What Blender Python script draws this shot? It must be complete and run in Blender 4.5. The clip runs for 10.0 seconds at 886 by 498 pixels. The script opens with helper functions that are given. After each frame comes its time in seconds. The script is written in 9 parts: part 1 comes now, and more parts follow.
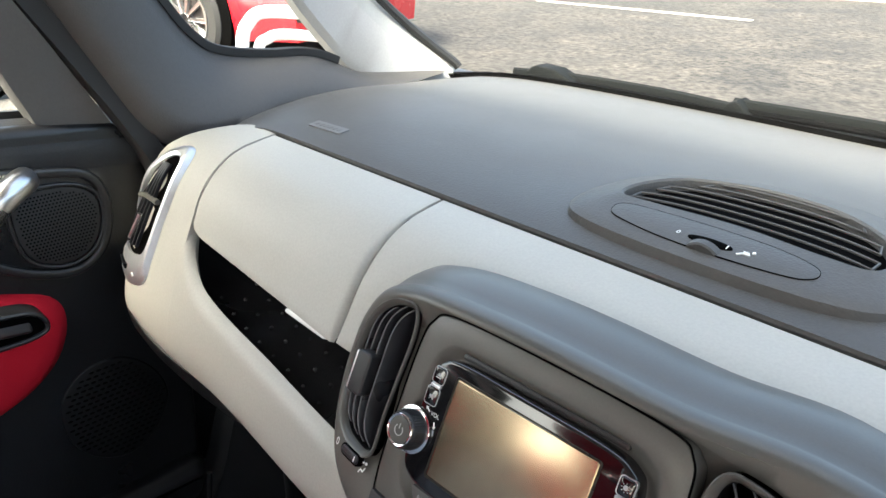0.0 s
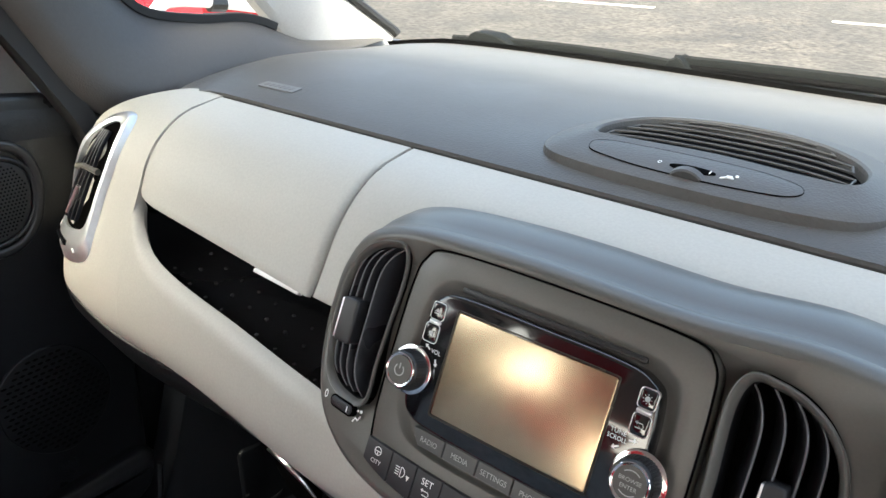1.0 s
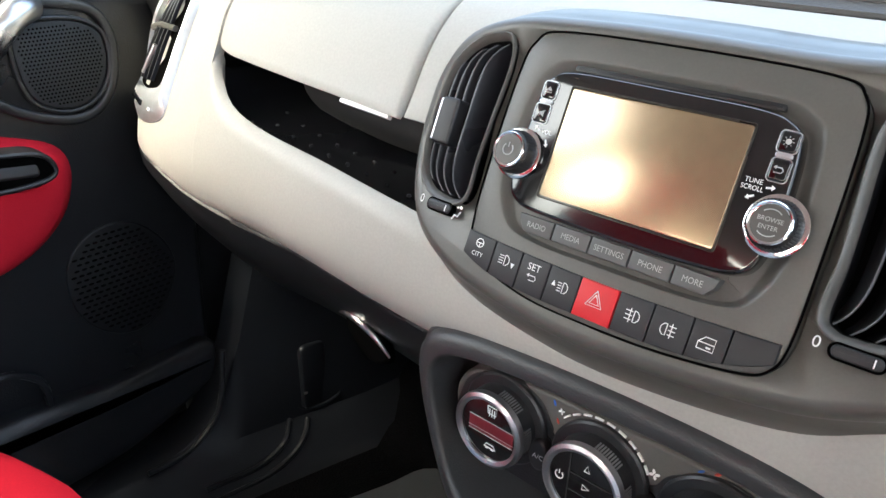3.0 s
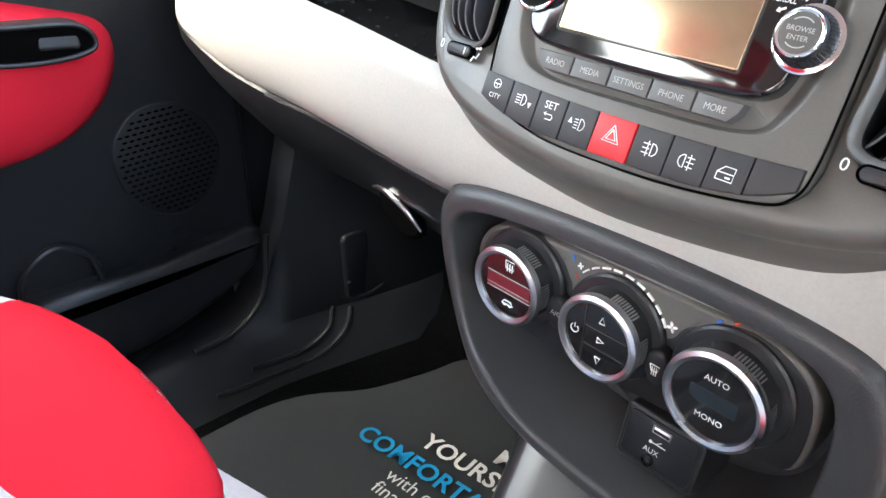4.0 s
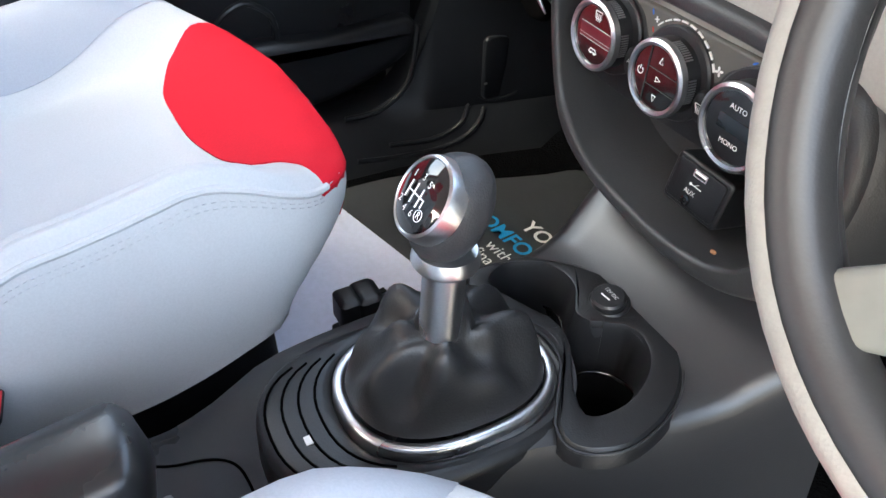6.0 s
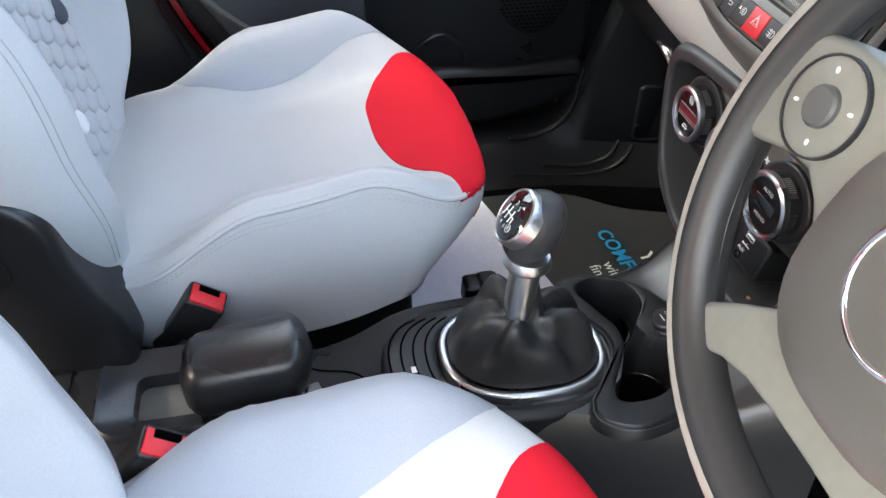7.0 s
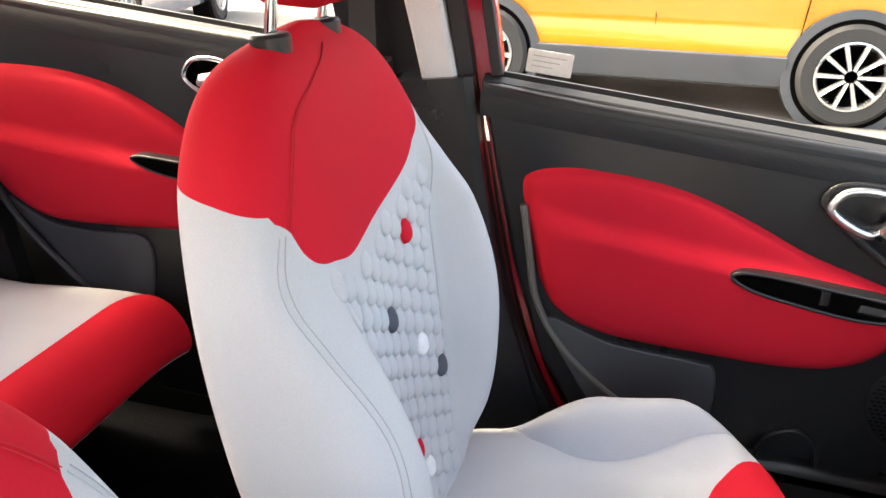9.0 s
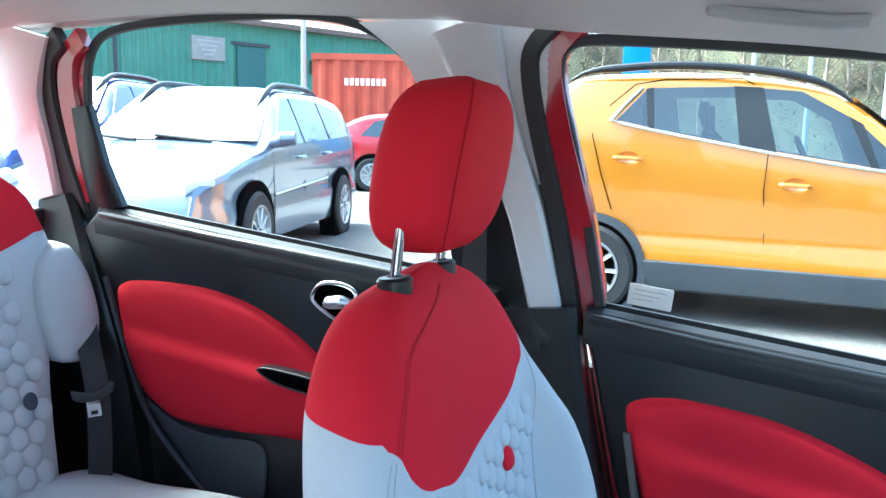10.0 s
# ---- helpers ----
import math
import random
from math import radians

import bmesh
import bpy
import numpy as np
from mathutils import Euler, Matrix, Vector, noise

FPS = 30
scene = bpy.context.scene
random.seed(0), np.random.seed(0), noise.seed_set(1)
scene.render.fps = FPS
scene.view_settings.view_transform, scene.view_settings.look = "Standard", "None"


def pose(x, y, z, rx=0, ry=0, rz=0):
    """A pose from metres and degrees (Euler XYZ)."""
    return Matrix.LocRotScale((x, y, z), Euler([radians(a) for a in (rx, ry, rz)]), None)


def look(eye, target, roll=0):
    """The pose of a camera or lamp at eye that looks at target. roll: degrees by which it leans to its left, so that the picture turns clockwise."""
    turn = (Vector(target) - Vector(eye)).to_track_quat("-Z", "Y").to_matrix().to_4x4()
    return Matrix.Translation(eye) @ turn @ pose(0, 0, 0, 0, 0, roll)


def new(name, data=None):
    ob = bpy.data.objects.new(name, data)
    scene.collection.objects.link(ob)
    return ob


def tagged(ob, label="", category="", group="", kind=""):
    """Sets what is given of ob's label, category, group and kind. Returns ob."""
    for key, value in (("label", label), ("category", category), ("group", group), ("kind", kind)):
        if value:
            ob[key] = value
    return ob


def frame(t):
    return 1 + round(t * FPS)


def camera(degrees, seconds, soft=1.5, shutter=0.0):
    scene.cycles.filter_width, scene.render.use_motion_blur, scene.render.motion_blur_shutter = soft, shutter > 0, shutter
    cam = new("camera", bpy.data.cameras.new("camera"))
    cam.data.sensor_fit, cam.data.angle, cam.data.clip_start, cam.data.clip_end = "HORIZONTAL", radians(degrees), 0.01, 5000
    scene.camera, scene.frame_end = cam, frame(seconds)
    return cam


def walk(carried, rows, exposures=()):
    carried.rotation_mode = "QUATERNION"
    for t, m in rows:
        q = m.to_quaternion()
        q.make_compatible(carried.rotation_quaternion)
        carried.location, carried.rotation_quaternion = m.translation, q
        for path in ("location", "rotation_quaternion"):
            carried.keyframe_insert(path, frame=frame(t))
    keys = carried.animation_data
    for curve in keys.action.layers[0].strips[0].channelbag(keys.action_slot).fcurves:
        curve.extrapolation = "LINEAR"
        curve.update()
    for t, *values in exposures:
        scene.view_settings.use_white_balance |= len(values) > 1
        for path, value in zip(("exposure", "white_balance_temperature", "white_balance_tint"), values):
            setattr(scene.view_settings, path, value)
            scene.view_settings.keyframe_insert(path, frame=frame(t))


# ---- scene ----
cam = camera(59.7, 10.0)
PATH = [
    (0, (0.24, -0.303, 1.267), (-1.072, 0.958, 0.436), 0.6),
    (0.5, (0.234, -0.312, 1.261), (-0.958, 1.063, 0.43), 0.7),
    (1, (0.206, -0.34, 1.223), (-0.945, 1.064, 0.385), 0.7),
    (1.5, (0.189, -0.365, 1.191), (-0.945, 1.051, 0.349), 0.7),
    (2, (0.191, -0.378, 1.159), (-0.938, 1.037, 0.309), 0.7),
    (2.5, (0.194, -0.397, 1.124), (-0.957, 0.996, 0.268), 1.0),
    (2.7, (0.195, -0.4, 1.113), (-0.978, 0.976, 0.257), 1.1),
    (3.8, (0.217, -0.395, 1.05), (-1.048, 0.809, 0.074), 0.0),
    (4, (0.228, -0.385, 1.042), (-1.032, 0.774, 0.009), -0.4),
    (4.5, (0.244, -0.395, 1.033), (-1.006, 0.677, -0.102), -0.4),
    (5, (0.265, -0.426, 1.017), (-0.993, 0.575, -0.173), 0.3),
    (5.5, (0.302, -0.447, 1.008), (-0.976, 0.443, -0.247), 1.0),
    (5.7, (0.329, -0.443, 1.009), (-0.964, 0.389, -0.27), 1.0),
    (6.8, (0.571, -0.453, 1.116), (-0.895, -0.043, -0.182), 1.8),
    (7, (0.575, -0.451, 1.159), (-0.911, -0.128, -0.14), 1.2),
    (7.5, (0.504, -0.433, 1.212), (-1.008, -0.258, -0.085), 1.5),
    (8, (0.485, -0.465, 1.248), (-1.089, -0.481, 0.014), 1.6),
    (8.5, (0.476, -0.495, 1.282), (-1.203, -0.738, 0.223), 1.5),
    (9, (0.486, -0.509, 1.332), (-1.296, -0.944, 0.537), 1.5),
    (9.5, (0.513, -0.495, 1.375), (-1.334, -1.091, 0.889), 1.3),
    (10, (0.542, -0.493, 1.38), (-1.29, -1.238, 1.086), 1.3),
]
walk(cam, [(t, look(eye, target, roll)) for t, eye, target, roll in PATH], exposures=[(0, 3.1, 6800, 0), (2.5, 3.45, 6800, 0), (4.0, 4.50, 6400, 0), (5.0, 4.76, 6500, 0), (5.5, 4.60, 6600, 0), (7.0, 3.92, 6900, 0), (7.5, 4.08, 7000, 0), (8.5, 3.93, 7800, 4), (9.0, 3.75, 7900, 6), (9.5, 3.56, 5500, -4), (10, 3.3, 5050, -12)])
SUN_TURN, SUN_UP, SKY, SUN = 184.0, 52.0, 0.15, 1.4
# ---- world, sun, exposure ----
GROUND = 0.15
world = bpy.data.worlds.new("sky")
scene.world = world
world.use_nodes = True
wn = world.node_tree.nodes
sky = wn.new("ShaderNodeTexSky")
sky.sky_type, sky.sun_disc = "NISHITA", False
sky.sun_elevation, sky.sun_rotation = radians(SUN_UP), radians(SUN_TURN)
sky.air_density, sky.dust_density, sky.ozone_density = 0.8, 8.0, 0.6
wn["Background"].inputs["Strength"].default_value = SKY
world.node_tree.links.new(sky.outputs[0], wn["Background"].inputs["Color"])
sun = new("sun", bpy.data.lights.new("sun", "SUN"))
sun.data.energy, sun.data.angle, sun.data.color = SUN, radians(8.0), (1.0, 0.93, 0.84)
sun_way = Vector((math.sin(radians(SUN_TURN)) * math.cos(radians(SUN_UP)), math.cos(radians(SUN_TURN)) * math.cos(radians(SUN_UP)), math.sin(radians(SUN_UP))))
sun.matrix_world = look(sun_way * 30, (0, 0, 0))


# ---- materials ----
def mat(name, col, rough=0.5, metal=0.0, var=0.08, scale=6.0, grain=0.0, bump=0.0, coat=0.0, spec=0.5, fine=0.04, sheen=0.0, stretch=(1, 1, 1)):
    """A surface with stains at one scale, fine speckle at another, and a relief of grain size 1/grain metres."""
    m = bpy.data.materials.new(name)
    m.use_nodes = True
    nt = m.node_tree
    n, ln = nt.nodes, nt.links.new
    b = n["Principled BSDF"]
    b.inputs["Roughness"].default_value, b.inputs["Metallic"].default_value = rough, metal
    b.inputs["Coat Weight"].default_value, b.inputs["Coat Roughness"].default_value = coat, 0.06
    b.inputs["Specular IOR Level"].default_value = spec
    b.inputs["Sheen Weight"].default_value, b.inputs["Sheen Roughness"].default_value = sheen, 0.5
    co = n.new("ShaderNodeTexCoord")
    mp = n.new("ShaderNodeMapping")
    mp.inputs["Scale"].default_value = stretch
    ln(co.outputs["Object"], mp.inputs["Vector"])
    big, small = n.new("ShaderNodeTexNoise"), n.new("ShaderNodeTexNoise")
    big.inputs["Scale"].default_value, big.inputs["Detail"].default_value = scale, 5
    small.inputs["Scale"].default_value, small.inputs["Detail"].default_value = max(grain, 250.0) * 0.5, 2
    ln(mp.outputs[0], big.inputs["Vector"])
    ln(mp.outputs[0], small.inputs["Vector"])
    hi, lo = n.new("ShaderNodeMapRange"), n.new("ShaderNodeMapRange")
    for r, v, src in ((hi, var, big), (lo, fine, small)):
        r.inputs["From Min"].default_value, r.inputs["From Max"].default_value = 0.3, 0.7
        r.inputs["To Min"].default_value, r.inputs["To Max"].default_value = 1 - v, 1 + v
        ln(src.outputs["Fac"], r.inputs["Value"])
    mul = n.new("ShaderNodeMath")
    mul.operation = "MULTIPLY"
    ln(hi.outputs[0], mul.inputs[0])
    ln(lo.outputs[0], mul.inputs[1])
    vm = n.new("ShaderNodeVectorMath")
    vm.operation = "SCALE"
    vm.inputs[0].default_value = col[:3]
    ln(mul.outputs[0], vm.inputs["Scale"])
    ln(vm.outputs[0], b.inputs["Base Color"])
    rr = n.new("ShaderNodeMapRange")
    rr.inputs["From Min"].default_value, rr.inputs["From Max"].default_value = 0.3, 0.7
    rr.inputs["To Min"].default_value, rr.inputs["To Max"].default_value = max(rough - 0.06, 0.02), min(rough + 0.06, 1)
    ln(big.outputs["Fac"], rr.inputs["Value"])
    ln(rr.outputs[0], b.inputs["Roughness"])
    if bump:
        vo = n.new("ShaderNodeTexVoronoi")
        vo.inputs["Scale"].default_value = grain
        ln(mp.outputs[0], vo.inputs["Vector"])
        bp = n.new("ShaderNodeBump")
        bp.inputs["Strength"].default_value, bp.inputs["Distance"].default_value = bump, 0.6 / grain
        ln(vo.outputs["Distance"], bp.inputs["Height"])
        ln(bp.outputs[0], b.inputs["Normal"])
    return m


def glass(name, tint=(0.93, 0.96, 0.95), gloss=0.9, edge=0.3, face=0.012):
    m = bpy.data.materials.new(name)
    m.use_nodes = True
    n, ln = m.node_tree.nodes, m.node_tree.links.new
    n.remove(n["Principled BSDF"])
    tr, gl, mix, lw = n.new("ShaderNodeBsdfTransparent"), n.new("ShaderNodeBsdfGlossy"), n.new("ShaderNodeMixShader"), n.new("ShaderNodeLayerWeight")
    tr.inputs[0].default_value = (*tint, 1)
    gl.inputs["Roughness"].default_value, gl.inputs[0].default_value = 0.02, (gloss, gloss, gloss, 1)
    pw, ml = n.new("ShaderNodeMath"), n.new("ShaderNodeMath")
    pw.operation, ml.operation = "POWER", "MULTIPLY_ADD"
    pw.inputs[1].default_value, ml.inputs[1].default_value, ml.inputs[2].default_value = 5.0, edge, face
    ln(lw.outputs["Facing"], pw.inputs[0])
    ln(pw.outputs[0], ml.inputs[0])
    ln(ml.outputs[0], mix.inputs[0])
    ln(tr.outputs[0], mix.inputs[1])
    ln(gl.outputs[0], mix.inputs[2])
    ln(mix.outputs[0], n["Material Output"].inputs[0])
    return m


def glow(name, col, strength):
    m = mat(name, col, 0.4)
    b = m.node_tree.nodes["Principled BSDF"]
    b.inputs["Emission Color"].default_value, b.inputs["Emission Strength"].default_value = (*col, 1), strength
    return m


DASH = mat("charcoal_grained_plastic", (0.074, 0.073, 0.072), 0.45, var=0.07, grain=520, bump=0.22, spec=0.24)
FASCIA = mat("warm_grey_soft_paint", (0.392, 0.385, 0.352), 0.5, var=0.03, scale=9, grain=900, bump=0.05, spec=0.35)
STACK = mat("bronze_grey_plastic", (0.092, 0.088, 0.079), 0.36, var=0.05, grain=1200, bump=0.06)
BLACK = mat("black_plastic", (0.0125, 0.013, 0.0145), 0.38, var=0.15, grain=600, bump=0.12, spec=0.5)
DARK = mat("dark_trim_plastic", (0.0105, 0.0112, 0.013), 0.32, var=0.12, grain=450, bump=0.10, spec=0.4)
VANE = mat("vent_vane_plastic", (0.020, 0.021, 0.025), 0.3, var=0.1)
KEY = mat("key_plastic", (0.016, 0.016, 0.018), 0.5, var=0.06)
SOFTKEY = mat("grey_key_plastic", (0.085, 0.085, 0.082), 0.45, var=0.05)
PIANO = mat("piano_black", (0.006, 0.006, 0.007), 0.07, var=0.1, coat=0.6)
# Near-black for gaps and joints, and for shade coloured into recesses.
GAP_SHADE = mat("gap_and_shade_black", (0.0015, 0.0015, 0.0015), 0.9, var=0.2, spec=0.02)
CHROME = mat("chrome", (0.72, 0.73, 0.75), 0.12, 1.0, var=0.03)
SATIN = mat("satin_silver", (0.62, 0.63, 0.65), 0.3, 1.0, var=0.04, grain=1200, bump=0.03)
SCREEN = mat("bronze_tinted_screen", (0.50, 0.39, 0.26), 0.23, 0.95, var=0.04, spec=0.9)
WHITE = mat("white_print", (0.82, 0.82, 0.8), 0.6, var=0.02)
GREYPRINT = mat("grey_print", (0.4, 0.4, 0.39), 0.6, var=0.02)
HAZARD = mat("hazard_red", (0.55, 0.012, 0.02), 0.4, var=0.04)
BLUEPRINT = mat("blue_print", (0.02, 0.12, 0.5), 0.6, var=0.02)
REDPRINT = mat("red_print", (0.5, 0.05, 0.03), 0.6, var=0.02)
CYANPRINT = mat("cyan_print", (0.01, 0.3, 0.62), 0.6, var=0.03)
SEAT = mat("pale_grey_seat_fabric", (0.52, 0.535, 0.55), 0.8, var=0.05, scale=5, grain=1100, bump=0.12, sheen=0.08, spec=0.25)
SEATSIDE = mat("blue_grey_seat_fabric", (0.36, 0.39, 0.44), 0.8, var=0.05, scale=5, grain=1100, bump=0.12, sheen=0.15)
RED = mat("red_seat_fabric", (0.60, 0.013, 0.030), 0.75, var=0.05, scale=5, grain=1100, bump=0.12, spec=0.12)
DOORRED = mat("red_door_fabric", (0.52, 0.013, 0.030), 0.8, var=0.06, scale=6, grain=1300, bump=0.15, spec=0.12)
THREAD = mat("grey_thread", (0.46, 0.47, 0.49), 0.8, var=0.1)
REDTHREAD = mat("dark_red_thread", (0.52, 0.012, 0.025), 0.8, var=0.1)
GREYDOT = mat("slate_dot_fabric", (0.07, 0.078, 0.10), 0.8, var=0.1)
WHITEDOT = mat("white_dot_fabric", (0.85, 0.85, 0.85), 0.8, var=0.02)
LEATHER = mat("black_leather", (0.016, 0.016, 0.017), 0.46, var=0.15, grain=500, bump=0.15)
WHEELSKIN = mat("worn_black_leather", (0.028, 0.028, 0.029), 0.36, var=0.15, grain=700, bump=0.05)
SPOKE = mat("silver_grey_spoke", (0.20, 0.197, 0.172), 0.42, 0.0, var=0.06)
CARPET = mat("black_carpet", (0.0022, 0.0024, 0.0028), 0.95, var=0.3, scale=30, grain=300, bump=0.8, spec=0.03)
MATBLACK = mat("black_paper_mat", (0.030, 0.033, 0.038), 0.5, var=0.06, scale=4)
MATWHITE = mat("white_paper_mat", (0.70, 0.73, 0.88), 0.6, var=0.02, scale=4)
HEADLINER = mat("headliner_cloth", (0.5, 0.48, 0.48), 0.9, var=0.04, grain=900, bump=0.15)
COWL = mat("weathered_black_plastic", (0.0025, 0.0025, 0.0028), 0.8, var=0.2, grain=500, bump=0.2, spec=0.03)
WIPER = mat("wiper_grey_plastic", (0.006, 0.007, 0.0075), 0.7, var=0.2, grain=600, bump=0.1, spec=0.08)
COVER = mat("smooth_black_plastic", (0.017, 0.017, 0.018), 0.30, var=0.1, grain=700, bump=0.05, spec=0.5)
FRAME = mat("grained_frame_plastic", (0.034, 0.0345, 0.036), 0.42, var=0.1, grain=700, bump=0.15, spec=0.5)
CONSOLE = mat("satin_console_plastic", (0.026, 0.0265, 0.029), 0.30, var=0.12, grain=700, bump=0.06, spec=0.6)
RIMSKIN = mat("grey_beige_leather", (0.36, 0.345, 0.30), 0.45, var=0.1, grain=500, bump=0.15)
# Same plastic as PILLAR, lightened for the brighter light on the rear pillars.
PILLAR_LIT = mat("pillar_plastic_lit", (0.62, 0.615, 0.62), 0.5, var=0.04, grain=700, bump=0.06)
PILLAR = mat("pale_pillar_plastic", (0.36, 0.365, 0.365), 0.55, var=0.04, grain=700, bump=0.08)
BODYRED = mat("red_car_paint", (0.33, 0.008, 0.02), 0.2, var=0.03, coat=1.0)
RUBBER = mat("rubber_seal", (0.012, 0.012, 0.013), 0.6, var=0.2)
BUCKLE = mat("buckle_red", (0.75, 0.02, 0.03), 0.4, var=0.05)
WEBBING = mat("belt_webbing", (0.02, 0.02, 0.022), 0.7, var=0.1, grain=700, bump=0.3)
GLASS = glass("window_glass")
KNOBGLASS = mat("knob_gloss_black", (0.012, 0.012, 0.013), 0.06, var=0.1, coat=0.5)
DISPLAYRED = glow("dim_red_display", (0.10, 0.008, 0.014), 0.012)


# ---- mesh tools ----
def link_mesh(name, verts, faces, material, parent=None, label="", smooth=True, sharp=35):
    me = bpy.data.meshes.new(name)
    me.from_pydata([tuple(v) for v in verts], [], [tuple(f) for f in faces])
    bm = bmesh.new()
    bm.from_mesh(me)
    bmesh.ops.remove_doubles(bm, verts=bm.verts, dist=1e-6)
    bmesh.ops.recalc_face_normals(bm, faces=bm.faces)
    bm.to_mesh(me)
    bm.free()
    if smooth:
        me.shade_smooth()
        me.set_sharp_from_angle(angle=radians(sharp))
    me.materials.append(material)
    ob = new(name, me)
    if parent is not None:
        attach(ob, parent)
    if label:
        tagged(ob, label)
    return ob


def base_of(ob):
    m = Matrix(ob.matrix_basis)
    while ob.parent:
        m = ob.parent.matrix_basis @ ob.matrix_parent_inverse @ m
        ob = ob.parent
    return m


def attach(ob, parent):
    ob.parent = parent
    ob.matrix_parent_inverse = base_of(parent).inverted()


def thing(name, label, category, at=(0, 0, 0), group="", kind=""):
    e = new(name)
    e.location = at
    e.empty_display_size = 0.05
    return tagged(e, label, category, group, kind)


class Bag:
    """Vertices and faces gathered into one mesh."""

    def __init__(self):
        self.v, self.f = [], []

    def add(self, verts, faces):
        k = len(self.v)
        self.v += [tuple(p) for p in verts]
        self.f += [tuple(i + k for i in f) for f in faces]
        return self

    def put(self, name, material, parent=None, label="", smooth=True, sharp=35):
        return link_mesh(name, self.v, self.f, material, parent, label, smooth, sharp)


def sheet(rows, wrap_u=False, wrap_v=False):
    """Faces over a grid of points rows[i][j]; wrap_u closes i, wrap_v closes j."""
    ni, nj = len(rows), len(rows[0])
    v = [p for r in rows for p in r]
    f = []
    for i in range(ni if wrap_u else ni - 1):
        for j in range(nj if wrap_v else nj - 1):
            a, b = i * nj + j, i * nj + (j + 1) % nj
            c, d = ((i + 1) % ni) * nj + (j + 1) % nj, ((i + 1) % ni) * nj + j
            f.append((a, b, c, d))
    return v, f


def loft(rings, caps=True):
    """A closed skin through rings of equal length."""
    v, f = sheet(rings, wrap_v=True)
    n = len(rings[0])
    if caps:
        f = f + [tuple(range(n))[::-1], tuple((len(rings) - 1) * n + k for k in range(n))]
    return v, f


def spline(pts, per=8, closed=True):
    """A smooth curve through the points."""
    out, n = [], len(pts)
    P = [np.array(p, float) for p in pts]
    for i in range(n if closed else n - 1):
        p0, p1, p2, p3 = (P[(i - 1) % n], P[i], P[(i + 1) % n], P[(i + 2) % n]) if closed else (P[max(i - 1, 0)], P[i], P[i + 1], P[min(i + 2, n - 1)])
        for k in range(per):
            t = k / per
            out.append(0.5 * (2 * p1 + (p2 - p0) * t + (2 * p0 - 5 * p1 + 4 * p2 - p3) * t * t + (3 * p1 - p0 - 3 * p2 + p3) * t**3))
    if not closed:
        out.append(P[-1])
    return out


def curve_at(pairs, x):
    """A smooth reading of y at x from rising (x, y) pairs."""
    xs = [p[0] for p in pairs]
    ys = [p[1] for p in pairs]
    if x <= xs[0]:
        return ys[0]
    if x >= xs[-1]:
        return ys[-1]
    i = max(k for k in range(len(xs) - 1) if xs[k] <= x)
    h = xs[i + 1] - xs[i]
    t = (x - xs[i]) / h
    slope = lambda k: (ys[min(k + 1, len(ys) - 1)] - ys[max(k - 1, 0)]) / (xs[min(k + 1, len(xs) - 1)] - xs[max(k - 1, 0)])
    m0, m1 = slope(i) * h, slope(i + 1) * h
    return (2 * t**3 - 3 * t * t + 1) * ys[i] + (t**3 - 2 * t * t + t) * m0 + (3 * t * t - 2 * t**3) * ys[i + 1] + (t**3 - t * t) * m1


def ease(a, b, x):
    t = min(max((x - a) / (b - a), 0), 1)
    return t * t * (3 - 2 * t)


class Plane:
    """A flat working frame: u and v across it, d out of it."""

    def __init__(self, o, u, v):
        self.o, self.u, self.v = np.array(o, float), np.array(u, float), np.array(v, float)
        self.u /= np.linalg.norm(self.u)
        self.n = np.cross(self.u, self.v)
        self.n /= np.linalg.norm(self.n)
        self.v = np.cross(self.n, self.u)

    def __call__(self, u, v, d=0.0):
        return tuple(self.o + u * self.u + v * self.v + d * self.n)


def rounded(u0, v0, u1, v1, r, n=5):
    """Outline of a rounded rectangle, anticlockwise."""
    r = min(r, abs(u1 - u0) / 2 - 1e-5, abs(v1 - v0) / 2 - 1e-5)
    out = []
    for cx, cy, a in ((u1 - r, v1 - r, 0), (u0 + r, v1 - r, 90), (u0 + r, v0 + r, 180), (u1 - r, v0 + r, 270)):
        for k in range(n + 1):
            t = radians(a + 90 * k / n)
            out.append((cx + r * math.cos(t), cy + r * math.sin(t)))
    return out


def oval(cu, cv, a, b, n=32, p=1.0, turn=0.0):
    out = []
    for k in range(n):
        t = 2 * math.pi * k / n
        c, s = math.cos(t), math.sin(t)
        x, y = a * math.copysign(abs(c) ** p, c), b * math.copysign(abs(s) ** p, s)
        out.append((cu + x * math.cos(turn) - y * math.sin(turn), cv + x * math.sin(turn) + y * math.cos(turn)))
    return out


def grown(outline, d):
    """The outline moved outwards by d."""
    P = [np.array(p[:2], float) for p in outline]
    n = len(P)
    area = sum(P[i][0] * P[(i + 1) % n][1] - P[(i + 1) % n][0] * P[i][1] for i in range(n))
    sg = 1 if area > 0 else -1
    out = []
    for i in range(n):
        e = P[(i + 1) % n] - P[i - 1]
        e = e / (np.linalg.norm(e) + 1e-12)
        out.append(P[i] + d * sg * np.array([e[1], -e[0]]))
    return out


def slab(pl, outline, d0, d1, bevel=0.001, steps=3):
    """A plate of that outline between depths d0 and d1 (the front), with a rounded front edge."""
    rings = [[pl(u, v, d0) for u, v in outline]]
    for k in range(steps + 1):
        a = math.pi / 2 * k / steps
        rings.append([pl(u, v, d1 - bevel + bevel * math.sin(a)) for u, v in grown(outline, -bevel * (1 - math.cos(a)))])
    return loft(rings)


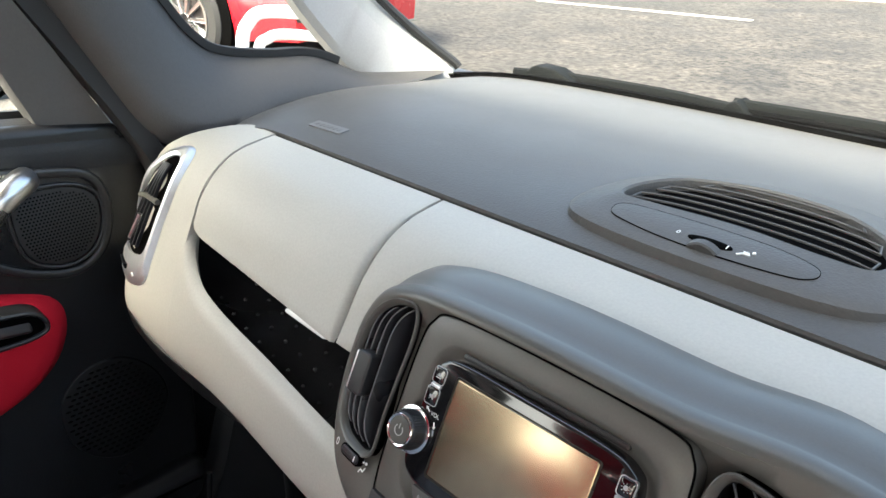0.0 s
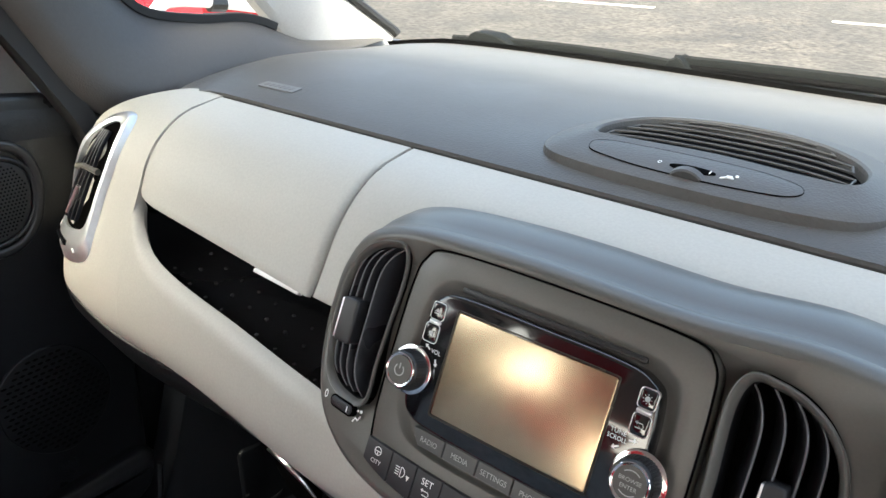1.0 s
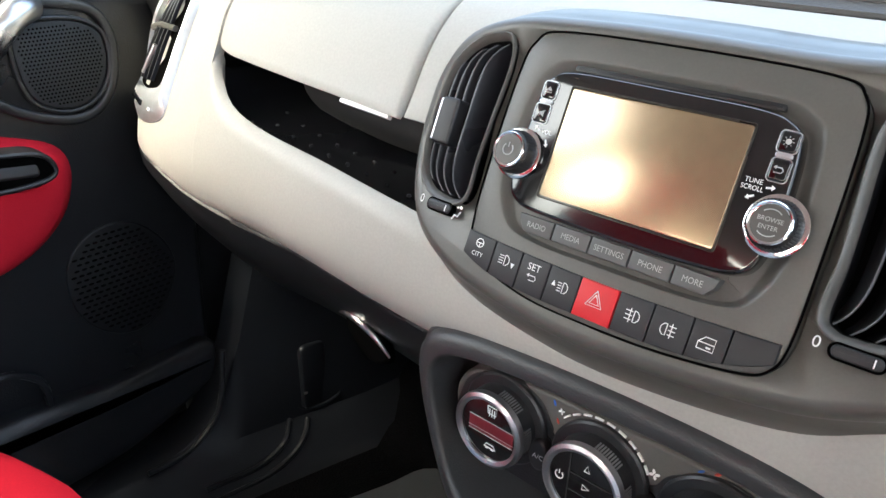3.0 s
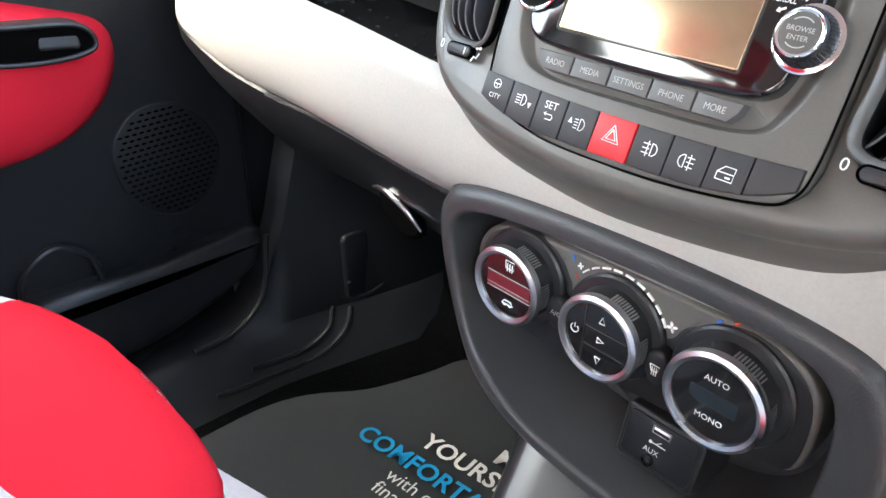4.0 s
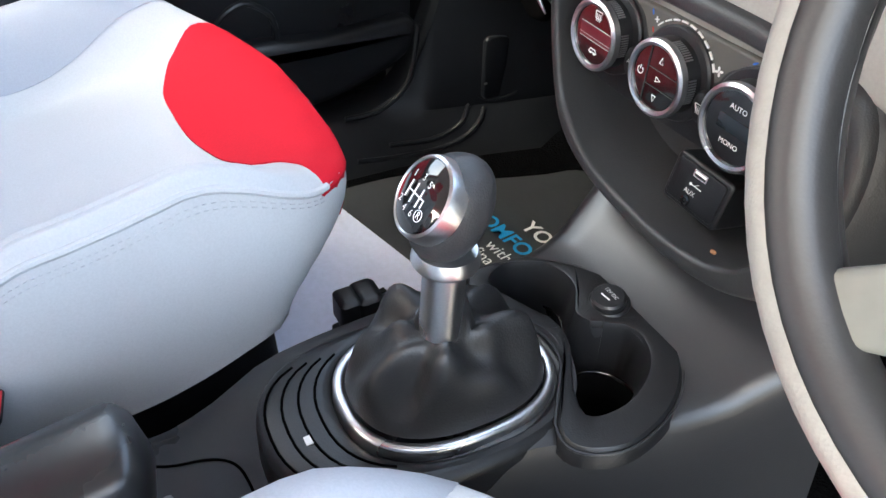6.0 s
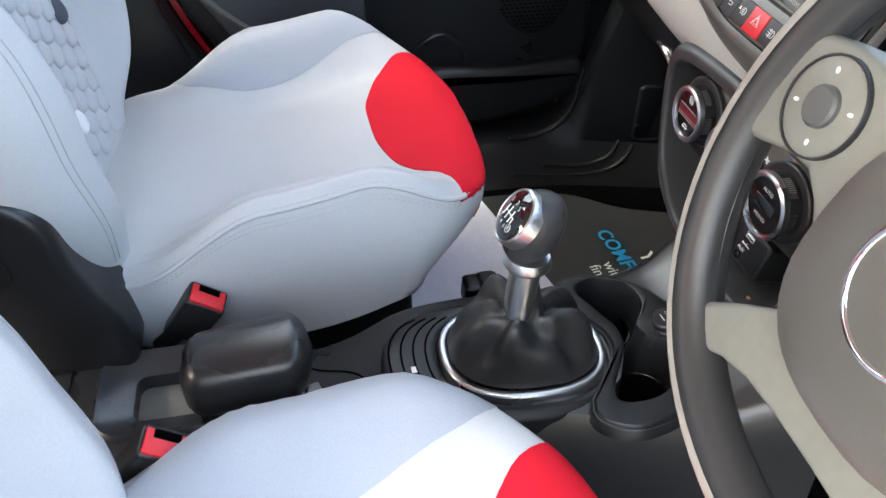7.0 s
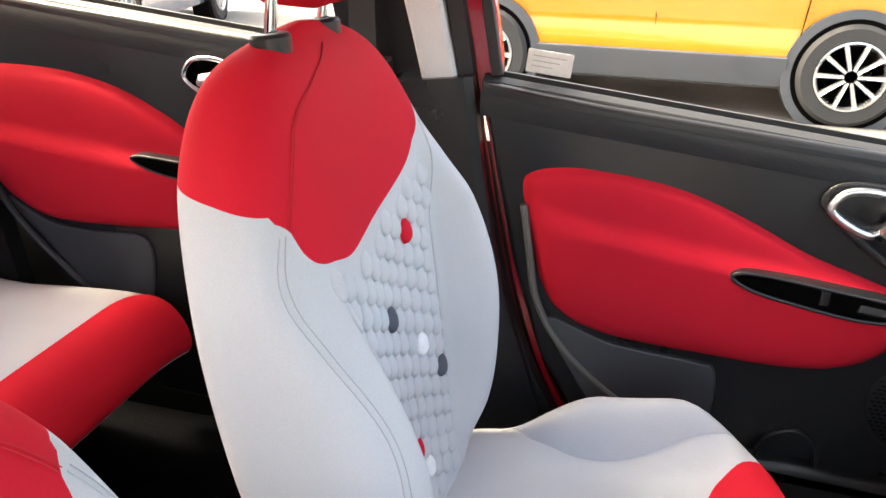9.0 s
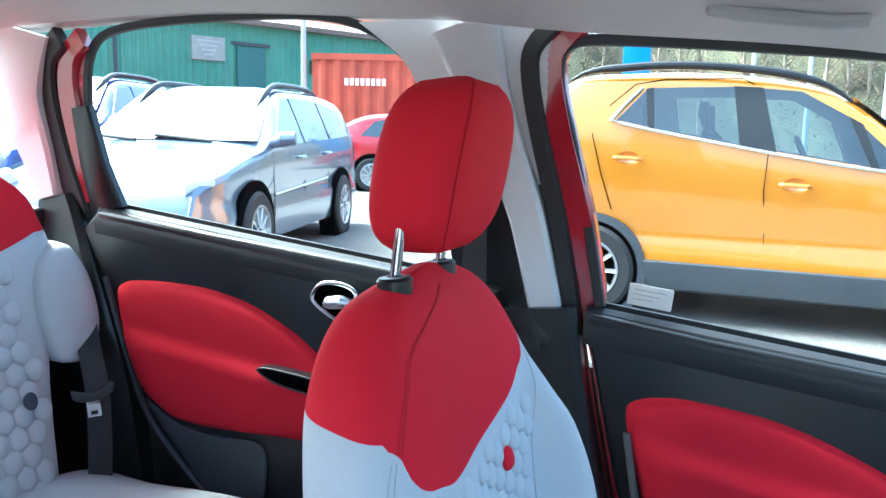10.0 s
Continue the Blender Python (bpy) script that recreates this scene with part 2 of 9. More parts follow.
def rim(pl, outer, inner, d0, d1, bevel=0.001, steps=3):
    """A frame between two outlines of equal count."""
    rings = [[pl(u, v, d0) for u, v in outer]]
    for k in range(steps + 1):
        a = math.pi / 2 * k / steps
        rings.append([pl(u, v, d1 - bevel + bevel * math.sin(a)) for u, v in grown(outer, -bevel * (1 - math.cos(a)))])
    for k in range(steps, -1, -1):
        a = math.pi / 2 * k / steps
        rings.append([pl(u, v, d1 - bevel + bevel * math.sin(a)) for u, v in grown(inner, bevel * (1 - math.cos(a)))])
    rings.append([pl(u, v, d0) for u, v in inner])
    return sheet(rings, wrap_u=True, wrap_v=True)


def tube(path, r, n=8, closed=False, flat=1.0, up=(0, 0, 1)):
    """A round bar along a path; r may be a list."""
    P = [np.array(p, float) for p in path]
    rings = []
    for i, p in enumerate(P):
        a = P[(i + 1) % len(P)] if closed or i + 1 < len(P) else P[i]
        b = P[i - 1] if closed or i else P[i]
        t = (a - b) / (np.linalg.norm(a - b) + 1e-12)
        s = np.cross(t, np.array(up, float))
        if np.linalg.norm(s) < 1e-3:
            s = np.cross(t, (1.0, 0.1, 0))
        s /= np.linalg.norm(s)
        w = np.cross(s, t)
        q = r[i] if isinstance(r, (list, tuple)) else r
        rings.append([tuple(p + q * (math.cos(2 * math.pi * k / n) * s + flat * math.sin(2 * math.pi * k / n) * w)) for k in range(n)])
    if closed:
        return sheet(rings, wrap_u=True, wrap_v=True)
    return loft(rings)


def lathe(pl, profile, n=32, cu=0.0, cv=0.0):
    """Turned about the plane's normal at (cu, cv): profile of (radius, depth)."""
    rings = [[pl(cu + r * math.cos(2 * math.pi * k / n), cv + r * math.sin(2 * math.pi * k / n), d) for k in range(n)] for r, d in profile]
    return loft(rings)


def block(x0, y0, z0, x1, y1, z1, r=0.004):
    pl = Plane((0, 0, 0), (1, 0, 0), (0, 1, 0))
    o = rounded(x0, y0, x1, y1, r, 3)
    rings = [[pl(u, v, z0 + r) for u, v in o]]
    rings.insert(0, [pl(u, v, z0) for u, v in grown(o, -r * 0.7)])
    for k in range(1, 4):
        a = math.pi / 2 * k / 3
        rings.append([pl(u, v, z1 - r + r * math.sin(a)) for u, v in grown(o, -r * (1 - math.cos(a)))])
    return loft(rings)


LETTERS = {}


def lettering(text, pl, u, v, size, material, parent, name="lettering", turn=0.0, d=0.0006, align="CENTER", wide=1.0, bold=0.0):
    """Raised print with the built-in font, on a working plane."""
    key = (text, align, bold)
    if key not in LETTERS:
        cu = bpy.data.curves.new("text", "FONT")
        cu.body, cu.align_x, cu.align_y, cu.extrude, cu.resolution_u = text, align, "CENTER", 0.004, 3
        cu.offset = bold
        tmp = new("text", cu)
        me = bpy.data.meshes.new_from_object(tmp.evaluated_get(bpy.context.evaluated_depsgraph_get()))
        LETTERS[key] = ([tuple(p.co) for p in me.vertices], [tuple(p.vertices) for p in me.polygons])
        bpy.data.objects.remove(tmp)
        bpy.data.curves.remove(cu)
        bpy.data.meshes.remove(me)
    vs, fs = LETTERS[key]
    c, s = math.cos(turn), math.sin(turn)
    pts = [pl(u + size * (wide * x * c - y * s), v + size * (wide * x * s + y * c), d + size * z * 0.1) for x, y, z in vs]
    return link_mesh(name, pts, fs, material, parent, smooth=False)


def by_angle(outline, centre, n=140):
    """The outline read at even angles about a point inside it."""
    cx, cy = centre
    pts = sorted((math.atan2(p[1] - cy, p[0] - cx), math.hypot(p[0] - cx, p[1] - cy)) for p in outline)
    pts = [(pts[-1][0] - 2 * math.pi, pts[-1][1])] + pts + [(pts[0][0] + 2 * math.pi, pts[0][1])]
    xs, ys = [p[0] for p in pts], [p[1] for p in pts]
    out = []
    for k in range(n):
        a = -math.pi + 2 * math.pi * k / n
        r = float(np.interp(a, xs, ys))
        out.append((cx + r * math.cos(a), cy + r * math.sin(a)))
    return out


# ---- dashboard ----
PROFILE = [(-1.022, 0.150), (-1.015, 0.105), (-1.0, 0.074), (-0.975, 0.05), (-0.94, 0.033), (-0.90, 0.015), (-0.87, 0.002), (-0.84, -0.008), (-0.81, -0.012), (-0.785, -0.006), (-0.765, 0.010), (-0.745, 0.04)]


def face_y(x, z):
    """How far ahead the dashboard's pale face lies."""
    y = curve_at(PROFILE, -z)
    y -= 0.02 * ease(-0.45, -0.15, x) * ease(1.0, 0.85, z)
    if x < -0.60:
        y += 0.058 * ((-0.60 - x) / 0.075) ** 2.4
    return y


def low_edge(x):
    return curve_at([(-0.678, 0.855), (-0.65, 0.828), (-0.586, 0.80), (-0.521, 0.773), (-0.443, 0.755), (-0.308, 0.748), (-0.19, 0.750), (0.0, 0.765), (0.2, 0.785), (0.78, 0.80)], x)


def tray_rim(x):
    return curve_at([(-0.5045, 0.932), (-0.497, 0.914), (-0.481, 0.897), (-0.455, 0.884), (-0.40, 0.875), (-0.30, 0.871), (-0.20, 0.866), (-0.1, 0.86), (0.78, 0.85)], x)


def grid_lin(a, b, n):
    return [a + (b - a) * k / n for k in range(n + 1)]


dashboard = thing("dashboard", "charcoal dashboard with a warm grey painted fascia", "dashboard", (0, 0.2, 0.7))


def face_panel(name, x0, x1, top, bottom, proud, material, label="", nx=40, nz=30, r=0.004, parent=None, rolls=(True, True)):
    """A curved piece of the fascia with rolled edges; top and bottom are functions of x."""
    rows = []
    xs = [x0, x0 + r * 0.3, x0 + r] + grid_lin(x0 + r, x1 - r, nx)[1:-1] + [x1 - r, x1 - r * 0.3, x1]
    for i, x in enumerate(xs):
        zt, zb = top(x), bottom(x)
        zs = [zt, zt - r * 0.3] + grid_lin(zt - r, zb + r, nz) + [zb + r * 0.3, zb]
        row = []
        for j, z in enumerate(zs):
            dx, dz = min(x - x0 if rolls[0] else r, x1 - x if rolls[1] else r), min(zt - z, z - zb)
            q = 1 - min(min(dx, dz) / r, 1)
            drop = r * (1 - math.sqrt(max(0, 1 - q * q)))
            row.append((x, face_y(x, z) - proud + drop, z))
        back = [(x, face_y(x, z) + 0.012, min(max(z, zb + 0.006), zt - 0.009)) for z in zs]
        rows.append(row + back[::-1])
    v, f = loft(rows)
    return link_mesh(name, v, f, material, parent or dashboard, label, sharp=50)


face_panel("fascia_end", -0.676, -0.5045, lambda x: curve_at([(-0.676, 0.91), (-0.66, 0.952), (-0.64, 0.984), (-0.61, 1.007), (-0.57, 1.0195), (-0.5, 1.021)], x), low_edge, 0.0, FASCIA, nx=22, nz=44, r=0.005, rolls=(True, False))
face_panel("fascia_band", -0.5044, 0.78, tray_rim, low_edge, 0.0, FASCIA, "warm grey band sweeping under the centre stack", nx=90, nz=20, r=0.010, rolls=(False, True))
lid = face_panel("glovebox_lid", -0.5015, -0.2285, lambda x: 1.0205, lambda x: curve_at([(-0.502, 0.947), (-0.497, 0.939), (-0.488, 0.935), (-0.47, 0.932), (-0.38, 0.927), (-0.29, 0.924), (-0.228, 0.922)], x), 0.002, FASCIA, "warm grey upper glovebox lid", nx=40, nz=26, r=0.006)
face_panel("fascia_upper", -0.2245, 0.78, lambda x: 1.0205, lambda x: 0.924, 0.001, FASCIA, nx=50, nz=22, r=0.005)
hp = Plane((-0.272, 0.021, 0.9225), (1, 0, -0.05), (0, 0.6, 1))
link_mesh("lid_pull", *slab(hp, rounded(-0.029, -0.0020, 0.030, 0.0020, 0.0014), -0.003, 0.002, 0.0008), mat("bright_pull_plastic", (0.75, 0.75, 0.74), 0.3), lid, "bright lid pull")

# storage tray under the lid, glossy black with small raised dots
tb = []
for x in grid_lin(-0.504, -0.13, 40):
    zr, zl = tray_rim(x) - 0.004, 0.95
    yr = face_y(x, zr)
    tb.append([(x, yr + 0.008, zr - 0.006), (x, yr + 0.02, zr - 0.013), (x, yr + 0.06, zr - 0.014), (x, yr + 0.11, zr - 0.008), (x, 0.15, zr + 0.04), (x, 0.15, zl), (x, 0.06, zl + 0.012)])
tray = link_mesh("storage_tray", *sheet(tb), mat("tray_black", (0.006, 0.0065, 0.008), 0.28, var=0.1, spec=0.4), dashboard, "glossy black storage tray with small raised dots")
scoop = []
for k in range(21):
    q = k / 20
    x = -0.415 + 0.205 * q
    zb = 0.880 - 0.015 * math.sin(math.pi * min(q, 0.7) / 1.4)
    scoop.append([(x, 0.070 + 0.02 * (1 - math.sin(math.pi * h)) , zb + (0.945 - zb) * h) for h in grid_lin(0, 1, 10)])
link_mesh("finger_scoop", *sheet(scoop), mat("scoop_grey_plastic", (0.035, 0.035, 0.034), 0.45, var=0.08, grain=600, bump=0.1), dashboard, "grey finger scoop behind the lid")
dots = Bag()
for i in range(11):
    for j in range(4):
        x = -0.46 + i * 0.030 + (j % 2) * 0.015
        yr = face_y(x, tray_rim(x))
        t = j / 4
        y, z = yr + 0.028 + 0.022 * j, tray_rim(x) - 0.0175 + 0.0006 * j
        dots.add(*lathe(Plane((x, y, z), (1, 0, 0), (0, 1, 0.1)), [(0.0022, -0.001), (0.0018, 0.0009), (0.0006, 0.0014)], 8))
dots.put("raised_dot", mat("tray_dot_plastic", (0.03, 0.03, 0.033), 0.3), tray)["kind"] = "stuff"
link_mesh("tray_end", *slab(Plane((-0.503, 0.08, 0.9), (0, 1, 0), (0, 0, 1)), rounded(-0.005, -0.04, 0.07, 0.03, 0.005), -0.002, 0.0, 0.0005), PIANO, dashboard)

# upper pad
def pad_left(y):
    return curve_at([(0.115, -0.588), (0.167, -0.60), (0.293, -0.634), (0.378, -0.642), (0.55, -0.642), (0.70, -0.60)], y)


def pad_z(x, y):
    z = curve_at([(0.145, 1.0235), (0.17, 1.029), (0.22, 1.033), (0.32, 1.034), (0.45, 1.024), (0.56, 1.017), (0.66, 1.008)], y)
    e = min(x - pad_left(y), 0.12) / 0.12
    return z - 0.016 * (1 - max(e, 0)) ** 3


def pad_back(x):
    return curve_at([(-0.65, 0.55), (-0.5, 0.618), (-0.35, 0.645), (-0.1, 0.655), (0.3, 0.64), (0.75, 0.57)], x)


rows = []
for k in range(61):
    row = []
    for j in range(36):
        t = j / 35
        fx = k / 60
        y_front = 0.1475
        xa = pad_left(y_front + t * 0.4)
        x = xa + (0.76 - xa) * fx
        yf = y_front - 0.03 * ease(-0.53, -0.60, x)
        y = yf + (pad_back(x) - yf) * t
        row.append((x, y, pad_z(x, y)))
    x = row[0][0]
    front = [(row[0][0], row[0][1] + 0.004, row[0][2] - 0.012), (row[0][0], row[0][1] - 0.0005, row[0][2] - 0.003)]
    rows.append(front + row)
pad = link_mesh("upper_pad", *sheet(rows), DASH, dashboard, "charcoal grained upper dashboard pad")
label_pl = Plane((-0.455, 0.186, pad_z(-0.455, 0.186) + 0.0006), (1, 0.05, 0), (0, 1, 0.1))
link_mesh("airbag_mark", *slab(label_pl, rounded(-0.027, -0.008, 0.027, 0.008, 0.002), -0.001, 0.0006, 0.0002), mat("airbag_label", (0.12, 0.12, 0.12), 0.5), dashboard, "small pale embossed airbag label")
for k in range(6):
    link_mesh("label_bar", *slab(label_pl, rounded(-0.022 + k * 0.0075, -0.003, -0.017 + k * 0.0075, 0.003, 0.0005), 0.0006, 0.0009, 0.0001), SOFTKEY, dashboard)

# defroster pod on the pad
pod = thing("demister_pod", "charcoal demister pod with a curved slatted grille", "air vent", (0.0, 0.26, 1.03))
pz = Plane((0, 0, 1.034), (1, 0, 0), (0, 1, 0))
pod_out = spline([(-0.122, 0.192), (-0.128, 0.245), (-0.108, 0.305), (-0.055, 0.348), (0.01, 0.358), (0.075, 0.345), (0.120, 0.302), (0.140, 0.245), (0.134, 0.192), (0.10, 0.170), (0.01, 0.164), (-0.085, 0.170)], 8)
gr_out = spline([(-0.090, 0.218), (-0.093, 0.250), (-0.073, 0.288), (-0.03, 0.310), (0.012, 0.315), (0.055, 0.307), (0.092, 0.282), (0.112, 0.248), (0.108, 0.216), (0.075, 0.214), (0.01, 0.221), (-0.06, 0.216)], 8)
rings = [[pz(u, v, -0.014) for u, v in grown(pod_out, 0.003)], [pz(u, v, -0.002) for u, v in grown(pod_out, 0.001)], [pz(u, v, 0.0015) for u, v in pod_out]]
for k in range(1, 13):
    a = k / 12
    rings.append([pz(u * (1 - a) + g[0] * a, v * (1 - a) + g[1] * a, 0.004 + 0.009 * a - 0.0025 * (1 - a) ** 8) for (u, v), g in zip(pod_out, gr_out)])
rings.append([pz(u, v, 0.0115) for u, v in grown(gr_out, -0.002)])
rings.append([pz(u, v, 0.008) for u, v in grown(gr_out, -0.003)])
rings.append([pz(u, v, -0.004) for u, v in grown(gr_out, -0.004)])
link_mesh("pod_shell", *sheet(rings, wrap_v=True), DASH, pod)
# Black plate over the pad stands in for the shade between the slats.
link_mesh("shade_plate", *loft([[pz(u, v, -0.002) for u, v in grown(gr_out, -0.003)], [pz(u, v, 0.0022) for u, v in grown(gr_out, -0.003)]]), GAP_SHADE, pod)
for k in range(0, 6, 2):
    path = []
    for m in (k, k + 1):
        v0 = 0.227 + m * 0.0145
        half = [0.094, 0.094, 0.089, 0.085, 0.068, 0.060][m]
        side_ = [(0.01 + s * half, v0 + 0.010 * (1 - (s * half / 0.1) ** 2) - 0.004, 1.0455 - 0.0025 * abs(s) ** 4) for s in grid_lin(-1, 1, 20)]
        path += side_ if m == k else side_[::-1]
    link_mesh("slat_loop", *tube(path, 0.0011, 8, closed=True), DASH, pod, "paired slats joined at the ends")
inset = [tuple(p) for p in spline([(-0.080, 0.191), (-0.080, 0.200), (-0.068, 0.2055), (-0.04, 0.2075), (0.0, 0.2085), (0.045, 0.2068), (0.074, 0.2005), (0.083, 0.193), (0.081, 0.184), (0.066, 0.178), (0.02, 0.1745), (-0.03, 0.176), (-0.062, 0.181), (-0.075, 0.185)], 5)]
pi2 = Plane((0, 0.187, 1.0421), (1, 0, 0), (0, 1, 0.17))
ins = [(u, v - 0.187) for u, v in inset]
link_mesh("control_inset", *slab(pi2, ins, -0.01, 0.0002, 0.0003), DASH, pod, "smooth control strip with a thumb wheel")
link_mesh("inset_line", *rim(pi2, grown(ins, 0.0003), grown(ins, 0.0), -0.01, 0.0003, 0.0001), GAP_SHADE, pod)
# Flat near-black oval drawn as the shade round the thumb wheel.
link_mesh("wheel_shade", *slab(pi2, oval(0.007, 0.0, 0.0175, 0.0048, 28), 0.0, 0.0010, 0.0003), GAP_SHADE, pod)
link_mesh("thumb_wheel", *lathe(Plane(pi2(0.007, -0.0045, -0.0105), pi2.u, pi2.n), [(0.0150, 0.0), (0.0162, 0.0015), (0.0162, 0.0072), (0.0150, 0.0086)], 48), DASH, pod)
lettering("0", pi2, -0.0185, 0.0, 0.0062, WHITE, pod, d=0.001)
link_mesh("mark", *slab(pi2, rounded(0.0200, -0.0022, 0.0208, 0.0022, 0.0003), 0, 0.0016, 0.0002), WHITE, pod)
air = Bag()
air.add(*slab(pi2, oval(0.0385, 0.0038, 0.0013, 0.0013, 10), 0.0, 0.0012, 0.0003)).add(*slab(pi2, rounded(0.0318, 0.0010, 0.0362, 0.0022, 0.0003), 0, 0.0012, 0.0003))
air.add(*slab(pi2, [(0.0295, -0.0038), (0.0325, -0.0010), (0.0372, -0.0012), (0.0376, 0.0), (0.032, 0.0002), (0.0285, -0.0034)], 0, 0.0012, 0.0001))
air.put("air_symbol", WHITE, pod, smooth=False)


# ---- centre stack ----
sp = Plane((0, 0, 0.98), (1, 0, 0), (0, 0.43, 0.9028))
stack = thing("centre_stack", "bronze-grey centre stack with radio, keys and two round vents", "dashboard console", (0, -0.02, 0.82))
S_OUT = spline([(-0.190, -0.030), (-0.186, 0.000), (-0.166, 0.028), (-0.124, 0.043), (-0.06, 0.048), (0.0, 0.049), (0.08, 0.048), (0.15, 0.052), (0.20, 0.040), (0.215, 0.0), (0.207, -0.06), (0.185, -0.103), (0.135, -0.129), (0.075, -0.141), (0.0, -0.147), (-0.050, -0.145), (-0.100, -0.138), (-0.137, -0.126), (-0.164, -0.108), (-0.180, -0.083), (-0.188, -0.056)], 6)
P_OUT = spline([(-0.103, -0.055), (-0.102, 0.005), (-0.097, 0.025), (-0.080, 0.034), (0.0, 0.036), (0.082, 0.034), (0.100, 0.026), (0.105, 0.005), (0.107, -0.055), (0.107, -0.100), (0.102, -0.116), (0.088, -0.123), (0.045, -0.129), (0.0, -0.131), (-0.045, -0.130), (-0.080, -0.122), (-0.096, -0.112), (-0.1015, -0.090)], 6)


def bow(u, v):
    """The stack's face falls away towards its sides."""
    return -0.9 * max(abs(u) - 0.09, 0) ** 2 * 2.2


def stack_ring(outline, d):
    return [sp(u, v, d + bow(u, v)) for u, v in outline]


v_l = spline([(-0.1195, 0.0225), (-0.129, 0.0237), (-0.144, 0.0198), (-0.158, 0.010), (-0.168, -0.006), (-0.172, -0.030), (-0.1705, -0.056), (-0.163, -0.0745), (-0.150, -0.084), (-0.133, -0.0868), (-0.1235, -0.0862), (-0.1180, -0.080), (-0.1185, -0.057), (-0.1175, -0.030), (-0.1155, 0.006)], 6)
v_r = [(-u, v) for u, v in v_l][::-1]
# surround: a shell between the outer outline and the panel seam, with two round openings cut by a boolean
back = [[sp(u, v, -0.14) for u, v in grown(S_OUT, 0.022)], stack_ring(grown(S_OUT, 0.018), -0.050), stack_ring(grown(S_OUT, 0.011), -0.034), stack_ring(grown(S_OUT, 0.005), -0.024)]
for k in range(7):
    a = math.pi / 2 * k / 6
    back.append(stack_ring(grown(S_OUT, -0.011 * (1 - math.cos(a))), -0.018 + 0.016 * math.sin(a)))
surround = link_mesh("stack_surround", *loft(back), STACK, stack, "dark bronze-grey surround", sharp=60)


def opening(target, pl, outline, d0, d1, bw=True):
    """Cuts a hole of that outline through a mesh."""
    f = (lambda u, v: bow(u, v)) if bw else (lambda u, v: 0)
    v, fc = loft([[pl(a, b, d0 + f(a, b)) for a, b in outline], [pl(a, b, d1 + f(a, b)) for a, b in outline]])
    cut = link_mesh("cutter", v, fc, GAP_SHADE)
    md = target.modifiers.new("hole", "BOOLEAN")
    md.operation, md.object, md.solver = "DIFFERENCE", cut, "EXACT"
    me = bpy.data.meshes.new_from_object(target.evaluated_get(bpy.context.evaluated_depsgraph_get()))
    target.modifiers.clear()
    target.data = me
    me.shade_smooth()
    me.set_sharp_from_angle(angle=radians(40))
    bpy.data.objects.remove(cut)


opening(surround, sp, grown(v_l, 0.0045), -0.05, 0.05)
opening(surround, sp, grown(v_r, 0.0045), -0.05, 0.05)
opening(surround, sp, grown(P_OUT, 0.0007), -0.02, 0.05)


# Lighter grey puts the light caught by the rounded vane edges into colour.
VANE_GLINT = mat("vane_edge_glint", (0.11, 0.112, 0.12), 0.35, var=0.1)


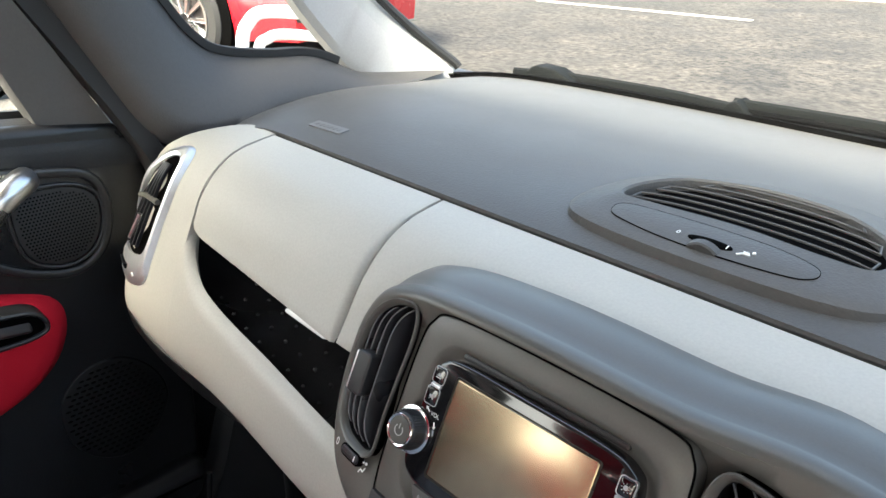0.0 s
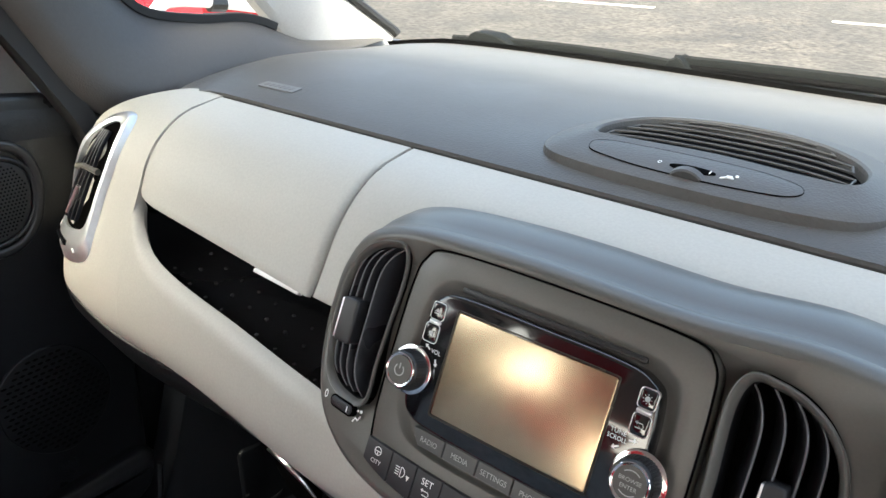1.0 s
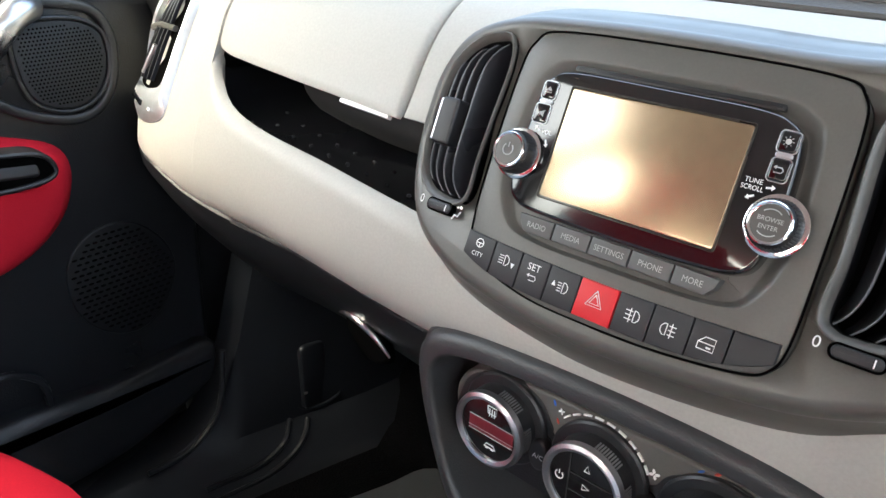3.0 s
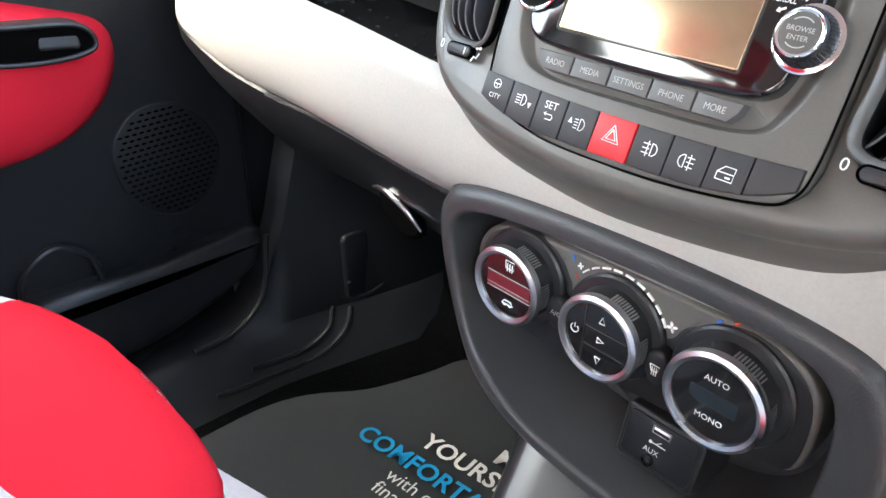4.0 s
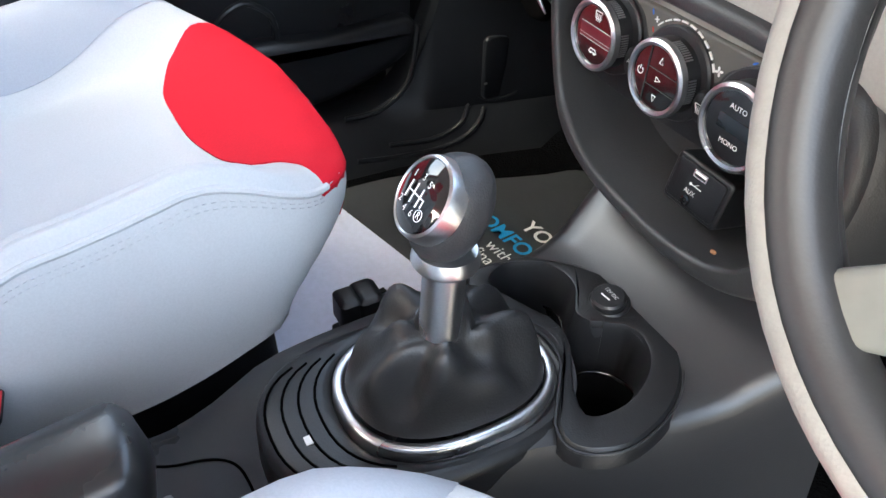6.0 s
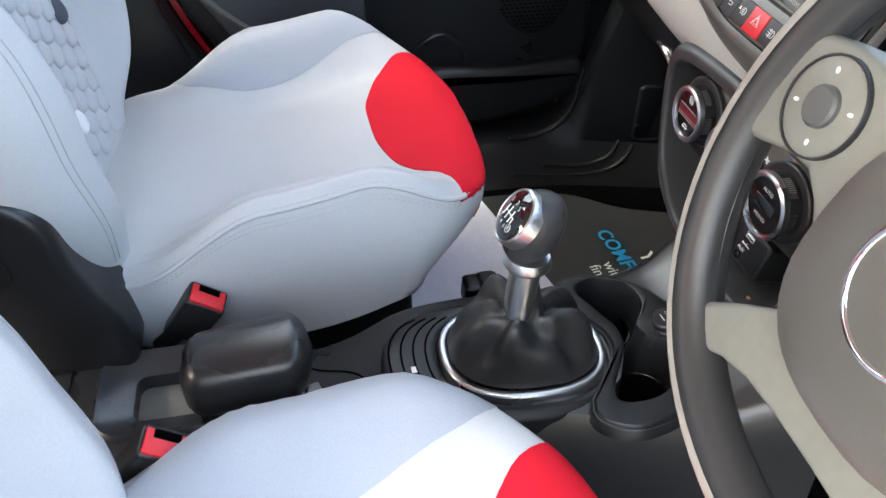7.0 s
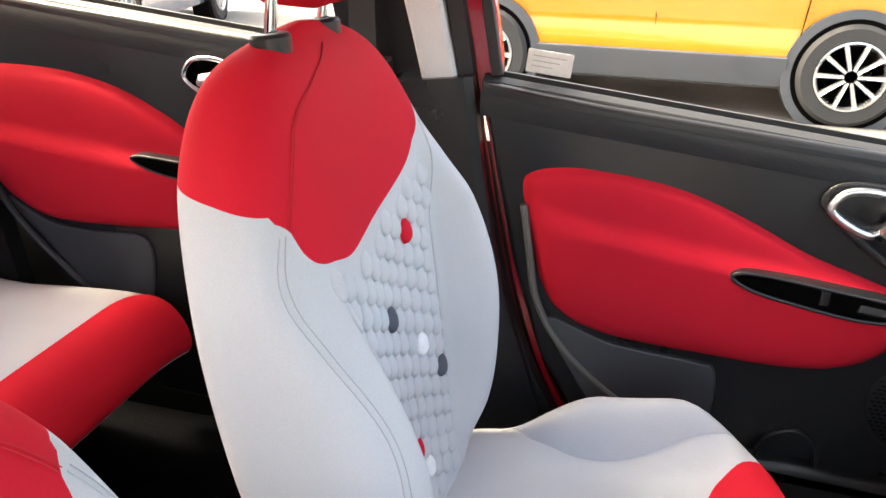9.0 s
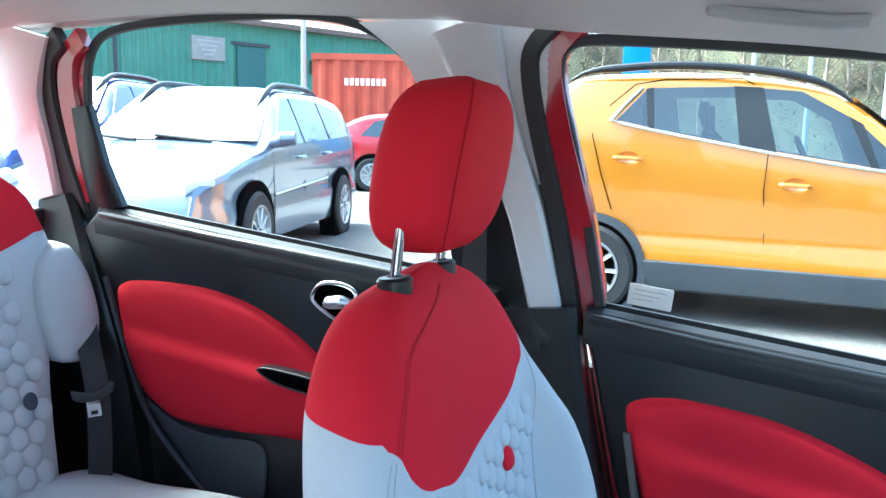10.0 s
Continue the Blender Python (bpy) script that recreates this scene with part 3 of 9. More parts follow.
def stack_vent(outline, side):
    chamfer = [(0.0052, -0.0045), (0.0050, -0.0026), (0.0042, -0.0021), (0.0030, -0.0026), (0.0012, -0.0048), (0.0, -0.0085)]
    vent = link_mesh("air_vent", *sheet([stack_ring(grown(outline, e), d) for e, d in chamfer], wrap_v=True), STACK, stack, "round side vent with upright vanes")
    # Shade deep in the vent is coloured in as a near-black sheet.
    link_mesh("shade_plate", *loft([stack_ring(grown(outline, 0.003), -0.030), stack_ring(grown(outline, 0.003), -0.026)]), GAP_SHADE, vent)
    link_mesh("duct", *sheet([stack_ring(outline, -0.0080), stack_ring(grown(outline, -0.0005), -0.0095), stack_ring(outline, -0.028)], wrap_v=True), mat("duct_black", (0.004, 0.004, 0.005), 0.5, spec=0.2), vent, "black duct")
    for w in ((0.1390, 0.1490, 0.1580, 0.1660) if side < 0 else (0.1310, 0.1420, 0.1530, 0.1630)):
        vs = sorted(p[1] for p in outline if abs(abs(p[0]) - w + 0.012) < 0.007)
        a, b = vs[0] + 0.001, vs[-1] - 0.001
        rows = []
        for q in grid_lin(0, 1, 22):
            v = a + (b - a) * q
            u = side * (w - 0.013 * abs(2 * q - 1) ** 5)
            d = -0.006 + bow(u, v) - 0.006 * abs(2 * q - 1) ** 6
            rows.append([sp(u - 0.0008, v, d - 0.0006), sp(u - 0.0003, v, d), sp(u + 0.0003, v, d), sp(u + 0.0008, v, d - 0.0006), sp(u - side * 0.008 + 0.0008, v, d - 0.019), sp(u - side * 0.008 - 0.0008, v, d - 0.019)])
        vane = link_mesh("vane", *loft(rows), VANE, vent, sharp=60)
        # Thin paler bar drawn as the highlight along the vane's front edge.
        link_mesh("vane_glint", *tube([(np.array(r[1]) + np.array(r[2])) / 2 for r in rows], 0.00055, 6), VANE_GLINT, vane)
    tu = side * 0.1475
    tab = Plane(sp(tu, -0.0375, -0.002 + bow(tu, 0)), sp.u, sp.v)
    link_mesh("vane_tab", *slab(tab, rounded(-0.0125 if side < 0 else -0.008, -0.0165, 0.0030 if side < 0 else 0.004, 0.0165, 0.003), -0.012, 0.004, 0.002), KEY, vent)
    te = -0.0135 if side < 0 else -0.009
    link_mesh("tab_edge", *slab(tab, rounded(te, -0.015, te + 0.0018, 0.015, 0.0008), -0.003, 0.0036, 0.0006), SATIN, vent)
    cu = -0.1345 if side < 0 else 0.1365
    lean = (bow(cu + 0.012, 0) - bow(cu - 0.012, 0)) / 0.024
    wh = Plane(sp(cu, -0.0950, -0.0016 + bow(cu, 0)), sp.u + lean * sp.n, sp.v)
    link_mesh("wheel_slot", *rim(wh, rounded(-0.0135, -0.0046, 0.0135, 0.0046, 0.0045), rounded(-0.0122, -0.0034, 0.0122, 0.0034, 0.0033), -0.004, 0.0002, 0.0002), GAP_SHADE, vent)
    link_mesh("thumb_wheel", *slab(wh, rounded(-0.0121, -0.0033, 0.0121, 0.0033, 0.0032), -0.004, 0.0012, 0.001), KEY, vent)
    lettering("0", wh, -0.0190, 0.001, 0.0085, WHITE, vent, d=0.0008)
    link_mesh("mark", *slab(wh, rounded(0.0072, -0.0022, 0.0080, 0.0022, 0.0002), 0, 0.0016, 0.0002), WHITE, vent)
    sy = Bag().add(*slab(wh, oval(0.0222, 0.0040, 0.0011, 0.0011, 10), 0, 0.0009, 0.0002)).add(*slab(wh, oval(0.0190, 0.0034, 0.0008, 0.0008, 8), 0, 0.0009, 0.0002))
    sy.add(*tube([wh(0.0165, -0.0050, 0.0009), wh(0.0185, -0.0018, 0.0009), wh(0.0212, -0.0026, 0.0009), wh(0.0232, 0.0010, 0.0009)], 0.00055, 6))
    sy.put("air_symbol", WHITE, vent, smooth=False)


stack_vent(v_l, -1)
stack_vent(v_r, 1)

# radio panel, set flush in the surround
raised = spline([(-0.092, -0.055), (-0.0885, -0.006), (-0.080, 0.013), (-0.062, 0.0195), (0.0, 0.0205), (0.066, 0.0190), (0.082, 0.0135), (0.0905, 0.003), (0.0945, -0.05), (0.087, -0.081), (0.068, -0.0945), (0.0, -0.097), (-0.062, -0.0955), (-0.083, -0.083)], 6)
bed = spline([(-0.083, -0.045), (-0.079, -0.006), (-0.072, 0.006), (-0.055, 0.0105), (0.0, 0.0108), (0.055, 0.0103), (0.074, 0.006), (0.0815, -0.004), (0.0855, -0.045), (0.079, -0.078), (0.064, -0.0920), (0.0, -0.0942), (-0.058, -0.0930), (-0.076, -0.079)], 6)
mid = (0.001, -0.042)
pr, rr, br = (by_angle(o, mid, 168) for o in (P_OUT, raised, bed))
rings = [[sp(u, v, d) for u, v in grown(pr, e)] for e, d in ((0.0, -0.02), (0.0, -0.0036), (-0.0004, -0.0028), (-0.0012, -0.0024))]
for q in (0.0, 0.08, 0.2, 0.4, 0.6, 0.8, 0.92, 1.0):
    rings.append([sp(a[0] * (1 - q) + b[0] * q, a[1] * (1 - q) + b[1] * q, -0.0024 - 0.0050 * (3 * q * q - 2 * q ** 3)) for a, b in zip(rr, br)])
rings.append([sp(u, v, -0.0074) for u, v in grown(br, -0.012)])
panel = link_mesh("radio_panel", *loft(rings), STACK, stack, "bronze-grey radio panel dished round the radio", sharp=60)
link_mesh("panel_seam", *tube([sp(u, v, -0.0026) for u, v in grown(P_OUT, 0.0003)], 0.0007, 6, closed=True), GAP_SHADE, panel)
link_mesh("disc_slot", *slab(sp, rounded(-0.063, 0.0120, 0.066, 0.0158, 0.0016), -0.007, -0.0030, 0.0004), BLACK, panel, "thin disc slot")
link_mesh("slot_brush", *slab(sp, rounded(-0.061, 0.0130, 0.064, 0.0144, 0.0006), -0.007, -0.0026, 0.0002), DARK, panel)
bez = spline([(-0.0795, -0.035), (-0.0775, -0.006), (-0.0715, 0.006), (-0.055, 0.0105), (0.0, 0.0108), (0.055, 0.0103), (0.074, 0.006), (0.0815, -0.004), (0.084, -0.035), (0.081, -0.064), (0.072, -0.0755), (0.05, -0.0785), (0.0, -0.0795), (-0.05, -0.0785), (-0.070, -0.0755), (-0.079, -0.064)], 6)
radio = link_mesh("radio_face", *slab(sp, bez, -0.0074, 0.0042, 0.0025, 4), PIANO, stack, "glossy black radio face")
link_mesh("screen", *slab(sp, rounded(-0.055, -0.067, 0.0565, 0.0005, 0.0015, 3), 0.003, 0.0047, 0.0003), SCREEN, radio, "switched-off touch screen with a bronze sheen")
link_mesh("screen_frame", *rim(sp, rounded(-0.0565, -0.0685, 0.058, 0.002, 0.002, 3), rounded(-0.0555, -0.0675, 0.057, 0.001, 0.0016, 3), 0.003, 0.0050, 0.0002), mat("screen_edge", (0.03, 0.025, 0.02), 0.3, 0.5), radio)


KNOBFACE = mat("grey_knob_face", (0.075, 0.073, 0.066), 0.4, var=0.05)


def knob(pl, u, v, parent, caption):
    k = link_mesh("knob", *lathe(pl, [(0.0150, 0.003), (0.0150, 0.0055), (0.0144, 0.0062), (0.0136, 0.0062), (0.0122, 0.0160), (0.0112, 0.0172)], 40, u, v), BLACK, parent, "knurled round knob with chrome rings")
    link_mesh("knob_ring", *lathe(pl, [(0.0152, 0.0045), (0.0162, 0.0048), (0.0162, 0.0062), (0.0150, 0.0066)], 40, u, v), CHROME, k)
    kn = Bag()
    for i in range(44):
        a = 2 * math.pi * i / 44
        q = Plane(pl(u + 0.0134 * math.cos(a), v + 0.0134 * math.sin(a), 0.0075), np.array(pl(math.cos(a + 1.57), math.sin(a + 1.57))) - np.array(pl(0, 0)), pl.n - 0.15 * (np.array(pl(math.cos(a), math.sin(a))) - np.array(pl(0, 0))))
        kn.add(*slab(q, [(-0.0005, 0), (0.0005, 0), (0.0005, 0.0085), (-0.0005, 0.0085)], -0.0003, 0.0005, 0.0001, 1))
    kn.put("knurl", BLACK, k)["kind"] = "stuff"
    link_mesh("top_ring", *lathe(pl, [(0.0113, 0.0168), (0.0112, 0.0179), (0.0107, 0.0183), (0.0099, 0.0178)], 40, u, v), CHROME, k)
    link_mesh("top_disc", *lathe(pl, [(0.0100, 0.0174), (0.0095, 0.0178), (0.0, 0.0181)], 40, u, v), KNOBFACE, k)
    if caption == "power":
        arc = [pl(u + 0.0036 * math.sin(t), v + 0.0036 * math.cos(t), 0.0183) for t in grid_lin(0.7, 5.58, 16)]
        link_mesh("power_symbol", *Bag_of(tube(arc, 0.0004, 6), tube([pl(u, v + 0.001, 0.0183), pl(u, v + 0.0045, 0.0183)], 0.0004, 6)), GREYPRINT, k)
    else:
        lettering("BROWSE", pl, u, v + 0.0015, 0.0033, GREYPRINT, k, d=0.0183)
        lettering("ENTER", pl, u, v - 0.0025, 0.0033, GREYPRINT, k, d=0.0183)
        for s in (1, -1):
            arc = [pl(u + 0.0068 * math.sin(t), v + s * 0.0068 * math.cos(t), 0.0183) for t in grid_lin(-0.7, 0.7, 10)]
            link_mesh("arc_mark", *tube(arc, 0.0003, 6), GREYPRINT, k)


def Bag_of(*meshes):
    b = Bag()
    for m in meshes:
        b.add(*m)
    return b.v, b.f


knob(sp, -0.078, -0.046, radio, "power")
knob(sp, 0.0835, -0.046, radio, "browse")
for side, u0 in ((-1, -0.0708), (1, 0.0752)):
    for j, v0, v1 in ((0, -0.0093, 0.0015), (1, -0.0245, -0.0128)):
        sl = 0.0012 if side < 0 else 0.0
        ko = rounded(u0 - 0.0049 - sl * j, v0, u0 + 0.0049 - sl * 0.5 * j, v1, 0.002)
        k = link_mesh("side_key", *slab(sp, ko, 0.002, 0.0054, 0.001), PIANO, radio)
        link_mesh("key_line", *rim(sp, grown(ko, 0.0006), grown(ko, 0.0001), 0.002, 0.0048, 0.0001), SATIN, radio)
        c = (v0 + v1) / 2
        sy = Bag()
        if side < 0 and j == 0:
            sy.add(*slab(sp, [(u0 - 0.003, c - 0.0005), (u0 + 0.003, c - 0.0005), (u0, c + 0.003)], 0.005, 0.0059, 0.0001)).add(*slab(sp, rounded(u0 - 0.003, c - 0.0024, u0 + 0.003, c - 0.0014, 0.0002), 0.005, 0.0059, 0.0001))
        elif side < 0:
            sy.add(*tube([sp(u0 - 0.003, c - 0.003, 0.0058), sp(u0 + 0.003, c + 0.003, 0.0058)], 0.0003, 6)).add(*slab(sp, [(u0 - 0.003, c - 0.0012), (u0 - 0.001, c - 0.0012), (u0 + 0.0018, c - 0.003), (u0 + 0.0018, c + 0.003), (u0 - 0.001, c + 0.0012), (u0 - 0.003, c + 0.0012)], 0.005, 0.0058, 0.0001))
        elif j == 0:
            sy.add(*slab(sp, oval(u0, c, 0.0021, 0.0021, 14), 0.005, 0.0058, 0.0001))
            for q in range(8):
                a = q * math.pi / 4
                sy.add(*tube([sp(u0 + 0.0028 * math.cos(a), c + 0.0028 * math.sin(a), 0.0058), sp(u0 + 0.004 * math.cos(a), c + 0.004 * math.sin(a), 0.0058)], 0.0003, 6))
        else:
            sy.add(*tube([sp(u0 - 0.003, c - 0.0022, 0.0058), sp(u0 + 0.0022, c - 0.0022, 0.0058), sp(u0 + 0.0034, c - 0.0003, 0.0058), sp(u0 + 0.0022, c + 0.0016, 0.0058), sp(u0 - 0.0024, c + 0.0016, 0.0058)], 0.0004, 6))
            sy.add(*slab(sp, [(u0 - 0.004, c + 0.0016), (u0 - 0.0018, c + 0.0001), (u0 - 0.0018, c + 0.0031)], 0.005, 0.0058, 0.0001))
        sy.v = [tuple(np.array(sp(u0, c, 0.0056)) + 0.72 * (np.array(p) - np.array(sp(u0, c, 0.0056)))) for p in sy.v]
        sy.put("key_symbol", GREYPRINT, k, smooth=False)
    link_mesh("key_bar", *slab(sp, rounded(u0 - 0.0045, -0.0122, u0 + 0.0045, -0.0100, 0.0008), 0.002, 0.0056, 0.0006), SATIN, radio)
lettering("VOL", sp, -0.0641, -0.0294, 0.0040, WHITE, radio, d=0.0043)
lettering("TUNE", sp, 0.0650, -0.0267, 0.0037, WHITE, radio, d=0.0043)
lettering("SCROLL", sp, 0.0652, -0.0304, 0.0037, WHITE, radio, d=0.0043, wide=0.9)
for u, v, t in ((-0.0713, -0.0278, 2.6), (-0.0621, -0.0360, -1.2), (0.0655, -0.0350, 3.6), (0.0743, -0.0283, 0.2)):
    c, s = math.cos(t), math.sin(t)
    link_mesh("arrow_mark", *slab(sp, [(u + c * a - s * b, v + s * a + c * b) for a, b in ((0.0024, 0), (0.0005, 0.0015), (0.0005, 0.0005), (-0.0024, 0.0005), (-0.0024, -0.0005), (0.0005, -0.0005), (0.0005, -0.0015))], 0.003, 0.0046, 0.0001, 1), WHITE, radio, smooth=False)

# soft keys under the screen
for word, a, b in (("RADIO", -0.066, -0.0405), ("MEDIA", -0.0395, -0.0145), ("SETTINGS", -0.0135, 0.0120), ("PHONE", 0.0130, 0.0385), ("MORE", 0.0395, 0.0650)):
    cutl, cutr = (0.006 if word == "RADIO" else 0), (0.006 if word == "MORE" else 0)
    o = [(a, -0.0805), (a + cutl * 0.25, -0.086), (a + cutl, -0.0912), (b - cutr, -0.0912), (b - cutr * 0.25, -0.086), (b, -0.0805)]
    k = link_mesh("soft_key", *slab(sp, o, -0.0074, 0.0004, 0.0007), SOFTKEY, stack)
    lettering(word, sp, (a + b) / 2 + cutl * 0.2 - cutr * 0.2, -0.0862, 0.0050, GREYPRINT, k, d=0.0006, wide=0.9)

# switch row
edges = [-0.0995, -0.0760, -0.0545, -0.0330, -0.0110, 0.0145, 0.0365, 0.0595, 0.0805, 0.1045]
def row_top(u):
    return -0.1015 - 0.0035 * (1 - (u / 0.105) ** 2)
def row_low(u):
    return -0.1275 + 0.012 * (abs(u) / 0.1) ** 4 + 0.001 * (u / 0.1)
switches = []
for i in range(9):
    a, b = edges[i] + 0.0004, edges[i + 1] - 0.0004
    us = grid_lin(a, b, 4)
    o = [(u, row_low(u)) for u in us] + [(u, row_top(u)) for u in us[::-1]]
    m = HAZARD if i == 4 else KEY
    switches.append((link_mesh("switch_key", *slab(sp, o, -0.006, 0.0008 if i != 4 else 0.0014, 0.0006), m, stack, "red hazard switch" if i == 4 else ""), (a + b) / 2))
def sym(k, *meshes):
    b = Bag()
    for m in meshes:
        b.add(*m)
    mid = (np.min(b.v, axis=0) + np.max(b.v, axis=0)) / 2
    b.v = [tuple(mid + (np.array(p) - mid) * 0.82) for p in b.v]
    b.put("switch_symbol", WHITE, switches[k][0], smooth=False)
def line(pts, r=0.00035, d=0.0012):
    return tube([sp(u, v, d) for u, v in pts], r, 6)
def lamp(u, v, s=1):
    o = [(u + s * x, v + y) for x, y in ((0, 0.004), (0.002, 0.0038), (0.0038, 0.002), (0.0042, 0), (0.0038, -0.002), (0.002, -0.0038), (0, -0.004), (0, 0.004))]
    return line(o)
c = switches[0][1]
sym(0, line(oval(c, -0.108, 0.0034, 0.0034, 16) + oval(c, -0.108, 0.0034, 0.0034, 16)[:1]), line([(c - 0.0034, -0.108), (c + 0.0034, -0.108)]), line([(c, -0.108), (c, -0.1112)]))
lettering("CITY", sp, c, -0.1155, 0.0042, WHITE, switches[0][0], d=0.0009)
c = switches[1][1]
sym(1, lamp(c - 0.001, -0.1125), *[line([(c - 0.0065, -0.1095 - 0.002 * q), (c - 0.0025, -0.1095 - 0.002 * q)]) for q in range(4)], slab(sp, [(c + 0.005, -0.113), (c + 0.0085, -0.113), (c + 0.00675, -0.117)], 0, 0.0012, 0.0001))
c = switches[2][1]
lettering("SET", sp, c, -0.1105, 0.0062, WHITE, switches[2][0], d=0.0009)
sym(2, line([(c - 0.002, -0.119), (c + 0.003, -0.119), (c + 0.004, -0.1172), (c + 0.003, -0.1154), (c - 0.003, -0.1154)]), slab(sp, [(c - 0.0045, -0.1154), (c - 0.0025, -0.114), (c - 0.0025, -0.1168)], 0, 0.0012, 0.0001))
c = switches[3][1]
sym(3, lamp(c + 0.0015, -0.1155), *[line([(c - 0.003, -0.1125 - 0.002 * q), (c, -0.1125 - 0.002 * q)]) for q in range(4)], slab(sp, [(c - 0.0085, -0.116), (c - 0.005, -0.116), (c - 0.00675, -0.112)], 0, 0.0012, 0.0001))
c = switches[4][1]
for q in (0.0072, 0.0042):
    tri = [(c, -0.1155 + q), (c - q * 0.9, -0.1155 - q * 0.62), (c + q * 0.9, -0.1155 - q * 0.62), (c, -0.1155 + q)]
    sym(4, line(tri, 0.0004, 0.0018))
c = switches[5][1]
sym(5, lamp(c + 0.0015, -0.1155), line([(c - 0.0015, -0.1105), (c - 0.0015, -0.1205)]), *[line([(c - 0.005, -0.1125 - 0.003 * q), (c, -0.1125 - 0.003 * q)]) for q in range(3)])
c = switches[6][1]
sym(6, lamp(c - 0.0015, -0.1155, -1), line([(c + 0.002, -0.1105), (c + 0.002, -0.1205)]), *[line([(c, -0.1125 - 0.003 * q), (c + 0.005, -0.1125 - 0.003 * q)]) for q in range(3)])
c = switches[7][1]
sym(7, line([(c - 0.006, -0.119), (c - 0.006, -0.1145), (c - 0.002, -0.1105), (c + 0.005, -0.1105), (c + 0.005, -0.119), (c - 0.006, -0.119)]), line([(c - 0.006, -0.1145), (c + 0.005, -0.1145)]), line([(c, -0.117), (c + 0.003, -0.117)], 0.0006))

# side vent at the door end of the fascia, with its chrome ring
ev = thing("door_side_vent", "tall oval side vent in a chrome ring", "air vent", (-0.61, 0.04, 0.87))
def ep(x, z, d=0.0):
    e = 0.002
    nx = (face_y(x + e, z) - face_y(x - e, z)) / (2 * e)
    nz = (face_y(x, z + e) - face_y(x, z - e)) / (2 * e)
    n = np.array((nx, -1, nz))
    n /= np.linalg.norm(n)
    return tuple(np.array((x, face_y(x, z), z)) + n * d)
E_OUT = spline([(-0.553, 0.970), (-0.554, 0.993), (-0.566, 1.003), (-0.590, 0.999), (-0.618, 0.978), (-0.643, 0.94), (-0.658, 0.90), (-0.660, 0.876), (-0.645, 0.858), (-0.615, 0.849), (-0.588, 0.850), (-0.568, 0.861), (-0.564, 0.89), (-0.560, 0.93)], 8)
E_IN = spline([(-0.562, 0.966), (-0.563, 0.986), (-0.573, 0.993), (-0.592, 0.988), (-0.614, 0.969), (-0.634, 0.934), (-0.648, 0.902), (-0.649, 0.893), (-0.636, 0.885), (-0.612, 0.882), (-0.594, 0.883), (-0.580, 0.888), (-0.574, 0.905), (-0.569, 0.935)], 8)
def mix(t):
    return [tuple(np.array(a) * (1 - t) + np.array(b) * t) for a, b in zip(E_OUT, E_IN)]
def wrap(fn, *rings):
    return sheet([[fn(u, v, d) for u, v in o] for o, d in rings], wrap_v=True)
link_mesh("chrome_ring", *wrap(ep, (grown(E_OUT, 0.001), -0.003), (E_OUT, 0.002), (mix(0.3), 0.0065), (mix(0.7), 0.0075), (E_IN, 0.0055), (E_IN, -0.012)), mat("brushed_silver_ring", (0.62, 0.65, 0.68), 0.45, 1.0, var=0.04), ev, "satin chrome ring")
# No hollow here: a near-black plate on the fascia gives the vent's shade.
link_mesh("shade_plate", *loft([[ep(u, v, 0.0034) for u, v in grown(E_IN, 0.001)], [ep(u, v, 0.0030) for u, v in grown(E_IN, 0.001)]]), GAP_SHADE, ev)
for k in range(4):
    f = 0.2 + 0.2 * k
    link_mesh("vane", *tube([ep(curve_at([(0.865, -0.630), (0.93, -0.622), (0.985, -0.592)], z) * (1 - f) + curve_at([(0.865, -0.594), (0.93, -0.582), (0.985, -0.574)], z) * f, z, 0.0052) for z in grid_lin(0.890, 0.984, 12)], 0.0013, 6, up=(0, 1, 0), flat=2.0), VANE, ev)
link_mesh("cross_bar", *tube([ep(-0.626, 0.940, 0.0055), ep(-0.605, 0.946, 0.0055), ep(-0.576, 0.945, 0.0055)], 0.0035, 8), STACK, ev)
link_mesh("vane_tab", *tube([ep(-0.614, 0.895, 0.008), ep(-0.603, 0.925, 0.008)], [0.0022, 0.0026], 8), SATIN, ev)
link_mesh("thumb_wheel", *tube([ep(-0.628, 0.870, 0.0075), ep(-0.604, 0.866, 0.0075)], 0.0034, 8), PIANO, ev)
for u, v in ((-0.645, 0.874), (-0.588, 0.864)):
    link_mesh("mark", *tube([ep(u, v, 0.0082), ep(u + 0.004, v - 0.003, 0.0082)], 0.0012, 6), WHITE, ev)


# ---- climate console ----
cp = Plane((0, -0.040, 0.70), (1, 0, 0), (0, 0.04, 1))
con = thing("climate_console", "black lower console with three chrome-ringed climate dials", "climate console", (0, 0, 0.60))
C_OUT = spline([(-0.152, 0.040), (-0.150, 0.078), (-0.120, 0.096), (-0.04, 0.106), (0.06, 0.110), (0.13, 0.106), (0.165, 0.092), (0.180, 0.055), (0.180, 0.0), (0.165, -0.055), (0.13, -0.090), (0.07, -0.106), (0.0, -0.104), (-0.06, -0.094), (-0.105, -0.070), (-0.130, -0.030)], 6)
C_IN = spline([(-0.135, 0.040), (-0.132, 0.066), (-0.108, 0.080), (-0.04, 0.088), (0.06, 0.091), (0.115, 0.088), (0.140, 0.076), (0.149, 0.050), (0.148, 0.0), (0.136, -0.048), (0.108, -0.075), (0.06, -0.087), (0.0, -0.086), (-0.05, -0.078), (-0.088, -0.058), (-0.116, -0.025)], 6)
rg = [[cp(u, v, -0.06) for u, v in grown(C_OUT, 0.02)], [cp(u, v, -0.012) for u, v in grown(C_OUT, 0.004)]]
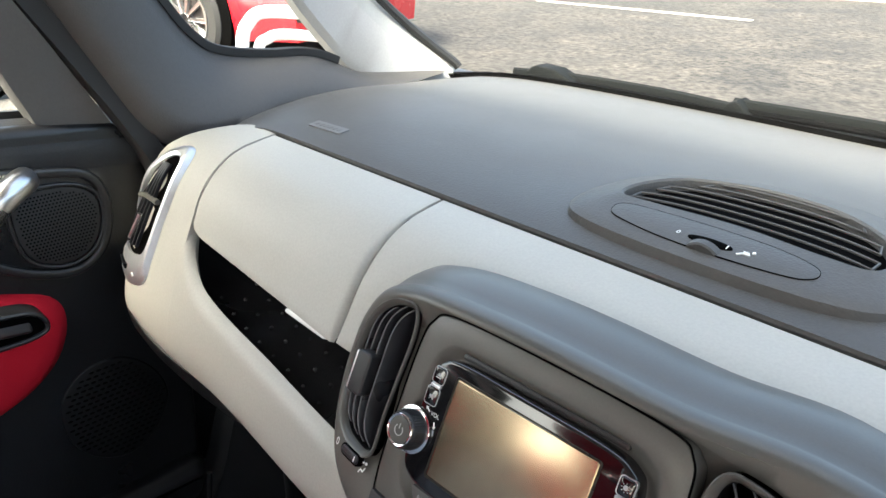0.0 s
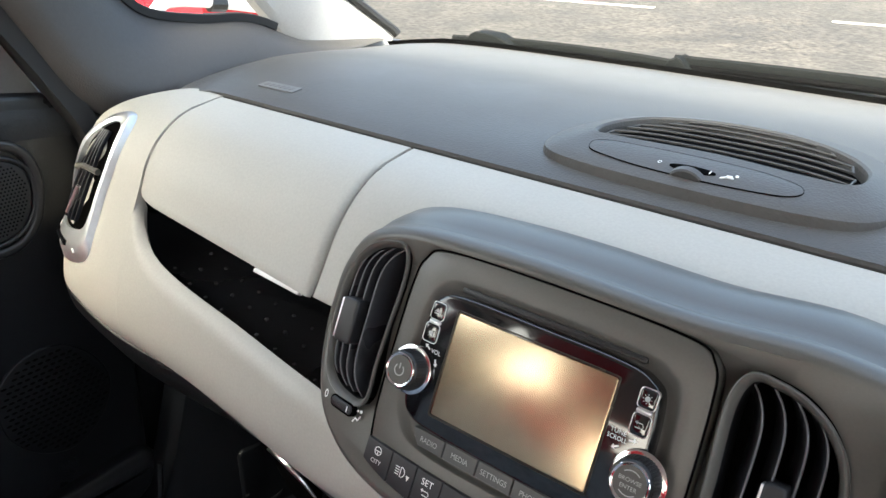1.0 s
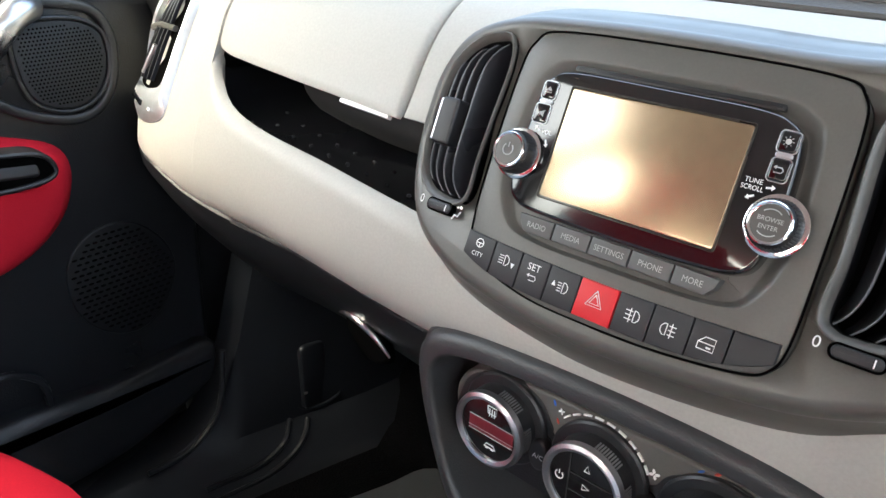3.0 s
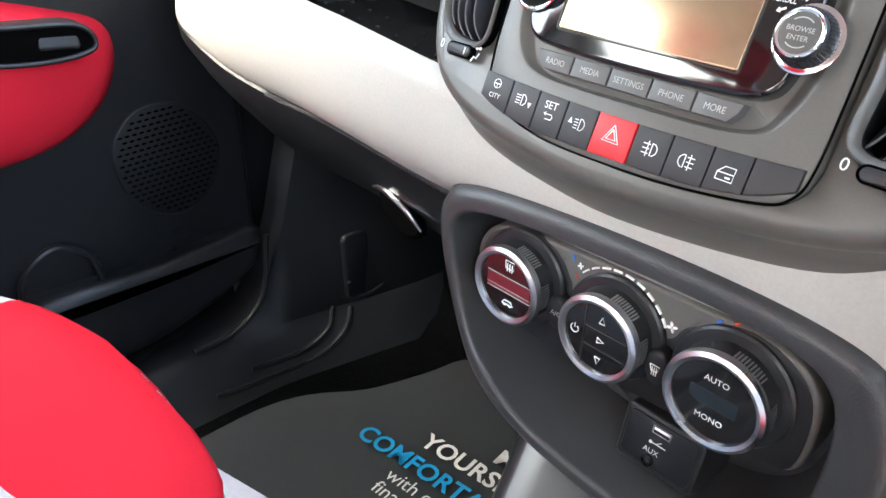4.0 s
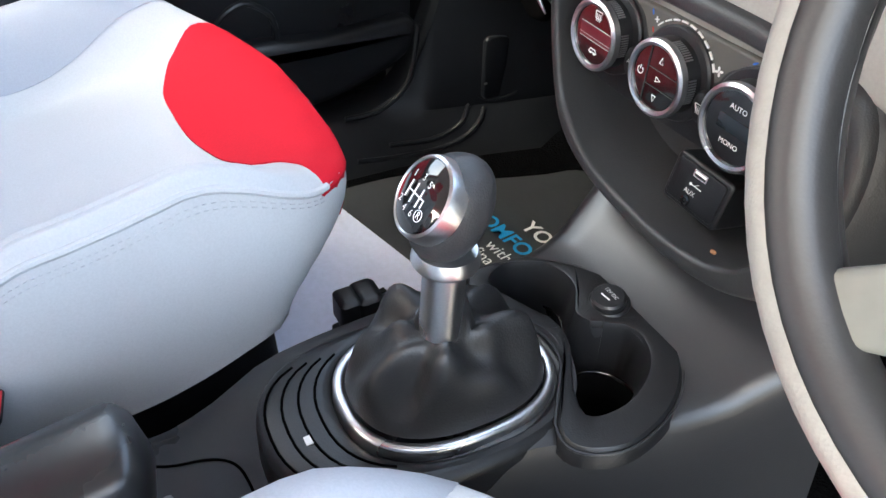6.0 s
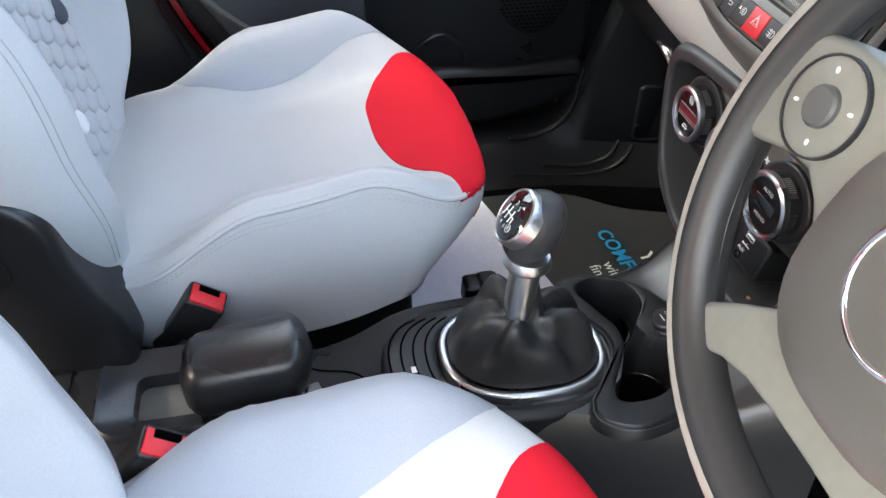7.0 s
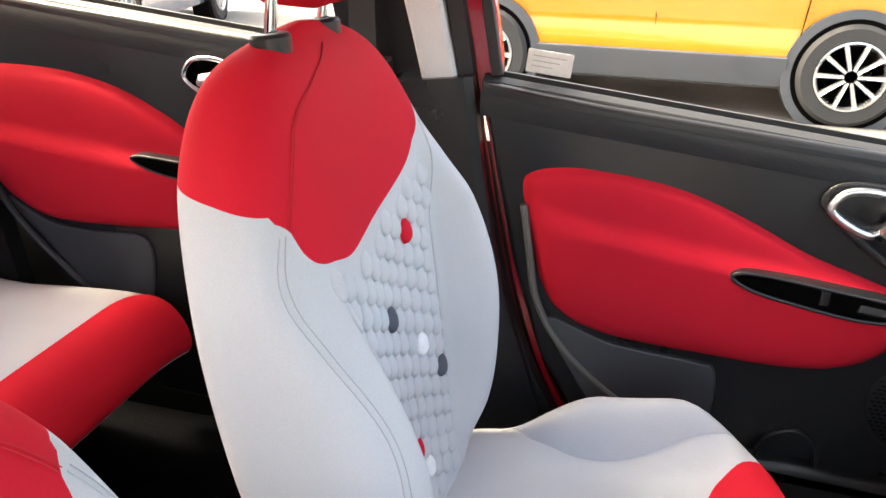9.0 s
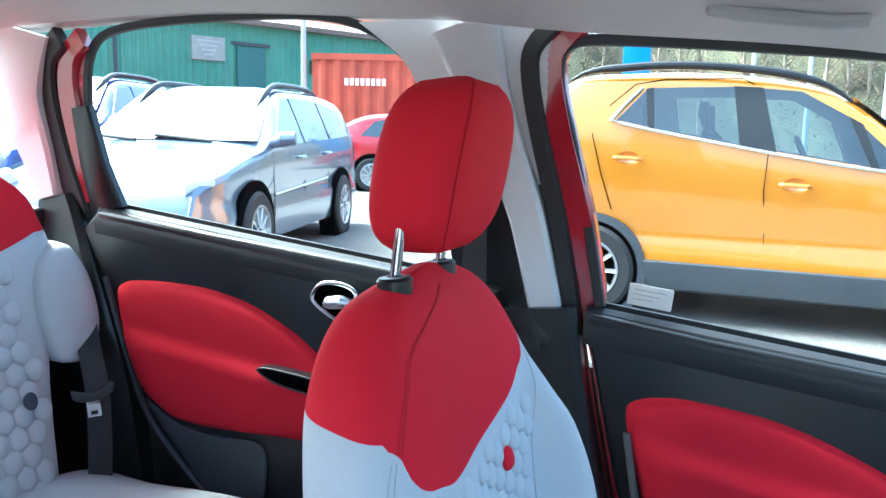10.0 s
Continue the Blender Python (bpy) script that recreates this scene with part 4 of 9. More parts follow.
for k in range(6):
    a = math.pi / 2 * k / 5
    rg.append([cp(u, v, -0.008 + 0.012 * math.sin(a)) for u, v in grown(C_OUT, -0.010 * (1 - math.cos(a)))])
for k in range(5, -1, -1):
    a = math.pi / 2 * k / 5
    rg.append([cp(u, v, -0.002 + 0.006 * math.sin(a)) for u, v in grown(C_IN, 0.004 * (1 - math.cos(a)))])
rg.append([cp(u, v, -0.045) for u, v in grown(C_IN, -0.003)])
rg.append([cp(u, v, -0.075) for u, v in grown(C_IN, -0.012)])
rg.append([cp(u * 0.4, v * 0.4, -0.078) for u, v in C_IN])
link_mesh("console_shell", *sheet(rg, wrap_v=True), FRAME, con, "black grained rounded frame and storage recess")
face = spline([(-0.122, 0.032), (-0.121, 0.056), (-0.100, 0.076), (-0.04, 0.084), (0.06, 0.087), (0.11, 0.084), (0.133, 0.070), (0.139, 0.045), (0.134, 0.012), (0.11, 0.004), (0.04, 0.000), (-0.03, -0.002), (-0.095, 0.000), (-0.117, 0.010)], 6)
cpf = Plane(cp(0, -0.007, -0.012), (1, 0, 0), cp.v)
cface = link_mesh("climate_face", *slab(cpf, face, -0.03, 0.0, 0.004, 4), STACK, con, "bronze-grey climate panel")
def dial(u, v, r, words):
    k = link_mesh("dial", *lathe(cpf, [(r + 0.0065, -0.001), (r + 0.0065, 0.003), (r + 0.0050, 0.0045), (r - 0.001, 0.005), (r - 0.0015, 0.010), (r - 0.002, 0.020), (r - 0.003, 0.021)], 48, u, v), BLACK, con, "black dial in a bright chrome ring")
    link_mesh("dial_ring", *lathe(cpf, [(r - 0.003, 0.017), (r - 0.0005, 0.018), (r, 0.0205), (r - 0.0005, 0.0235), (r - 0.003, 0.0250), (r - 0.0055, 0.0240), (r - 0.0058, 0.0215)], 48, u, v), SATIN, k, "satin chrome ring")
    gl = link_mesh("dial_glass", *lathe(cpf, [(r - 0.0055, 0.0215), (r - 0.0055, 0.0222), (0.0, 0.0226)], 40, u, v), KNOBGLASS, k)
    ridge = Bag()
    for i in range(20):
        a = radians((-18 if i < 10 else 48) + 4 * (i % 10))
        q = Plane(cpf(u + (r - 0.002) * math.cos(a), v + (r - 0.002) * math.sin(a), 0.013), np.array(cpf(math.cos(a + 1.57), math.sin(a + 1.57))) - np.array(cpf(0, 0)), cpf.n)
        ridge.add(*slab(q, [(-0.0006, -0.0035), (0.0006, -0.0035), (0.0006, 0.0035), (-0.0006, 0.0035)], -0.001, 0.0010, 0.0002, 1))
    ridge.put("ridge", SATIN, k)["kind"] = "stuff"
    return k
D1, D2, D3 = dial(-0.073, 0.047, 0.0300, ""), dial(0.006, 0.045, 0.0308, ""), dial(0.088, 0.046, 0.0325, "")
# the panel is glossy black below and behind the dials
link_mesh("lower_face", *slab(cpf, spline([(-0.121, 0.030), (-0.112, 0.062), (-0.095, 0.076), (-0.072, 0.083), (-0.046, 0.076), (-0.034, 0.060), (-0.026, 0.052), (0.03, 0.054), (0.045, 0.056), (0.055, 0.070), (0.085, 0.085), (0.118, 0.078), (0.134, 0.055), (0.132, 0.014), (0.11, 0.006), (0.04, 0.002), (-0.03, 0.0), (-0.095, 0.002), (-0.115, 0.012)], 6), -0.004, 0.0006, 0.0003), BLACK, con)
def dline(pts, r=0.0004, d=0.0229):
    return tube([cpf(u, v, d) for u, v in pts], r, 6)
link_mesh("display", *slab(cpf, rounded(-0.090, 0.0425, -0.0505, 0.0540, 0.001), 0.022, 0.0230, 0.0002), DISPLAYRED, D1, "dim red display strip")
for v in (0.0545, 0.0420, 0.0450):
    link_mesh("rule", *dline([(-0.090, v), (-0.050, v)], 0.0003), GREYPRINT, D1)
link_mesh("demist_symbol", *Bag_of(dline([(-0.074, 0.068), (-0.066, 0.068), (-0.0665, 0.062), (-0.0735, 0.062), (-0.074, 0.068)]), *[dline([(-0.0722 + q * 0.0022, 0.060), (-0.0722 + q * 0.0022, 0.066)]) for q in range(3)]), WHITE, D1)
link_mesh("car_symbol", *Bag_of(dline([(-0.075, 0.033), (-0.073, 0.036), (-0.067, 0.036), (-0.065, 0.033), (-0.075, 0.033)]), dline([(-0.0735, 0.0325), (-0.0715, 0.0325)], 0.0008), dline([(-0.0685, 0.0325), (-0.0665, 0.0325)], 0.0008)), WHITE, D1)
link_mesh("power_symbol", *Bag_of(dline([(-0.011 + 0.003 * math.sin(t), 0.045 + 0.003 * math.cos(t)) for t in grid_lin(0.7, 5.58, 14)]), dline([(-0.011, 0.046), (-0.011, 0.049)])), WHITE, D2)
link_mesh("rule", *Bag_of(dline([(-0.004, 0.022), (-0.004, 0.068)], 0.0005), dline([(-0.003, 0.052), (0.028, 0.052)], 0.0003), dline([(-0.003, 0.038), (0.028, 0.038)], 0.0003)), BLACK, D2)
link_mesh("flow_symbol", *Bag_of(*[dline([(0.009 + x1, c + y1), (0.009 + x2, c + y2), (0.009 + x3, c + y3), (0.009 + x1, c + y1)]) for c, x1, y1, x2, y2, x3, y3 in ((0.060, -0.002, -0.002, 0.002, -0.002, 0, 0.003), (0.045, -0.002, -0.002, -0.002, 0.002, 0.003, 0), (0.030, -0.002, 0.002, 0.002, 0.002, 0, -0.003))]), WHITE, D2)
lettering("AUTO", cpf, 0.088, 0.0605, 0.0056, WHITE, D3, d=0.0228)
lettering("MONO", cpf, 0.088, 0.0335, 0.0056, WHITE, D3, d=0.0228)
link_mesh("display", *slab(cpf, rounded(0.073, 0.0415, 0.103, 0.0525, 0.001), 0.022, 0.0230, 0.0002), mat("dark_display", (0.015, 0.02, 0.025), 0.15), D3)
for u, word in ((-0.0385, "A/C"), (0.0425, "")):
    kk = link_mesh("round_key", *slab(cpf, oval(u, 0.036, 0.0085, 0.013, 24), -0.002, 0.009, 0.003), KEY, con)
    link_mesh("key_well", *rim(cpf, oval(u, 0.036, 0.0100, 0.0145, 24), oval(u, 0.036, 0.0088, 0.0133, 24), -0.002, 0.0008, 0.0004), GAP_SHADE, con)
    if word:
        lettering(word, cpf, u + 0.001, 0.036, 0.0056, WHITE, kk, d=0.0092)
    else:
        link_mesh("screen_symbol", *Bag_of(dline([(u - 0.0035, 0.0385), (u + 0.0035, 0.0385), (u + 0.002, 0.034), (u - 0.002, 0.034), (u - 0.0035, 0.0385)], 0.0004, 0.0094), *[dline([(u - 0.0015 + q * 0.0015, 0.031), (u - 0.0015 + q * 0.0015, 0.037)], 0.0003, 0.0094) for q in range(3)]), WHITE, kk)
for k in range(9):
    a = radians(138 - k * 13)
    a2 = a - radians(9)
    ar = [cpf(0.004 + 0.0395 * math.cos(t), 0.045 + 0.0395 * math.sin(t), 0.0005) for t in (a, (a + a2) / 2, a2)]
    link_mesh("scale_mark", *tube(ar, 0.0007 + 0.00005 * k, 6), WHITE, con)
for u, v, q in ((-0.028, 0.075, 0.0014), (0.044, 0.064, 0.0022)):
    link_mesh("fan_symbol", *Bag_of(*[slab(cpf, oval(u + q * math.cos(t), v + q * math.sin(t), q * 0.8, q * 0.45, 10, turn=t), -0.001, 0.0006, 0.0001) for t in (0.3, 1.87, 3.44, 5.0)]), WHITE, con, smooth=False)
for u, v, m in ((-0.034, 0.079, BLUEPRINT), (-0.030, 0.066, REDPRINT), (0.072, 0.083, BLUEPRINT), (0.082, 0.0865, REDPRINT)):
    link_mesh("temperature_mark", *slab(cpf, oval(u, v, 0.0024, 0.0008, 10, turn=0.6 if u > 0 else -1.2), -0.001, 0.0005, 0.0001), m, con)
# socket block in the recess
ub = Plane((0.045, -0.016, 0.650), (1, 0, 0), (0, 0.25, 1))
usb = link_mesh("socket_block", *slab(ub, rounded(-0.031, -0.023, 0.031, 0.021, 0.005), -0.05, 0.0, 0.003), BLACK, con, "black block with USB and audio sockets")
link_mesh("socket_face", *slab(ub, rounded(-0.027, -0.019, 0.027, 0.017, 0.004), 0.0, 0.0014, 0.001), DARK, usb)
link_mesh("usb_port", *rim(ub, rounded(-0.0075, 0.008, 0.0075, 0.0145, 0.001), rounded(-0.006, 0.0092, 0.006, 0.0133, 0.0006), 0.0, 0.0022, 0.0004), CHROME, usb)
link_mesh("usb_tongue", *slab(ub, rounded(-0.006, 0.0112, 0.006, 0.0132, 0.0004), 0, 0.0018, 0.0002), WHITE, usb)
link_mesh("usb_symbol", *Bag_of(tube([ub(-0.006, 0.001, 0.0017), ub(0.006, 0.001, 0.0017)], 0.0004, 6), tube([ub(-0.002, 0.001, 0.0017), ub(0.002, 0.004, 0.0017)], 0.0003, 6), slab(ub, oval(-0.006, 0.001, 0.0013, 0.0013, 10), 0.001, 0.0018, 0.0001)), WHITE, usb)
lettering("AUX", ub, -0.004, -0.0060, 0.0058, WHITE, usb, d=0.0015)
link_mesh("aux_jack", *lathe(ub, [(0.0045, 0.001), (0.0045, 0.003), (0.0025, 0.0034), (0.0022, 0.001)], 20, -0.004, -0.0135), PIANO, usb)
link_mesh("crumb", *slab(Plane((0.088, -0.028, 0.6185), (1, 0, 0), (0, 1, 0.1)), oval(0, 0, 0.003, 0.0022, 8), 0, 0.0015, 0.0006), mat("crumb_tan", (0.4, 0.2, 0.1), 0.8), con)

# lower dash under the band, with the glovebox latch
low = thing("lower_dashboard", "black lower dashboard panel with a satin glovebox latch", "dashboard", (-0.3, 0.1, 0.6))
rows = []
for x in grid_lin(-0.655, -0.14, 30):
    zt = low_edge(x) + 0.004
    y0 = face_y(x, zt) + 0.004
    rows.append([(x, y0 + 0.004, zt + 0.006), (x, y0 - 0.004, zt - 0.004), (x, y0 - 0.002, zt - 0.022), (x, y0 + 0.02, zt - 0.06), (x, y0 + 0.06, zt - 0.11), (x, y0 + 0.14, zt - 0.15), (x, y0 + 0.35, zt - 0.17)])
link_mesh("knee_panel", *sheet(rows), DARK, low, "black grained panel")
arc = [tuple(p) for p in spline([(-0.352, 0.050, 0.6835), (-0.335, 0.047, 0.6885), (-0.315, 0.045, 0.6880), (-0.295, 0.046, 0.6790), (-0.277, 0.050, 0.6600)], 6, closed=False)]
link_mesh("latch", *tube(arc, [0.0008 + 0.0030 * math.sin(math.pi * (k + 0.5) / len(arc)) for k in range(len(arc))], 10), SATIN, low, "thin satin glovebox latch")
gl = Plane((-0.318, 0.052, 0.672), (1, 0, -0.1), (0, 0.5, 1))
# Dark slab put under the latch as the shade of its recess.
link_mesh("latch_shade", *slab(gl, spline([(-0.034, 0.014), (-0.01, 0.018), (0.026, 0.006), (0.042, -0.012), (0.02, -0.022), (-0.02, -0.008)], 5), -0.012, 0.0, 0.004), GAP_SHADE, low)
lip = []
for x in grid_lin(-0.48, -0.19, 30):
    zt = low_edge(x) + 0.002
    lip.append((x, face_y(x, zt) + 0.003, zt - 0.004))
link_mesh("grained_lip", *tube(lip, 0.0065, 8), mat("coarse_grained_plastic", (0.016, 0.017, 0.019), 0.5, var=0.2, grain=260, bump=0.45, spec=0.4), low, "coarse-grained lip under the band")

# driver's side of the dashboard
right = thing("instrument_hood", "charcoal instrument hood behind the steering wheel", "dashboard", (0.38, 0.1, 0.9))
rows = []
for k in range(25):
    t = math.pi * k / 24
    x, z = 0.40 - 0.205 * math.cos(t) ** 1, 0.93 + 0.155 * math.sin(t) ** 0.7
    rows.append([(x, 0.20, z - 0.01), (x, 0.06, z), (x, -0.01, z - 0.004), (0.40 + (x - 0.40) * 0.93, -0.012, 0.93 + (z - 0.93) * 0.92), (0.40 + (x - 0.40) * 0.9, 0.10, 0.93 + (z - 0.93) * 0.88)])
link_mesh("hood", *sheet(rows), STACK, right)
link_mesh("cluster_face", *slab(Plane((0.40, 0.09, 0.95), (1, 0, 0), (0, 0.3, 1)), rounded(-0.18, -0.06, 0.18, 0.11, 0.05), -0.01, 0.0, 0.002), PIANO, right)
link_mesh("knee_panel", *sheet([[(x, 0.0, low_edge(x) + 0.01), (x, -0.005, low_edge(x) - 0.03), (x, 0.08, 0.62), (x, 0.20, 0.55)] for x in grid_lin(0.16, 0.78, 20)]), DARK, right)


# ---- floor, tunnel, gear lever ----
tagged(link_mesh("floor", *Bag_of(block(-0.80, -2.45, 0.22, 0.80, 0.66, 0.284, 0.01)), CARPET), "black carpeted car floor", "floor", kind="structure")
tunnel = thing("centre_console", "black centre console with cup holders and gear gaiter", "centre console", (0.03, -0.4, 0.30))
rows = []
for y in grid_lin(0.02, -1.05, 54):
    top = curve_at([(-0.02, 0.598), (0.04, 0.560), (0.07, 0.542), (0.18, 0.536), (0.23, 0.542), (0.36, 0.535), (0.42, 0.50), (0.47, 0.485), (0.56, 0.505), (0.70, 0.512), (1.05, 0.50)], -y)
    wl = curve_at([(-0.02, -0.095), (0.08, -0.066), (0.2, -0.055), (0.34, -0.052), (0.42, -0.055), (0.55, -0.058), (1.05, -0.06)], -y)
    wr = curve_at([(-0.02, 0.20), (0.08, 0.172), (0.2, 0.142), (0.34, 0.122), (0.42, 0.118), (1.05, 0.13)], -y)
    sec = [(wl - 0.008, y, 0.30), (wl - 0.006, y, 0.42), (wl - 0.006, y, top - 0.05), (wl, y, top - 0.016), (wl + 0.005, y, top - 0.005), (wl + 0.016, y, top)]
    sec += [(wl + 0.016 + (wr - wl - 0.032) * s, y, top) for s in grid_lin(0, 1, 10)[1:-1]]
    sec += [(wr - 0.016, y, top), (wr - 0.005, y, top - 0.005), (wr, y, top - 0.016), (wr + 0.006, y, top - 0.05), (wr + 0.022, y, 0.42), (wr + 0.03, y, 0.30)]
    rows.append(sec)
shell = link_mesh("console_body", *loft([r for r in rows]), CONSOLE, tunnel, "black grained console body", sharp=50)
# cup holders
zc = Plane((0, 0, 0.537), (1, 0, 0), (0, 1, 0))
CUPS = spline([(-0.034, -0.159), (-0.045, -0.135), (-0.036, -0.108), (-0.016, -0.095), (0.006, -0.095), (0.021, -0.104), (0.036, -0.114), (0.054, -0.107), (0.064, -0.089), (0.082, -0.081), (0.104, -0.088), (0.122, -0.107), (0.134, -0.135), (0.133, -0.165), (0.116, -0.173), (0.098, -0.155), (0.071, -0.141), (0.044, -0.134), (0.016, -0.141), (-0.009, -0.157)], 6)
TRAY_OUT = spline([(-0.051, -0.166), (-0.048, -0.128), (-0.027, -0.090), (0.005, -0.064), (0.043, -0.048), (0.085, -0.051), (0.121, -0.068), (0.147, -0.094), (0.163, -0.128), (0.167, -0.166), (0.150, -0.196), (0.120, -0.193), (0.085, -0.160), (0.045, -0.151), (0.000, -0.176), (-0.030, -0.184)], 8)


opening(shell, zc, CUPS, -0.14, 0.10, False)
ti, to = by_angle(CUPS, (0.045, -0.124)), by_angle(TRAY_OUT, (0.045, -0.124))
cup_rings = [[zc(u, v, -0.010) for u, v in grown(to, 0.004)], [zc(u, v, 0.004) for u, v in to], [zc(u, v, 0.0075) for u, v in grown(to, -0.003)]]
cup_rings += [[zc(u, v, d) for u, v in grown(ti, e)] for e, d in ((0.004, 0.0075), (0.0015, 0.0065), (0.0, 0.003), (-0.003, -0.02), (-0.007, -0.075))]
cups = link_mesh("cup_tray", *sheet(cup_rings, wrap_v=True), BLACK, tunnel, "black double cup holder in a broad tray")
link_mesh("tray_edge", *tube([zc(u, v, 0.0045) for u, v in grown(to, 0.0012)], 0.0012, 6, closed=True), CONSOLE, tunnel)
# Cup floor coloured near black for the shade down in the holders.
link_mesh("cup_bottom", *loft([[zc(u, v, -0.075) for u, v in grown(CUPS, -0.007)], [zc(u, v, -0.073) for u, v in grown(CUPS, -0.009)]]), GAP_SHADE, cups)
for cx, cy in ((-0.008, -0.131), (0.098, -0.125)):
    link_mesh("cup_ring", *rim(zc, oval(cx, cy, 0.036, 0.034, 36), oval(cx, cy, 0.0335, 0.0315, 36), -0.074, -0.040, 0.002), PIANO, cups)
sockp = Plane((0.040, -0.081, 0.543), (1, 0, 0), (0, 1, 0.15))
sock = link_mesh("power_socket", *lathe(sockp, [(0.019, -0.01), (0.019, 0.002), (0.017, 0.004), (0.0155, 0.004), (0.0155, 0.009), (0.0135, 0.011)], 32), BLACK, tunnel, "round 12 volt socket cap")
lettering("12V DC", sockp, 0.0, 0.003, 0.0050, WHITE, sock, d=0.0114)
link_mesh("key_mark", *tube([sockp(-0.005, -0.004, 0.0115), sockp(0.005, -0.003, 0.0115)], 0.0007, 6), WHITE, sock)
# gaiter and ring
gp = Plane((0.050, -0.249, 0.543), (1, 0, 0), (0, 1, -0.06))
ring_o = oval(0, 0, 0.067, 0.089, 48, 0.82)
link_mesh("gaiter_ring", *rim(gp, ring_o, grown(ring_o, -0.009), -0.02, 0.009, 0.004, 4), SATIN, tunnel, "satin silver gaiter ring")
base_o = [(u, v - 0.042 * ease(0.02, -0.08, v)) for u, v in grown(ring_o, 0.018)]
base = rim(gp, base_o, grown(ring_o, -0.001), -0.045, 0.002, 0.012, 5)
link_mesh("gaiter_base", *base, BLACK, tunnel)
for k in range(4):
    e = 0.010 + 0.013 * k
    link_mesh("base_groove", *tube([gp(u, v - e * ease(0.02, -0.08, v), 0.0022 - 0.00002 * k) for u, v in [grown(ring_o, 0.004)[i] for i in range(29, 44)]], 0.0011, 6), GAP_SHADE, tunnel)
link_mesh("base_mark", *slab(Plane(gp(0.012, -0.118, 0.0022), (1, 0, 0), (0, 1, 0)), rounded(-0.004, -0.003, 0.004, 0.003, 0.0008), 0, 0.0006, 0.0002), WHITE, tunnel)
gearx, geary = 0.064, -0.265
rings = []
for k in range(15):
    t = k / 14
    s = (1 - t) ** 1.05
    r = []
    for j in range(64):
        a = 2 * math.pi * j / 64
        u0, v0 = 0.058 * math.copysign(abs(math.cos(a)) ** 0.85, math.cos(a)), 0.080 * math.copysign(abs(math.sin(a)) ** 0.85, math.sin(a))
        fold = 0.011 * math.sin(math.pi * min(t * 1.15, 1)) * (math.sin(5 * a + 1.2 + 3.5 * t) + 0.6 * math.sin(8 * a - 4 * t + 0.5) + 0.5 * math.sin(3 * a + 7 * t))
        bl = 1.0 + 0.10 * math.sin(math.pi * t) + fold * 6
        h = 0.010 + 0.070 * math.sin(math.pi / 2 * min(t * 1.25, 1)) + 0.036 * ease(0.86, 1.0, t) + fold * 0.8
        cu, cv = (gearx - 0.050) * t, (geary + 0.249) * t
        q = 0.20 + 0.80 * s
        r.append(gp(cu + u0 * q * bl, cv + v0 * (0.15 + 0.85 * s) * bl, h))
    rings.append(r)
gait = link_mesh("gaiter", *loft(rings), LEATHER, tunnel, "folded black leather gaiter", sharp=80)
# gear lever
lever = thing("gear_lever", "gear lever with a silver shaft and glossy shift plate", "gear lever", (gearx, geary, 0.63))
lp = Plane((gearx + 0.003, geary, 0.610), (1, 0, 0), (0, 1, -0.05))
link_mesh("shaft", *lathe(lp, [(0.0160, 0.0), (0.0158, 0.010), (0.0150, 0.012), (0.0148, 0.072), (0.013, 0.078)], 32), SATIN, lever, "satin silver shaft")
link_mesh("shaft_foot", *lathe(lp, [(0.022, -0.02), (0.020, 0.0), (0.0165, 0.012), (0.016, 0.013)], 32), LEATHER, lever)
link_mesh("catch", *slab(Plane(lp(-0.0175, -0.004, 0.012), (0, 1, 0), (0, 0, 1)), oval(0, 0, 0.005, 0.007, 16), -0.003, 0.003, 0.002), SATIN, lever)
link_mesh("collar", *lathe(lp, [(0.013, 0.0735), (0.0215, 0.0755), (0.0232, 0.0780), (0.0230, 0.0810), (0.0205, 0.087)], 36), SATIN, lever, "satin silver collar")
rings = []
for k in range(21):
    t = -math.pi / 2 + math.pi * k / 20
    w = math.cos(t)
    pear = 1.0 + 0.10 * math.sin(t)
    rings.append([(gearx + 0.0265 * pear * w ** 0.75 * math.cos(a), geary + 0.007 + 0.0280 * pear * w ** 0.75 * math.sin(a) + 0.006 * math.sin(t), 0.7245 + 0.0345 * math.sin(t)) for a in [2 * math.pi * j / 40 for j in range(40)]])
knobm = link_mesh("knob", *loft(rings), mat("matt_knob_leather", (0.035, 0.035, 0.037), 0.48, var=0.15, grain=600, bump=0.15, spec=0.4), lever, "dark leather-look knob", sharp=80)
# shift plate facing up and back
fx = np.array((-0.05, -0.80, 0.60))
fx /= np.linalg.norm(fx)
fp = Plane(np.array((gearx, geary + 0.005, 0.7285)) + 0.0200 * fx, (1, 0, 0.083), np.cross(fx, (1, 0, 0.083)))
link_mesh("plate_ring", *lathe(fp, [(0.0285, -0.012), (0.0278, -0.004), (0.0265, 0.000), (0.0248, 0.0012), (0.0238, 0.0)], 48), SATIN, knobm, "bright ring round the shift plate")
plate = link_mesh("shift_plate", *lathe(fp, [(0.0244, -0.006), (0.0240, 0.0005), (0.0192, 0.0030), (0.0115, 0.0050), (0.0, 0.0058)], 40), KNOBGLASS, knobm, "domed glossy black shift plate")
def dome(u, v):
    return 0.0063 - 6.6 * (u * u + v * v)
for word, u, v in (("1", -0.0105, 0.0095), ("3", 0.0, 0.0112), ("5", 0.0078, 0.0098), ("2", -0.0115, -0.0085), ("4", -0.003, -0.0112), ("6", 0.005, -0.0112), ("R", 0.0118, -0.0092)):
    lettering(word, fp, u, v, 0.0066, WHITE, plate, d=dome(u, v))
